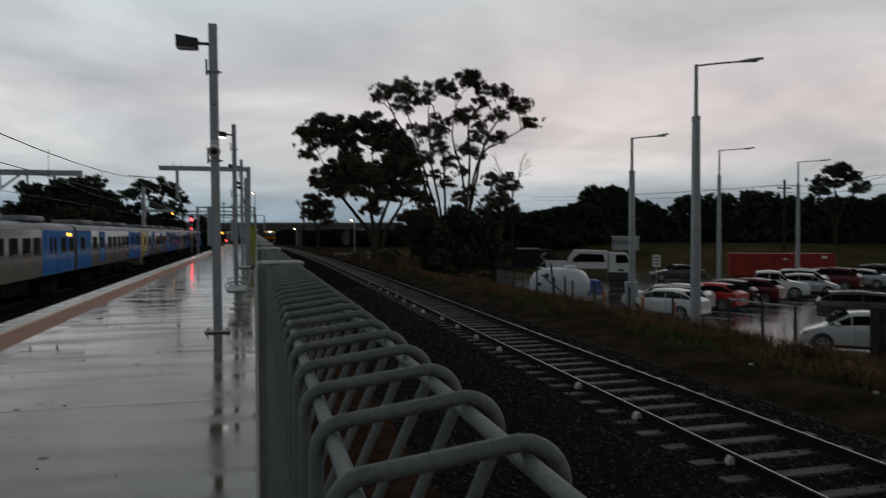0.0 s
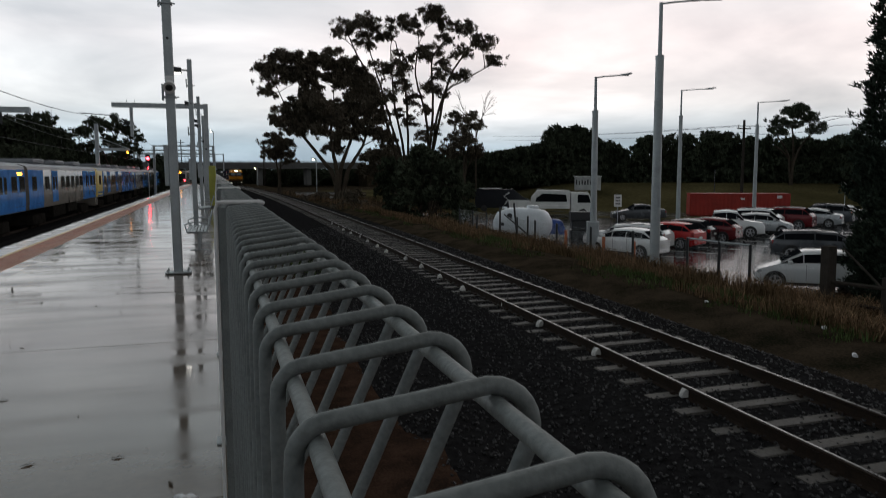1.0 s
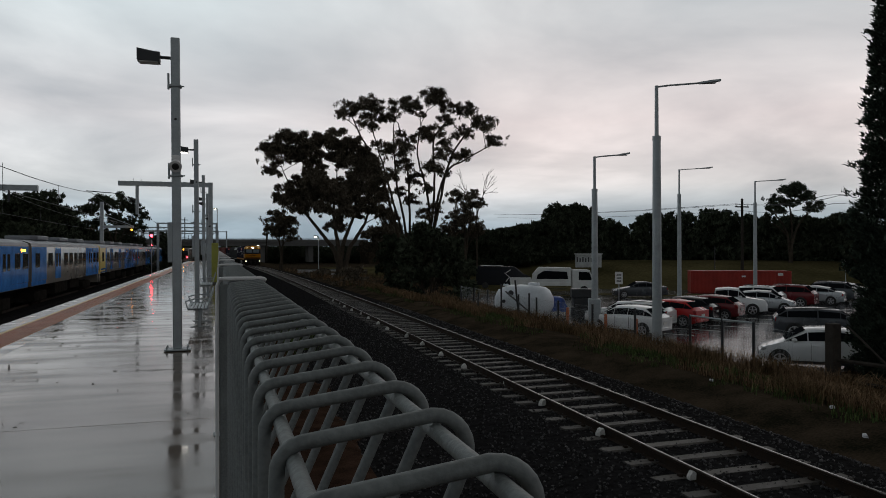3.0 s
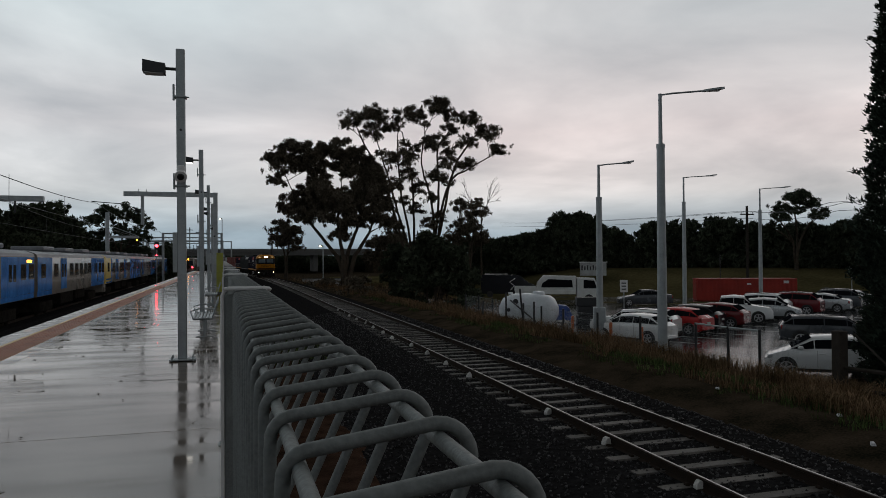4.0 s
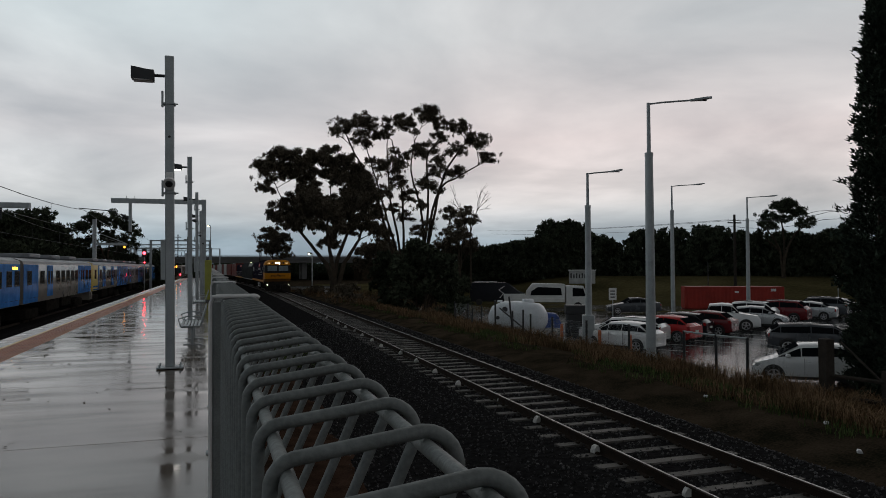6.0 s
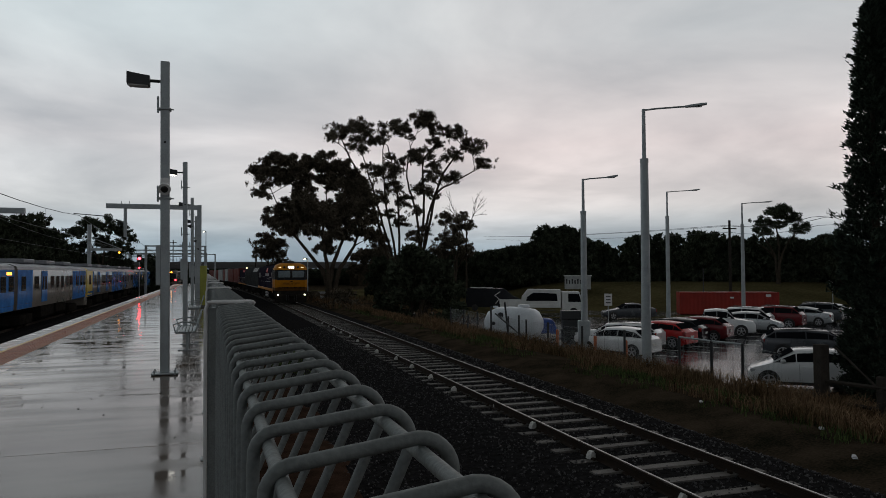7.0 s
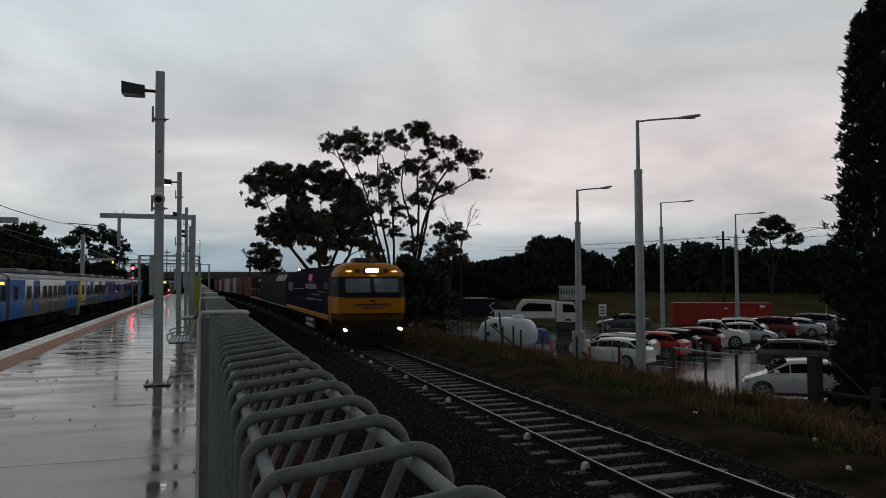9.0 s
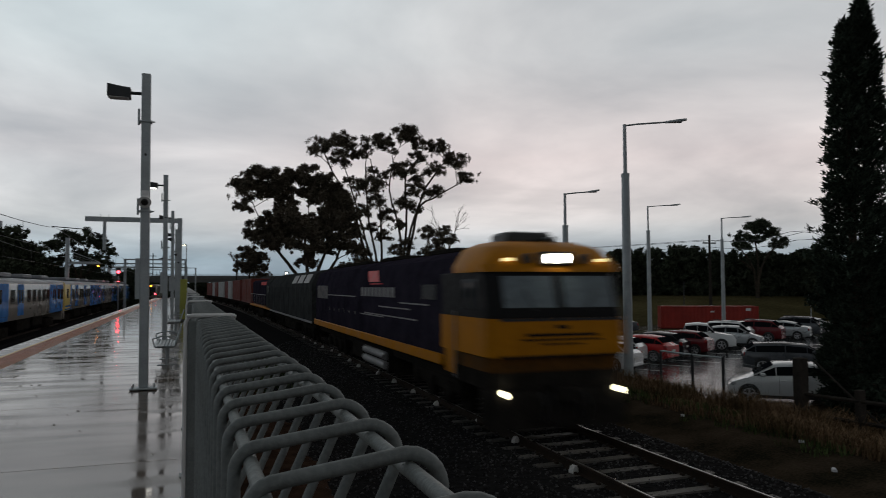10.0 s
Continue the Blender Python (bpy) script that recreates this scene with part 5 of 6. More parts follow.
def gum(base, stems, clumps, label, density=520, size=0.15, thick=0.34, leaf="leaf_gum", bark="bark_dark", depth=2.0, flat=0.8):
    """A gum tree: winding stems that fork low down, thin limbs up to each domed clump. stems: bends as x, z; clumps: x, z, radius."""
    bx, by, bz = base
    t = thing("gum_tree", pose(bx, by, bz), label, "tree")
    wood, crown, joints = Geo(), Geo(), []
    for bends in stems:
        drift = rng.uniform(-depth, depth) * 0.5
        knots = [Vector((rng.uniform(-0.25, 0.25), 0, -0.3))] + [Vector((x - bx, drift * (k + 1) / len(bends), z - bz)) for k, (x, z) in enumerate(bends)]
        path = []
        for a in range(len(knots) - 1):
            p0, p1, p2, p3 = knots[max(a - 1, 0)], knots[a], knots[a + 1], knots[min(a + 2, len(knots) - 1)]
            for k in range(6):
                u = k / 6
                p = 0.5 * (2 * p1 + (p2 - p0) * u + (2 * p0 - 5 * p1 + 4 * p2 - p3) * u * u + (3 * p1 - p0 - 3 * p2 + p3) * u ** 3)
                path.append(p + Vector((rng.uniform(-0.08, 0.08), 0, 0)))
        path.append(knots[-1])
        wood.tube(path, thick, 8, 0.07)
        joints += [(p, thick + (0.07 - thick) * i / len(path)) for i, p in enumerate(path)][4:]
    for x, z, r in clumps:
        c = Vector((x - bx, rng.uniform(-depth, depth), z - bz))
        def cost(j):
            d = c - j[0]
            return d.length + max(0.0, 0.75 * math.hypot(d.x, d.y) - d.z) * 1.6 + abs(d.y) * 0.3
        start, rad = min(joints, key=cost)
        pts = limb(wood, start, c - Vector((0, 0, 0.25 * r)), min(rad * 0.8, 0.05 + 0.03 * r), 0.03, 0.14, 5)
        joints += [(p, 0.06) for p in pts[2:5]]
        puff_crown(crown, wood, c, r, pts, density, size, flat)
    part("trunk", wood, M[bark], t, "dark winding stems and limbs")
    part("crown", crown.mesh("crown", M[leaf], False, False), None, t, "dark domed clumps of leaves")
    return t


LEFT_GUM = [(7.7, 14.8, 2.0), (9.6, 15.9, 2.2), (11.6, 14.9, 1.9), (7.0, 12.6, 1.0), (13.4, 16.7, 1.3), (15.6, 17.1, 1.6), (15.8, 15.1, 1.9), (18.1, 15.9, 1.9),
            (19.8, 14.2, 1.8), (17.1, 13.6, 1.6), (20.9, 13.0, 1.5), (9.0, 9.4, 1.7), (10.7, 10.4, 1.9), (13.0, 10.9, 2.2), (14.8, 9.4, 2.2), (12.2, 8.4, 2.1), (15.7, 7.7, 1.9),
            (9.7, 7.8, 1.2), (19.0, 9.7, 1.8), (20.1, 8.1, 1.7), (21.1, 11.1, 1.7), (22.1, 7.0, 1.1), (16.0, 5.4, 1.4), (18.4, 7.2, 1.3), (18.6, 12.0, 1.4), (12.6, 13.0, 1.4), (17.0, 10.6, 1.6), (21.6, 9.4, 1.4)]
MID_GUM = [(18.7, 22.9, 1.7), (17.1, 21.7, 0.7), (22.1, 23.7, 2.0), (21.5, 21.1, 1.6), (23.6, 22.0, 1.1), (25.9, 23.5, 1.4), (28.0, 23.6, 1.6), (25.2, 22.1, 1.0), (23.0, 18.1, 0.8),
           (23.9, 16.9, 1.1), (25.9, 16.6, 1.9), (27.1, 14.7, 1.4), (24.2, 12.7, 1.4), (29.2, 12.7, 1.3), (28.5, 9.5, 1.1), (25.3, 6.6, 1.3), (26.3, 19.3, 0.7), (28.0, 18.5, 0.8), (23.2, 9.8, 1.1), (26.6, 10.8, 1.0), (22.6, 14.6, 1.0)]
RIGHT_GUM = [(30.4, 24.6, 1.5), (32.1, 24.7, 1.7), (33.9, 23.7, 1.2), (36.1, 23.5, 1.6), (33.6, 21.7, 1.3), (31.2, 19.6, 1.8), (29.1, 19.2, 1.0), (36.8, 20.1, 1.3), (39.6, 21.5, 1.7), (41.6, 18.8, 1.4),
             (35.1, 15.9, 1.4), (33.1, 18.3, 0.9), (32.1, 16.3, 1.3), (30.8, 14.3, 1.4), (31.2, 8.0, 1.1), (29.5, 7.0, 1.1), (34.2, 6.2, 1.3), (28.7, 21.9, 0.6), (38.1, 22.0, 0.7), (29.6, 11.0, 1.1), (33.0, 13.6, 0.9), (34.6, 19.2, 0.7)]
gum((16.2, 101, -2.5), [[(15.5, 1.4), (14.0, 3.6), (10.7, 8.0), (8.9, 11.6)], [(16.4, 2.0), (18.1, 7.0), (18.5, 14.4)], [(15.9, 1.8), (15.2, 6.5), (15.6, 12.1)], [(17.4, 1.8), (19.6, 5.5), (20.6, 9.5)]],
    LEFT_GUM, "broad dark gum tree with dense rounded leaf clumps", 620, 0.19, 0.42)
gum((27.6, 108, -2.5), [[(27.4, 3.4), (25.6, 13.1), (25.2, 20.4)], [(28.0, 4.0), (27.8, 14.4), (26.4, 21.3)], [(26.4, 3.0), (23.2, 13.5), (20.4, 18.6), (18.9, 21.7)], [(27.0, 3.2), (24.6, 12.0), (22.3, 20.0)]],
    MID_GUM, "tall slender-stemmed gum tree with thin domed crown", 460, 0.15, 0.27)
gum((30.4, 106, -2.5), [[(30.6, 3.8), (30.2, 10.2), (28.7, 16.2), (29.3, 20.9)], [(31.0, 4.0), (33.0, 13.1), (36.4, 15.7), (39.9, 17.7)], [(30.7, 4.2), (31.4, 12.0), (31.3, 18.4), (33.5, 21.5)], [(31.3, 5.0), (33.6, 15.0), (36.2, 19.5), (37.6, 21.0)]],
    RIGHT_GUM, "tall spreading gum tree with long bare limbs", 440, 0.15, 0.27)
gum((34.0, 100, -2.5), [[(34.0, 3.0), (33.6, 7.5)], [(34.3, 3.0), (34.7, 8.2)]], [(33.1, 9.5, 1.2), (34.6, 8.3, 1.6), (33.5, 6.8, 1.3), (35.3, 9.9, 0.8), (34.6, 5.6, 1.4), (32.6, 5.0, 1.5), (36.2, 4.6, 1.3)],
    "small dark gum below the tall ones", 560, 0.15, 0.2)
gum((9.0, 112, -2.5), [[(8.9, 2.0), (8.4, 5.0)], [(9.2, 2.0), (9.6, 5.4)]], [(8.2, 6.6, 1.6), (9.2, 5.4, 1.7), (7.7, 4.5, 1.2), (10.3, 6.2, 0.9), (10.2, 4.0, 1.2)], "small dark gum beside the line", 560, 0.16, 0.2)
gum((30.0, 135, -2.5), [[(29.6, 2.0), (29.0, 4.0)], [(30.3, 2.0), (31.0, 4.0)]], [(28.8, 4.8, 1.8), (30.9, 5.3, 2.0), (32.9, 4.3, 1.4), (26.7, 4.3, 1.4), (29.8, 3.0, 2.0), (27.0, 2.2, 1.8), (32.6, 2.4, 1.8)], "low dark gum behind the tall ones", 420, 0.2, 0.2)

# leafless small tree beside the gums
t = thing("bare_tree", pose(36.0, 100, -2.5), "leafless pale-twigged tree among the gums", "tree")
wood = Geo()
trunk = limb(wood, (0, 0, 0), (0.0, 0, 11.0), 0.16, 0.08, 0.04, 7)
for ends, fork in (([(2.0, 16.0), (2.6, 15.2), (1.6, 15.0), (2.9, 14.0), (3.0, 12.8)], 5), ([(-2.6, 15.6), (-3.2, 13.6), (-2.2, 13.8)], 4)):
    tip = Vector((ends[0][0] * 0.6, 0, ends[0][1] - 3.0))
    stem = limb(wood, trunk[fork], tip, 0.07, 0.04, 0.12, 5)
    for x, z in ends:
        e = Vector((x, rng.uniform(-0.6, 0.6), z))
        br = limb(wood, stem[rng.choice((3, 4, 5))], e, 0.045, 0.015, 0.22, 4)
        for _ in range(4):
            limb(wood, br[rng.choice((3, 4, 5))], e + Vector((rng.uniform(-0.7, 0.7), rng.uniform(-0.5, 0.5), rng.uniform(-0.4, 0.7))), 0.025, 0.01, 0.2, 4)
part("trunk", wood, M["bark_dark"], t)


def round_tree(x, y, top, half, label, leaf="leaf_dark", dense=1.0, base=-2.2):
    """A bushy tree: domed clumps on several limbs, wider in the middle, bare gaps near the top."""
    h = top - base
    t = thing("tree", pose(x, y, base - 0.3), label, "tree")
    wood, crown = Geo(), Geo()
    trunk = limb(wood, (0, 0, 0), (rng.uniform(-0.2, 0.2) * half, 0, h * 0.7), 0.24, 0.08, 0.08, 6)
    n = int(8 + half * 2.6)
    for k in range(n):
        u = (k + rng.random()) / n
        wide = math.sqrt(max(0.04, 1 - abs(u - 0.3) ** 1.6 / 0.62))
        r = half * rng.uniform(0.34, 0.52) * (0.75 + 0.4 * wide)
        c = Vector((rng.uniform(-0.85, 0.85) * half * wide, rng.uniform(-0.6, 0.6) * half * wide, 0.3 + h * (0.14 + 0.86 * u) - r * 0.5))
        pts = limb(wood, trunk[min(6, max(1, int(u * 6)))], c, 0.07, 0.03, 0.15, 4)
        puff_crown(crown, wood, c, r, pts, 120 * dense, 0.34, 0.75)
    part("trunk", wood, M["bark_dark"], t)
    part("crown", crown.mesh("crown", M[leaf], False, False), None, t, "dark uneven crown")
    return t


RIGHT = [(43.3, 107.6, 5.1, 2.4), (45.8, 106.6, 5.7, 3.0), (48.5, 105.4, 6.2, 2.8), (51.5, 104.0, 8.8, 2.8), (53.6, 102.9, 9.2, 2.9), (56.1, 101.5, 7.3, 2.5), (58.3, 100.3, 6.4, 2.4), (60.5, 99.0, 4.2, 2.6),
         (63.0, 97.4, 7.3, 2.3), (65.3, 95.9, 7.4, 2.2), (67.5, 94.3, 7.6, 1.6), (70.1, 92.4, 7.6, 2.2), (72.4, 90.7, 7.4, 2.4), (74.7, 88.8, 6.7, 2.4), (76.4, 87.3, 5.7, 2.3), (78.3, 85.6, 6.5, 2.5), (80.2, 83.8, 6.6, 2.5), (82.0, 82.1, 6.5, 2.5), (83.7, 80.3, 6.9, 2.6)]
LEFT = [(-31.0, 114, 9.0, 3.2), (-27.9, 114.6, 9.3, 3.1), (-25.6, 115.2, 10.1, 3.2), (-22.9, 115.8, 9.9, 2.9), (-20.8, 116.2, 7.7, 2.3), (-26.9, 112.9, 5.5, 3.4), (-22.2, 113.9, 5.6, 3.4), (-17.6, 118.7, 5.3, 3.0), (-13.0, 119.3, 4.9, 3.0), (-10.0, 150, 5.0, 3.0)]
for x, y, top, half in RIGHT:
    round_tree(x, y, top, half * 1.1, "dark bushy tree at the far edge of the field", base=0.1, dense=1.3)
MIDDLE = [(29.0, 122.6, 4.5, 2.1), (29.4, 114.3, 4.7, 2.0), (33.9, 121.4, 4.5, 2.1), (34.2, 112.9, 5.0, 2.2), (39.3, 119.7, 5.1, 2.2), (39.4, 111.2, 5.4, 2.0), (44.7, 117.8, 5.1, 2.0)]
for x, y, top, half in MIDDLE:
    round_tree(x, y, top, half * 1.15, "dark bushy tree behind the tall gums", dense=1.3)
for x, y, top, half in LEFT:
    round_tree(x, y, top, half * 1.15, "dark leafy tree beyond the railway tracks", dense=1.3)
gum((-14.8, 117, -2.2), [[(-15.0, 3.0), (-16.4, 6.5)], [(-14.6, 3.0), (-14.2, 7.4)], [(-14.4, 2.6), (-12.2, 6.4)]],
    [(-18.2, 7.6, 1.2), (-16.6, 8.6, 1.5), (-14.6, 9.0, 1.5), (-12.8, 8.5, 1.3), (-11.2, 7.3, 1.1), (-15.6, 6.6, 1.1), (-13.6, 6.2, 1.2), (-18.0, 5.6, 1.1), (-11.6, 5.4, 1.1)],
    "flat-topped gum tree beyond the railway tracks", 420, 0.18, 0.22, "leaf_dark")
for k in range(26):
    a = radians(22 + 29 * k / 25)
    r = 126 + rng.uniform(-4, 4)
    round_tree(r * math.sin(a), r * math.cos(a), rng.uniform(2.6, 4.6), 4.2, "dark shrubby tree in the far tree belt", "leaf_dark", 0.9, 0.1)
for k in range(12):
    round_tree(-70 + 4.8 * k, 146 + rng.uniform(-5, 5), rng.uniform(4.0, 6.0), 4.4, "dark shrubby tree behind the tracks")
for k in range(16):
    round_tree(-34 + 6.2 * k, 256 + rng.uniform(-4, 4), rng.uniform(3.0, 4.4), 5.0, "dark distant tree behind the bridge", "leaf_dark", 0.5)
gum((74.6, 81, -0.3), [[(74.2, 4.0), (72.4, 6.8)], [(74.8, 4.0), (74.4, 8.4)], [(74.9, 4.0), (77.2, 7.2)], [(74.4, 3.6), (71.2, 5.8)]],
    [(70.9, 7.0, 0.9), (71.9, 8.3, 1.2), (73.4, 9.5, 1.3), (75.2, 9.9, 1.4), (76.8, 9.0, 1.2), (77.9, 7.8, 0.9), (74.6, 8.0, 0.9), (70.6, 5.8, 0.9), (76.4, 7.2, 0.8), (72.8, 7.0, 0.7)],
    "flat-topped gum tree with bare limbs", 520, 0.15, 0.2, "leaf_dark", flat=0.62)
cl = [(16.9 + a * 1.15, z * 1.7 + 0.2, r * 1.2, q * 1.5) for a, z, r, q in ((0, 0.5, 2.1, 1.7), (-1.3, -0.6, 1.7, 1.3), (1.4, -0.6, 1.8, 1.3), (0.3, 1.7, 1.5, 1.0), (-0.9, 0.9, 1.4, 1.0), (1.5, 0.6, 1.3, 1.1), (-2.0, -1.2, 1.2, 0.8), (2.3, -1.2, 1.2, 0.8))]
tree("bush", (16.9, 59, -2.6), cl, "big dark round bush beside the railway", M["leaf_dark"], M["bark_dark"], 3, 0.8, 2200, 0.24, 0.2, 0.15, 1.5, "bush")
for x, y, h in ((12.5, 68, 1.0), (14.0, 80, 1.4), (20.5, 74, 1.6), (11.8, 92, 0.9), (23, 88, 2.0), (20, 66, 0.8), (26.5, 96, 1.8)):
    cl = [(x + rng.uniform(-1.2, 1.2), -1.7 + h * rng.uniform(0.2, 0.9), 1.1, h * 0.4) for _ in range(5)]
    tree("shrub", (x, y, -2.4), cl, "low dark shrub on the rough grass", M["leaf_gum"], M["bark_dark"], 2, 0.7, 260, 0.28, 0.08, 0.2, 1.0, "shrub")


def cypress(x, y, top, half):
    """A narrow dark conifer on two stems: upswept branch sprays of unequal length, ragged at the edge."""
    t = thing("cypress_tree", pose(x, y, -2.6), "tall narrow dark cypress tree with a ragged outline", "tree")
    H = top + 2.6
    wood, crown = Geo(), Geo()
    stems = ((-0.42, 0.945, 0.82), (0.26, 1.0, 0.9))
    for s, k, _ in stems:
        wood.tube([(s * 0.3, 0, 0), (s, 0, H * 0.5), (s * 1.05, 0, H * k * 0.985)], 0.2, 8, 0.02)
    verts, faces = [], []
    for i in range(2300):
        s, k, wide = stems[i % 2]
        u = rng.random() ** 0.85
        z = 0.3 + u * (H * k - 0.45)
        r = half * wide * (1 - u) ** 0.62 * (0.92 + 0.3 * noise.noise(Vector((u * 11, s * 9, 2)))) + 0.06
        a = rng.uniform(0, 6.283)
        out_ = Vector((math.cos(a), math.sin(a), 0))
        far_ = rng.uniform(0.75, 1.02) if rng.random() > 0.05 else rng.uniform(1.1, 1.45)
        L = r * far_
        rise = rng.uniform(0.25, 0.75) * min(1.0, 0.45 + L * 0.4)
        p0 = Vector((s * min(1.0, 0.4 + u), 0, z - rise))
        tip = p0 + out_ * L + Vector((0, 0, rise))
        for _ in range(30):
            q = 0.35 + 0.65 * math.sqrt(rng.random())
            w = 0.11 * (1.25 - q)
            p = p0.lerp(tip, q) + Vector((rng.gauss(0, w), rng.gauss(0, w), rng.gauss(0, w * 1.3)))
            d = (out_ * rng.uniform(0.2, 1.0) + Vector((rng.gauss(0, 0.4), rng.gauss(0, 0.4), rng.uniform(0.1, 1.0)))).normalized()
            side = d.cross(Vector((rng.gauss(0, 1), rng.gauss(0, 1), rng.gauss(0, 1)))).normalized()
            e = rng.uniform(0.06, 0.15)
            n = len(verts)
            verts += [p - side * e * 0.28, p + side * e * 0.28, p + d * e * 1.4]
            faces.append((n, n + 1, n + 2))
    crown.v, crown.f = [tuple(v) for v in verts], faces
    part("trunk", wood, M["bark_dark"], t)
    part("crown", crown.mesh("crown", M["leaf_cyp"], False, False), None, t, "upswept dark foliage")
    return t


cypress(20.6, 17.75, 11.3, 1.85)
for x, y, h, w in ((19.9, 16.9, 1.9, 1.1), (21.4, 16.0, 3.4, 1.3), (22.6, 17.6, 5.6, 1.9), (21.0, 17.9, 5.9, 1.5), (19.2, 15.0, 1.6, 1.1), (20.3, 18.4, 4.4, 1.0)):
    cl = [(x + rng.uniform(-0.6, 0.6) * w, -2.55 + h * (0.12 + 0.11 * k), w * 0.6, max(0.35, h * 0.16)) for k in range(8)]
    tree("bush", (x, y, -2.6), cl, "dark bush at the foot of the cypress", M["leaf_cyp"], M["bark_dark"], 2, 0.7, 900, 0.11, 0.05, 0.2, 0.5, "bush")


def grass(name, count, xr, yr, hr, material, label, power=1.0, keep=None):
    g = Geo()
    k = 0
    while k < count:
        x, y = rng.uniform(*xr), yr[0] + (yr[1] - yr[0]) * rng.random() ** power
        if keep and not keep(x, y):
            k += 0.2
            continue
        k += 1
        tuft = rng.randint(4, 7)
        lean = rng.uniform(0, 6.28)
        for _ in range(tuft):
            bx, by = x + rng.gauss(0, 0.07), y + rng.gauss(0, 0.07)
            h = rng.uniform(*hr)
            w = rng.uniform(0.006, 0.013)
            a = lean + rng.gauss(0, 0.9)
            o = rng.uniform(0.15, 0.9) * h
            z = ground_z(bx, by) - 0.02
            dx, dy = -math.sin(a) * w, math.cos(a) * w
            m_ = (bx + math.cos(a) * o * 0.35, by + math.sin(a) * o * 0.35, z + h * 0.65)
            g.add([(bx - dx, by - dy, z), (bx + dx, by + dy, z), (m_[0] + dx * 0.7, m_[1] + dy * 0.7, m_[2]), (m_[0] - dx * 0.7, m_[1] - dy * 0.7, m_[2]),
                   (bx + math.cos(a) * o, by + math.sin(a) * o, z + h * rng.uniform(0.75, 1.0))], [(0, 1, 2, 3), (3, 2, 4)])
    return tagged(new(name, g.mesh(name, material, False, False)), label, "grass", kind="stuff")


def patchy(s, cut):
    return lambda x, y: noise.noise(Vector((x * 0.45, y * 0.28, s))) > cut


grass("dry_grass", 10500, (11.6, 18.3), (9, 68), (0.12, 0.5), M["grass_dry"], "tall dry brown grass on the railway bank", 1.3, patchy(4, 0.0))
grass("tall_dry_grass", 4600, (14.6, 18.1), (10, 52), (0.4, 1.0), M["grass_dry"], "tall tawny grass along the car park fence", 1.2, patchy(6, 0.02))
grass("green_grass", 4200, (11.0, 18.0), (8, 66), (0.06, 0.28), M["grass_green"], "low green weeds on the railway bank", 1.3, patchy(9, -0.1))
grass("verge_grass", 5200, (0.5, 3.4), (22, 150), (0.25, 0.7), M["grass_green"], "green weeds between fence and ballast", 1.0)
grass("far_grass", 2500, (10.5, 26), (60, 125), (0.3, 0.8), M["grass_dry"], "dry grass along the railway", 1.0, patchy(2, 0.0))

# ---- car park ----
park = setting("car_park", grid_sheet([18.1, 20, 23, 30, 39, 50, 64, 80], [20.3, 23, 30, 39, 50, 64, 75], lambda x, y: -2.535), M["asphalt"], "wet dark asphalt car park with puddles", "car park")
for k in range(9):
    part("bay_line", Geo().box(-0.05, 0.05, 0, 4.6, 0.0, 0.006), M["whiteline"], park, "painted parking bay line", at=pose(22.6 + 2.6 * k, 31.0 + 1.1 * k, -2.534, 0, 0, 34))
kerb_mesh = Geo().box(-0.075, 0.075, 0.01, 1.79, -0.05, 0.13, 0.015).mesh("kerb_stone", M["concrete"], False)
for k in range(26):
    part("kerb_stone", kerb_mesh, None, park, at=pose(18.1, 20.3 + 1.8 * k, -2.54))


# profile stations: share of length, bonnet or belt height, roof height, half width at the belt
BODIES = {
    "hatch": (4.0, 1.70, [(0.0, 0.60, 0, 0.74), (0.035, 0.74, 0, 0.86), (0.17, 0.92, 0, 0.97), (0.20, 0.95, 0.98, 0.98), (0.40, 0.97, 1.42, 1.0), (0.6, 0.99, 1.47, 1.0), (0.82, 1.0, 1.38, 0.98), (0.94, 1.0, 1.05, 0.95), (1.0, 0.9, 0, 0.88)]),
    "wagon": (4.75, 1.82, [(0.0, 0.66, 0, 0.76), (0.04, 0.84, 0, 0.88), (0.22, 1.02, 0, 0.97), (0.27, 1.0, 1.03, 0.98), (0.40, 1.0, 1.4, 1.0), (0.6, 1.0, 1.47, 1.0), (0.88, 1.0, 1.42, 0.98), (0.97, 1.05, 1.12, 0.95), (1.0, 0.95, 0, 0.9)]),
    "suv": (4.7, 1.86, [(0.0, 0.72, 0, 0.78), (0.04, 0.92, 0, 0.9), (0.22, 1.08, 0, 0.97), (0.27, 1.12, 1.15, 0.98), (0.39, 1.1, 1.58, 1.0), (0.6, 1.1, 1.66, 1.0), (0.86, 1.1, 1.6, 0.98), (0.96, 1.12, 1.2, 0.95), (1.0, 1.0, 0, 0.9)]),
    "sedan": (4.65, 1.8, [(0.0, 0.6, 0, 0.76), (0.04, 0.76, 0, 0.87), (0.24, 0.93, 0, 0.97), (0.28, 0.95, 0.98, 0.98), (0.44, 0.97, 1.4, 1.0), (0.6, 0.98, 1.44, 1.0), (0.78, 1.0, 1.3, 0.98), (0.88, 1.02, 1.05, 0.96), (0.97, 1.0, 0, 0.93), (1.0, 0.85, 0, 0.88)]),
    "ute": (5.25, 1.86, [(0.0, 0.78, 0, 0.8), (0.03, 1.0, 0, 0.92), (0.2, 1.12, 0, 0.97), (0.24, 1.14, 1.17, 0.98), (0.33, 1.15, 1.72, 1.0), (0.45, 1.15, 1.78, 1.0), (0.6, 1.15, 1.7, 0.98), (0.63, 1.15, 1.2, 0.97), (0.64, 1.12, 0, 0.97), (0.99, 1.12, 0, 0.96), (1.0, 1.05, 0, 0.94)]),
}


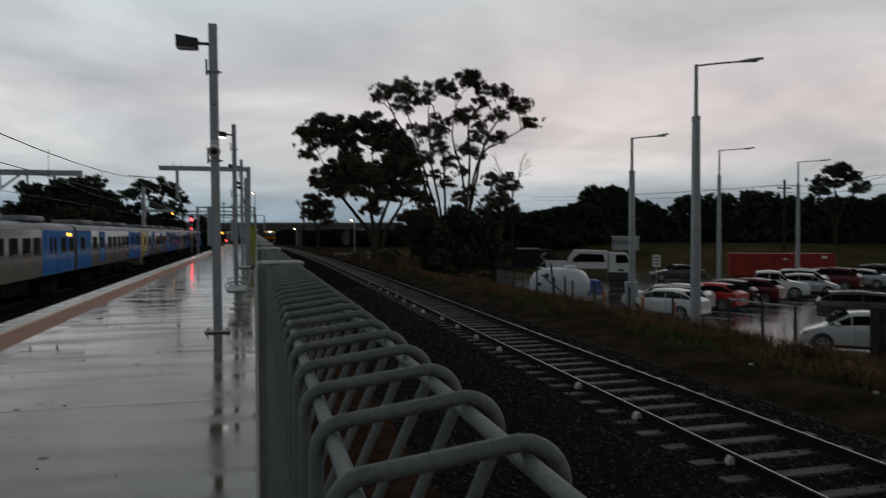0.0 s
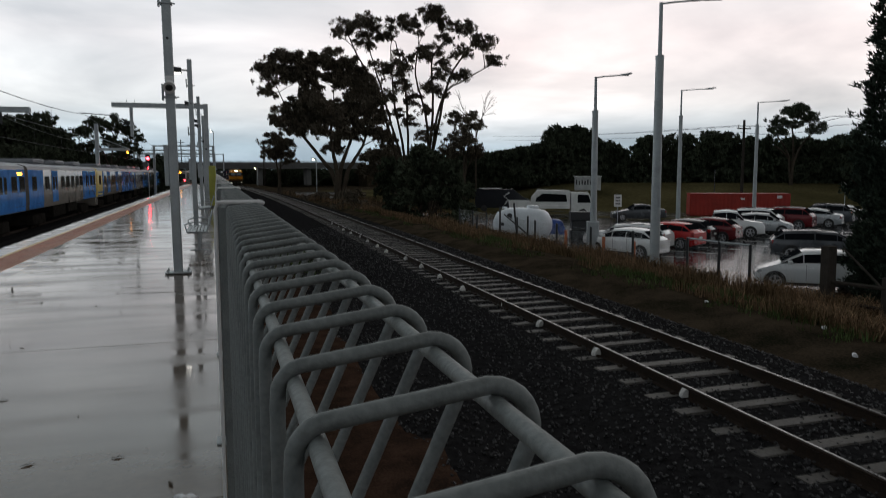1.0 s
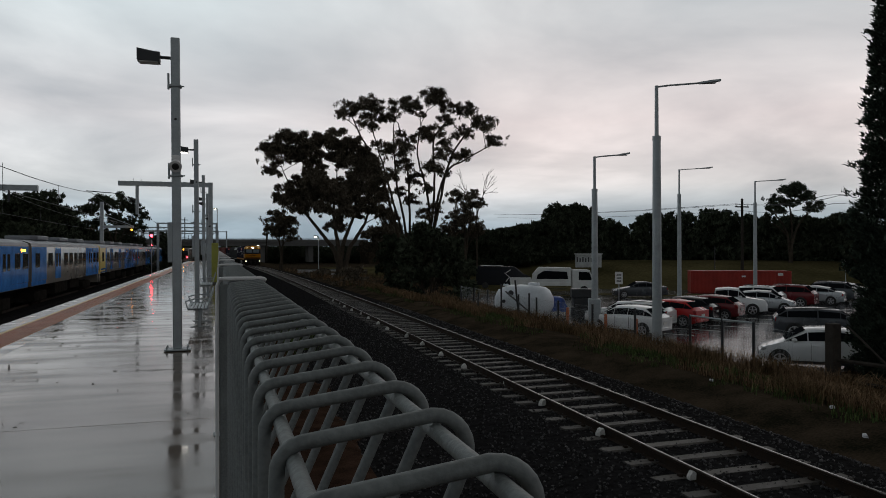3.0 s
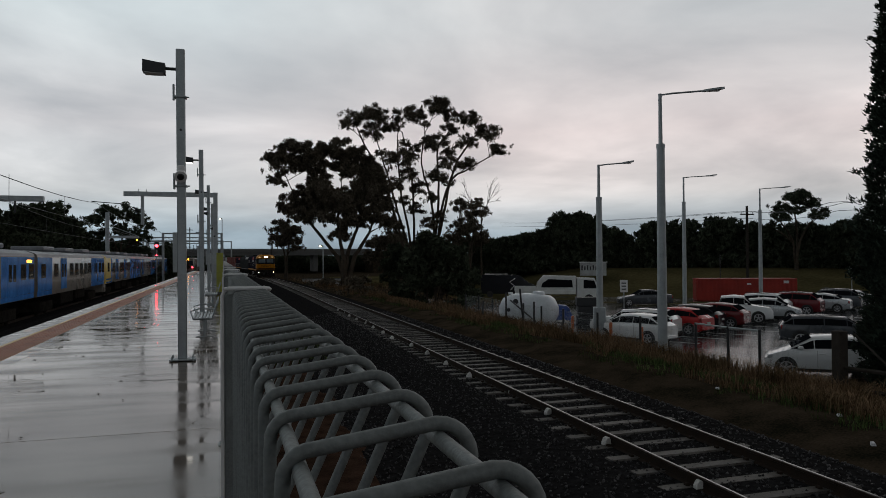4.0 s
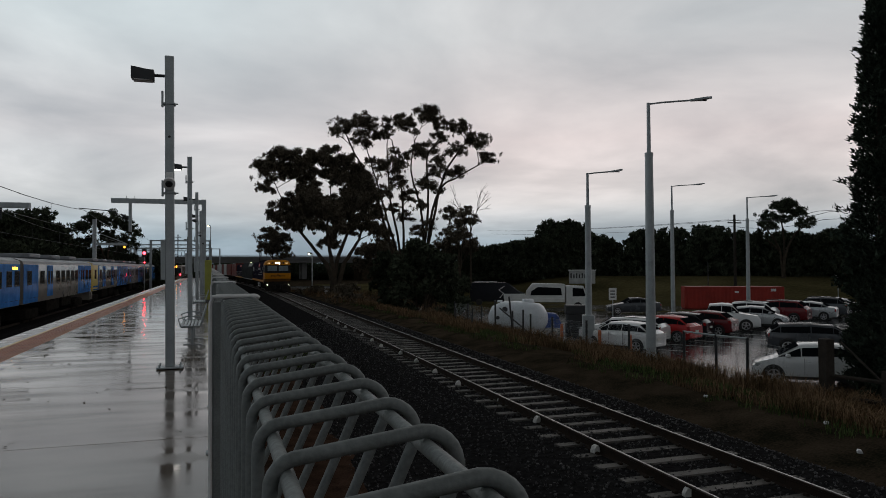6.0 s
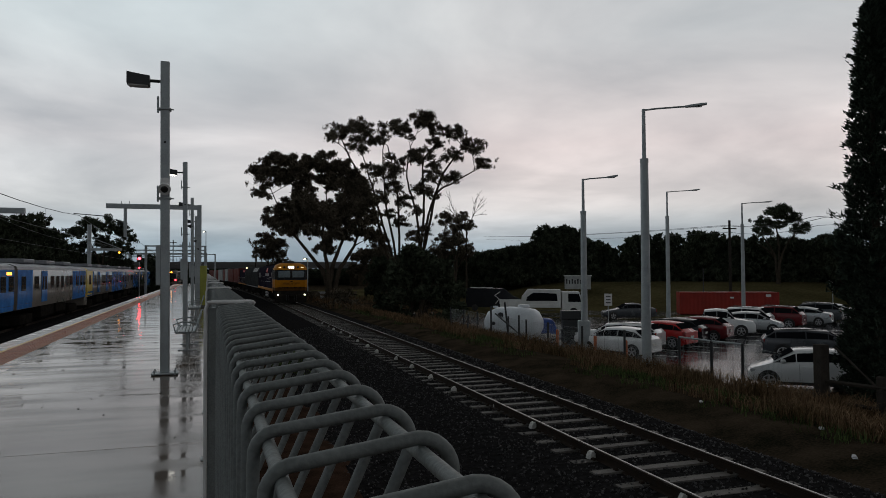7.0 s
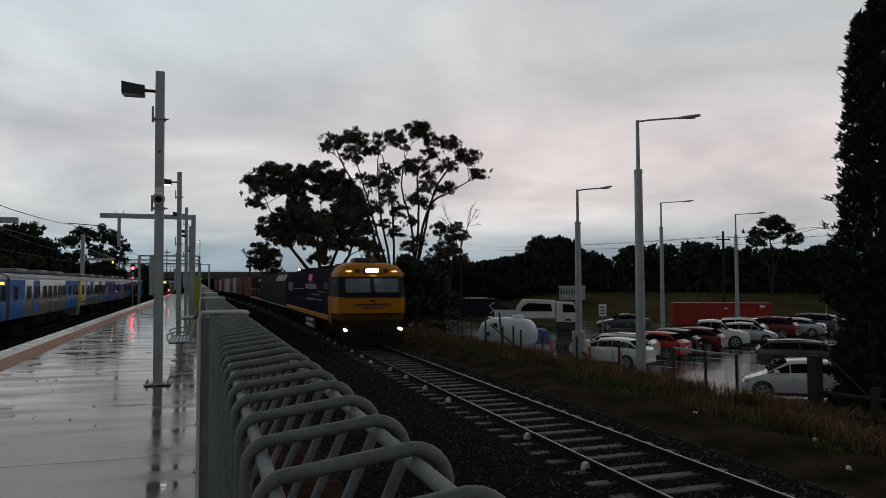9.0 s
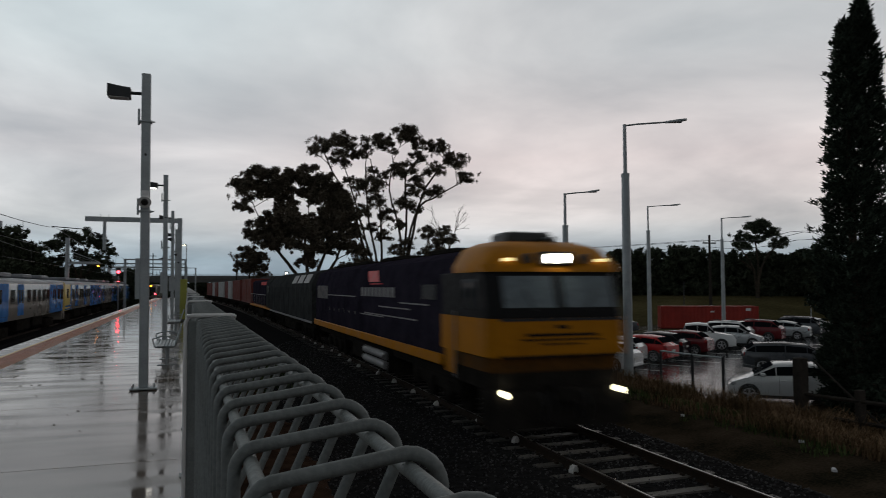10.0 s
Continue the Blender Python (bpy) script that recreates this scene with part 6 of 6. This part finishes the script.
def car(kind, paint, x, y, heading, label, z=-2.535):
    L, W, st = BODIES[kind]
    c = thing("car", pose(x, y, z, 0, 0, heading), label, "car", "cars in the car park")
    rings, shape = [], []
    for s, belt, roof, w in st:
        hw = W / 2 * w
        xx = L / 2 - s * L
        top = max(roof, belt + 0.015)
        in_ = hw - (0.05 if roof == 0 else 0.10 + 0.16 * (top - belt) / 0.55)
        half = [(hw * 0.90, 0.20 if 0.05 < s < 0.95 else 0.30), (hw, 0.42), (hw * 1.005, belt * 0.78), (hw * 0.975, belt), (in_, top - (0.05 if roof else 0.005)), (in_ - 0.16, top + (0.02 if roof else 0.01))]
        rings.append([(xx, a, b) for a, b in half] + [(xx, -a, b) for a, b in half[::-1]])
        shape.append((xx, half))
    body = part("body", Geo().loft(rings), M[paint], c, paint.split("_")[0] + " painted body")
    glassy = [i for i, s in enumerate(st) if s[2] > 0]
    def lerp_pt(i, k0, t, side, lift_=0.012):
        (xa, ha) = shape[i]
        a, b = ha[k0], ha[k0 + 1]
        return (xa, side * (a[0] + (b[0] - a[0]) * t + lift_ + 0.006), a[1] + (b[1] - a[1]) * t + (0.02 if b[1] - a[1] < 0.1 else 0.0))
    for side in (1, -1):
        i0, i1 = glassy[0], glassy[-1]
        seg = [(i, i + 1) for i in range(i0, i1)]
        for n, (i, j) in enumerate(seg):
            if st[i][2] - st[i][1] < 0.12 and st[j][2] - st[j][1] < 0.12:
                continue
            q = [lerp_pt(i, 3, 0.1, side), lerp_pt(j, 3, 0.1, side), lerp_pt(j, 3, 0.86, side), lerp_pt(i, 3, 0.86, side)]
            v = [Vector(p) for p in q]
            mid = sum(v, Vector()) / 4
            v = [mid + (p - mid) * 0.95 for p in v]
            back_ = [p - Vector((0, side * 0.012, 0)) for p in v]
            part("side_window", Geo().loft([v, back_]), M["car_glass"], c)
        mx = shape[i0][0] - 0.35
        part("mirror", Geo().box(mx - 0.09, mx + 0.09, side * W / 2 - 0.02, side * W / 2 + 0.17 if side > 0 else side * W / 2 + 0.02, st[i0][1] + 0.02, st[i0][1] + 0.16, 0.04) if side > 0 else
             Geo().box(mx - 0.09, mx + 0.09, -W / 2 - 0.17, -W / 2 + 0.02, st[i0][1] + 0.02, st[i0][1] + 0.16, 0.04), M[paint], c, "door mirror")
        for k in (0.46, 0.66):
            hx = L / 2 - k * L
            part("door_handle", Geo().box(hx - 0.09, hx + 0.09, side * W / 2 - 0.02, side * W / 2 + 0.02, 0.82, 0.86, 0.01), M[paint], c)
            part("door_seam", Geo().box(hx + 0.14, hx + 0.152, side * W / 2 * 1.004 - 0.006, side * W / 2 * 1.004 + 0.006, 0.36, 0.95), M["black"], c)
        part("sill_trim", Geo().box(-L * 0.28, L * 0.26, side * W / 2 * 0.95 - 0.03, side * W / 2 * 0.95 + 0.03, 0.19, 0.30, 0.01), M["black"], c)
        part("head_lamp", Geo().box(L / 2 - 0.33, L / 2 - 0.07, side * W * 0.36 - 0.13, side * W * 0.36 + 0.13, st[1][1] - 0.14, st[1][1] - 0.0, 0.03), M["head"], c, "clear head lamp")
        part("tail_lamp", Geo().box(-L / 2 + 0.02, -L / 2 + 0.26, side * W * 0.405 - 0.1, side * W * 0.405 + 0.1, st[-1][1] - 0.16, st[-1][1] + 0.06, 0.03), M["tail"], c, "red tail lamp")
    def cross(i, j, t0, t1, name):
        (xa, ha), (xb, hb) = shape[i], shape[j]
        pa, pb = ha[5] if st[i][2] else ha[5], hb[5]
        def at(t, s):
            return Vector((xa + (xb - xa) * t, s * ((ha[4][0] + (hb[4][0] - ha[4][0]) * t) - 0.05), pa[1] + (pb[1] - pa[1]) * t + 0.008))
        q = [at(t0, 1), at(t0, -1), at(t1, -1), at(t1, 1)]
        return part(name, Geo().loft([q, [p - Vector((0, 0, 0.02)) for p in q]]), M["car_glass"], c)
    cross(glassy[0], glassy[1], 0.08, 0.9, "windscreen")
    cross(glassy[-2], glassy[-1], 0.1, 0.92, "rear_window")
    if kind == "ute":
        part("tray_liner", Geo().box(-L / 2 + 0.08, -L / 2 + 0.36 * L - 0.1, -W / 2 + 0.12, W / 2 - 0.12, 1.10, 1.14), M["black"], c, "dark tray liner")
    if kind in ("suv", "wagon"):
        for s in (-1, 1):
            part("roof_rail", Geo().tube([(L * 0.1, s * W * 0.33, st[5][2] + 0.03), (-L * 0.33, s * W * 0.33, st[6][2] + 0.03)], 0.018, 6), M["steel_dark"], c)
    part("grille", Geo().box(L / 2 - 0.06, L / 2 + 0.01, -W * 0.25, W * 0.25, 0.42, st[0][1] - 0.04, 0.02), M["black"], c, "black front grille")
    part("front_bumper", Geo().box(L / 2 - 0.12, L / 2 + 0.015, -W * 0.36, W * 0.36, 0.22, 0.36, 0.03), M["black"], c)
    part("rear_bumper", Geo().box(-L / 2 - 0.03, -L / 2 + 0.1, -W * 0.42, W * 0.42, 0.28, 0.46, 0.04), M[paint], c)
    part("plate", Geo().box(-L / 2 - 0.035, -L / 2 - 0.02, -0.19, 0.19, 0.6, 0.72), M["plate"], c, "pale number plate")
    r = 0.315 if kind in ("hatch", "sedan") else 0.36
    for wx in (L / 2 - 0.17 * L, -L / 2 + 0.185 * L):
        for side in (1, -1):
            part("wheel_arch", Geo().disc((wx, side * (W / 2 - 0.03), r + 0.02), (0, 1, 0), r + 0.055, 0.075, 22), M["black"], c)
            wy = side * (W / 2 - 0.075)
            wh = part("wheel", Geo().tube([(wx, wy - 0.1, r), (wx, wy - 0.085, r), (wx, wy + 0.085, r), (wx, wy + 0.1, r)], r, 22), M["rubber"], c, "tyre and alloy wheel")
            rim = Geo().disc((wx, wy + side * 0.097, r), (0, 1, 0), r * 0.20, 0.03, 12)
            for k in range(5):
                a = 2 * math.pi * k / 5 + 0.3
                p0, p1 = Vector((wx, wy + side * 0.1, r)), Vector((wx + r * 0.66 * math.cos(a), wy + side * 0.1, r + r * 0.66 * math.sin(a)))
                rim.tube([p0, p1], 0.036, 5, 0.045)
            ring = [(wx + r * 0.68 * math.cos(2 * math.pi * k / 20), wy + side * 0.097, r + r * 0.68 * math.sin(2 * math.pi * k / 20)) for k in range(21)]
            rim.tube(ring, 0.022, 5, cap=False)
            part("rim", rim, M["alloy"], wh, "five-spoke alloy rim")
    return c


car("hatch", "white_paint", 20.9, 21.4, 142, "small white hatchback behind the car park fence")
car("wagon", "grey_paint", 28.0, 28.1, -38, "dark grey station wagon parked on wet asphalt")
car("hatch", "white_paint", 20.1, 32.9, 117, "white hatchback beside an orange bollard")
car("wagon", "white_paint", 21.9, 35.8, 128, "white station wagon beside a red hatchback")
car("hatch", "red_paint", 24.6, 36.0, 118, "bright red hatchback on the wet car park")
car("hatch", "black_paint", 26.9, 37.9, 125, "black hatchback between red cars")
car("hatch", "maroon_paint", 29.2, 38.6, 125, "dark red hatchback in front of a white pickup")
car("ute", "white_paint", 32.2, 40.9, -40, "white dual-cab pickup with a black grille")
car("hatch", "silver_paint", 36.0, 41.6, -45, "silver hatchback beside the white pickup")
car("suv", "white_paint", 37.3, 44.6, 125, "large white off-road wagon with roof rails")
car("suv", "maroon_paint", 40.6, 45.0, 125, "dark red off-road wagon")
car("sedan", "silver_paint", 44.5, 46.2, 128, "silver sedan in the far row")
car("suv", "grey_paint", 47.6, 48.2, 128, "dark grey off-road wagon in the far row")
car("sedan", "white_paint", 51.6, 50.6, 130, "white sedan at the end of the far row")
car("sedan", "grey_paint", 36.0, 57.2, 160, "dark sedan beside the red container")


def street_light(x, y, top, arm, r, heading=-25):
    s = thing("street_light", pose(x, y, -2.55, 0, 0, heading), "tall galvanised car park light pole with a single arm", "light pole", "car park light poles")
    h = top + 2.55
    part("lower_pole", Geo().tube([(0, 0, 0), (0, 0, h * 0.8)], r, 12, r * 0.78), M["galv"], s, "wide octagonal lower pole")
    part("collar", Geo().tube([(0, 0, h * 0.8), (0, 0, h * 0.815)], r * 0.84, 12), M["galv"], s)
    part("upper_pole", Geo().tube([(0, 0, h * 0.81), (0, 0, h)], r * 0.42, 10, r * 0.36), M["galv"], s)
    part("arm", Geo().tube([(0, 0, h - 0.05), (arm * 0.2, 0, h), (arm * 0.75, 0, h + 0.06)], 0.035, 6), M["galv"], s)
    hd = part("lantern", Geo().loft([[(a, -w, h + dz - 0.03), (a, w, h + dz - 0.03), (a, w * 0.7, h + dz + 0.05), (a, -w * 0.7, h + dz + 0.05)] for a, w, dz in ((arm * 0.66, 0.05, 0.04), (arm * 0.74, 0.13, 0.06), (arm * 0.92, 0.14, 0.11), (arm * 1.0, 0.06, 0.13))]), M["galv"], s, "flat grey lantern")
    part("lens", Geo().box(arm * 0.72, arm * 0.92, -0.09, 0.09, h + 0.02, h + 0.04), M["lamp_off"], hd)
    part("base_flange", Geo().box(-r * 1.6, r * 1.6, -r * 1.6, r * 1.6, 0, 0.04), M["galv"], s)
    part("service_door", Geo().box(-0.05, 0.05, -r - 0.004, -r + 0.02, 0.6, 1.1, 0.004), M["galv"], s)
    return s


street_light(16.6, 25.1, 8.25, 2.45, 0.2)
b = street_light(18.75, 34.0, 6.62, 1.8, 0.19)
part("control_box", Geo().box(-0.34, 0.28, -0.3, 0.22, 0.0, 1.75, 0.03), M["galv"], b, "grey steel control box at the pole foot")
street_light(35.4, 50.4, 8.2, 2.6, 0.18)
street_light(45.8, 54.0, 7.85, 2.6, 0.18)

# wire fence of the car park
def mesh_fence(points, h, framed=()):
    for n, (a, b) in enumerate(zip(points, points[1:])):
        A, B = Vector((*a, 0)), Vector((*b, 0))
        d = B - A
        L = d.length
        f = thing("wire_fence", pose(a[0], a[1], -2.58, 0, 0, math.degrees(math.atan2(d.y, d.x))), "dark wire mesh fence bay with a steel post", "fence bay", "car park fence bays")
        part("post", Geo().tube([(0, 0, -0.1), (0, 0, h)], 0.055, 8), M["steel_dark"], f)
        if n in framed:
            part("top_rail", Geo().tube([(0, 0, h - 0.03), (L, 0, h - 0.03)], 0.04, 6), M["galv"], f)
        w = Geo()
        for k in range(int(L / 0.075)):
            w.tube([(0.075 * k + 0.03, 0, 0.05), (0.075 * k + 0.03, 0, h - 0.08)], 0.0028, 3, cap=False)
        for k in range(6):
            w.tube([(0, 0, 0.1 + k * (h - 0.2) / 5), (L, 0, 0.1 + k * (h - 0.2) / 5)], 0.003, 3, cap=False)
        tagged(part("mesh", w, M["galv"], f, "fine wire mesh"), kind="stuff")


mesh_fence([(17.4, 52), (17.4, 49), (17.3, 46), (17.2, 43), (17.0, 40), (16.8, 37), (16.9, 34.5), (17.3, 31.6), (17.9, 28.8), (18.2, 25.2), (18.25, 23.3), (18.5, 21.9), (18.0, 19.4)], 1.7, (9, 10))

# tall dark stakes and a brace round the white tank
for x, y, h, lean in ((16.3, 41.0, 2.3, 0), (16.8, 39.4, 2.6, -6), (16.8, 38.0, 1.9, 0), (15.7, 43.6, 1.7, 3), (15.3, 45.6, 1.6, 0)):
    s = thing("stake", pose(x, y, -2.6, 0, lean, 0), "dark upright fence stake in the grass", "stake", "stakes round the tank")
    part("post", Geo().tube([(0, 0, 0), (0, 0, h)], 0.055, 6), M["steel_dark"], s)
s = thing("brace", pose(16.5, 40.8, -2.55), "dark diagonal fence brace", "brace")
part("bar", Geo().tube([(0, 0, 1.8), (0.85, -3.4, 0.2)], 0.045, 6), M["steel_dark"], s)

tank = thing("water_tank", pose(18.3, 42.2, -2.58, 0, 0, -35), "bulky white plastic tank with moulded ribs", "tank")
rings = []
for k in range(15):
    a = -1.6 + 3.2 * k / 14
    e = (1 - abs(a / 1.62) ** 3.2) ** 0.4
    wob = 1 + 0.025 * math.sin(k * 2.2)
    rings.append([(a, 0.8 * e * wob * math.copysign(abs(math.cos(q)) ** 0.55, math.cos(q)), 0.95 + 0.92 * e * wob * math.copysign(abs(math.sin(q)) ** 0.55, math.sin(q))) for q in [2 * math.pi * i / 20 for i in range(20)]])
tank.scale = (1.15, 1.15, 1.15)
body = part("shell", Geo().loft(rings), M["wrap"], tank)
part("lid", Geo().tube([(0.55, 0, 1.84), (0.55, 0, 1.98)], 0.34, 18, 0.30), M["wrap"], tank, "round screw lid")
part("lid", Geo().tube([(-1.0, 0, 1.8), (-1.0, 0, 1.9)], 0.14, 12), M["wrap"], tank)
part("emblem", Geo().disc((-0.55, -0.795, 1.45), (0, 1, 0), 0.15, 0.03, 14), M["ink"], tank, "dark round emblem")
part("emblem", Geo().disc((-0.95, -0.77, 1.0), (0, 1, 0), 0.10, 0.05, 14), M["ink"], tank, "dark round emblem")
tarp = thing("tarpaulin_heap", pose(20.9, 43.6, -2.54, 0, 0, -25), "blue tarpaulin draped over a low heap", "tarpaulin")
g = grid_sheet([-1.1 + 0.12 * i for i in range(20)], [-0.8 + 0.12 * i for i in range(14)],
               lambda x, y: max(0.01, 1.0 * (1 - max(abs(x) / 1.1, abs(y) / 0.85) ** 5)) * 1.25 + 0.07 * noise.noise(Vector((x * 3, y * 3, 5))))
part("sheet", g, M["blue_tarp"], tarp)
bin_ = thing("crate_stack", pose(22.6, 42.6, -2.54, 0, 0, -20), "dark stacked equipment crates beside the pole", "crates")
for k, (a, b_) in enumerate(((0, 0), (0.05, 0.62), (-0.04, 1.2))):
    part("crate", Geo().box(-0.7 + a, 0.7 + a, -0.5, 0.5, b_, b_ + 0.56, 0.03), M["steel_dark"], bin_)
for x, y in ((18.9, 30.3), (18.75, 32.9), (18.9, 37.4)):
    s = thing("bollard", pose(x, y, -2.55), "short orange-brown bollard at the car park edge", "bollard", "orange bollards")
    part("post", Geo().tube([(0, 0, 0), (0, 0, 0.95), (0, 0, 1.0)], 0.085, 12), M["orange"], s)
    part("cap", Geo().tube([(0, 0, 1.0), (0, 0, 1.04)], 0.09, 12, 0.05), M["orange"], s)


def sign(x, y, z, w, h, heading=-30):
    s = thing("sign", pose(x, y, -2.55, 0, 0, heading), "small white parking sign on a thin post", "sign", "parking signs")
    part("post", Geo().tube([(0, 0, 0), (0, 0, z + h + 2.55)], 0.03, 6), M["galv"], s)
    p = part("plate", Geo().box(-w / 2, w / 2, -0.05, -0.03, z + 2.55, z + h + 2.55, 0.004), M["sign_white"], s, "white sign plate")
    for k in range(3):
        part("text_bar", Geo().box(-w * 0.3, w * 0.3, -0.056, -0.051, z + 2.55 + h * (0.2 + 0.25 * k), z + 2.55 + h * (0.3 + 0.25 * k)), M["ink"], p)


sign(22.9, 38.6, -0.3, 0.45, 0.72)
sign(56.5, 54.5, 0.1, 0.7, 0.7)

# flatbed truck, box van, hut and containers behind the parking rows
tr = thing("truck", pose(31.2, 64.4, -2.54, 0, 0, -24), "white crew-cab truck with a long pale tray", "truck")
part("cab", Geo().prism([(3.6, 0.5), (3.6, 1.3), (3.25, 2.35), (1.6, 2.4), (1.6, 0.5)], -1.0, 1.0), M["white_truck"], tr, "white cab")
part("canopy", Geo().prism([(1.5, 1.2), (1.5, 2.55), (-1.6, 2.62), (-2.2, 1.9), (-2.3, 1.2)], -1.05, 1.05), M["white_truck"], tr, "white canopy")
part("canopy_window", Geo().prism([(1.2, 1.5), (1.1, 2.2), (-1.1, 2.3), (-1.7, 1.9), (-1.8, 1.5)], -1.065, -1.05), M["car_glass"], tr)
part("tray", Geo().box(-4.3, 1.5, -1.1, 1.1, 0.85, 1.2, 0.02), M["white_truck"], tr, "pale tray")
part("tailboard", Geo().box(-4.35, -2.3, -1.1, -1.05, 1.2, 1.65, 0.01), M["white_truck"], tr)
part("cab_window", Geo().prism([(3.45, 1.4), (3.2, 2.15), (2.2, 2.2), (2.2, 1.4)], -1.02, -1.0), M["car_glass"], tr)
part("windscreen", Geo().loft([[(3.62 - 0.34 * k, s, 1.35 + k) for k, s in ((0, -0.85), (0, 0.85), (0.9, 0.8), (0.9, -0.8))], [(3.6 - 0.34 * k, s, 1.35 + k) for k, s in ((0, -0.85), (0, 0.85), (0.9, 0.8), (0.9, -0.8))]]), M["car_glass"], tr)
for x in (2.7, -2.6):
    for s in (-0.9, 0.9):
        part("wheel", Geo().disc((x, s, 0.42), (0, 1, 0), 0.42, 0.26, 18), M["rubber"], tr)
van = thing("van", pose(30.5, 76, -2.54, 0, 0, -25), "black van with pale markings on its side", "van")
part("body", Geo().prism([(3.0, 0.4), (3.0, 1.3), (2.2, 1.6), (1.2, 2.45), (-2.8, 2.5), (-3.0, 2.2), (-3.0, 0.4)], -1.0, 1.0), M["black_paint"], van)
part("marking", Geo().tube([(0.3, -1.01, 0.8), (0.7, -1.01, 1.3), (0.2, -1.01, 1.7), (0.8, -1.01, 2.1)], 0.05, 5), M["sign_white"], van, "pale curved marking")
part("roof_bar", Geo().box(-2.5, 0.0, -1.0, -0.9, 2.55, 2.62), M["sign_white"], van)
for x in (2.0, -2.0):
    part("wheel", Geo().disc((x, -0.95, 0.36), (0, 1, 0), 0.36, 0.2, 16), M["rubber"], van)
hut = thing("hut", pose(46.5, 86, -0.55, 0, 0, -30), "small white shed with dark painted scrawl", "shed")
hut.scale = (0.6, 0.6, 0.5)
part("wall", Geo().box(-2.8, 2.8, -1.5, 1.5, 0.0, 3.4, 0.03), M["pale_box"], hut)
part("roof", Geo().box(-3.0, 3.0, -1.7, 1.7, 3.4, 3.6, 0.03), M["white_truck"], hut)
for k in range(8):
    part("scrawl", Geo().box(-2.5 + 0.6 * k, -2.2 + 0.6 * k, -1.52, -1.5, 1.4, 2.7 - 0.3 * (k % 2)), M["ink"], hut)


def big_container(x, y, L, heading, material, label):
    c = thing("shipping_container", pose(x, y, -2.54, 0, 0, heading), label, "shipping container", "shipping containers")
    part("box", container_geo(L, 2.44, 2.15, 0.05), material, c)
    part("label", Geo().box(-1.24, -1.222, L * 0.08, L * 0.13, 1.75, 2.0), M["sign_white"], c, "pale data panel")
    part("label", Geo().box(-1.24, -1.222, L * 0.45, L * 0.49, 1.6, 1.75), M["sign_white"], c, "pale data panel")
    return c


big_container(53.2, 58.2, 9.2, 62, M["bright_red"], "long red corrugated shipping container")

# power pole with its wires
p = thing("power_pole", pose(62.5, 76, -1.3), "tall timber power pole with a crossarm", "power pole")
part("pole", Geo().tube([(0, 0, -0.4), (0, 0, 9.4)], 0.2, 8, 0.14), M["timber"], p)
part("crossarm", Geo().box(-1.0, 1.0, -0.06, 0.06, 8.3, 8.45), M["timber"], p)
for s in (-0.85, 0.0, 0.85):
    part("insulator", Geo().tube([(s, 0, 8.45), (s, 0, 8.75)], 0.05, 6), M["sign_white"], p)
for s, z in ((-0.85, 7.95), (0.85, 7.95), (0.0, 7.1)):
    wire_run("power_line", [(73 + s, 187, z + 3.6), (62.5 + s, 76, z - 0.5), (60.5 + s, 60, z - 0.65), (54 + s, 20, z - 0.4)], 0.03, 0.5, "thin dark power line", "wire")
s = thing("pole", pose(48, 62.4, -2.54), "thin dark mast near the containers", "pole")
part("mast", Geo().tube([(0, 0, 0), (0, 0, 4.6)], 0.06, 6, 0.04), M["steel_dark"], s)

# timber fence below the cypress
for x, y, h, r in ((16.25, 16.1, 2.2, 0.15), (16.6, 14.5, 1.5, 0.1), (16.9, 12.9, 1.5, 0.1), (17.1, 11.4, 1.5, 0.1)):
    s = thing("timber_fence_post", pose(x, y, -2.5), "dark weathered timber fence post", "fence post", "timber fence posts")
    part("post", Geo().box(-r, r, -r, r, 0, h, 0.02), M["timber"], s)
for z in (-1.3, -1.85):
    s = thing("timber_rail", pose(16.25, 16.1, z), "dark weathered timber fence rail", "fence rail", "timber fence rails")
    part("rail", Geo().tube([(0, 0, 0), (0.9, -4.9, 0.03)], 0.06, 6), M["timber"], s)
s = thing("stay", pose(17.5, 16.8, -2.5), "grey diagonal stay from the fence post", "stay")
part("bar", Geo().tube([(0, 0, 2.0), (-0.7, -3.2, 0.3)], 0.03, 6), M["timber"], s)
for x, y in ((11.6, 11.5), (10.6, 9.8), (12.6, 12.9), (11.3, 14.8)):
    g = Geo()
    for k in range(4):
        g.box(rng.uniform(-0.06, 0), rng.uniform(0.02, 0.07), rng.uniform(-0.04, 0), rng.uniform(0.02, 0.06), 0.01 * k, 0.015 + 0.014 * k, 0.005)
    tagged(new("litter", g.mesh("litter", M["litter"], False)), "scrap of white litter on the bank", "litter").matrix_basis = pose(x, y, ground_z(x, y), 0, 0, rng.uniform(0, 90))


motions()
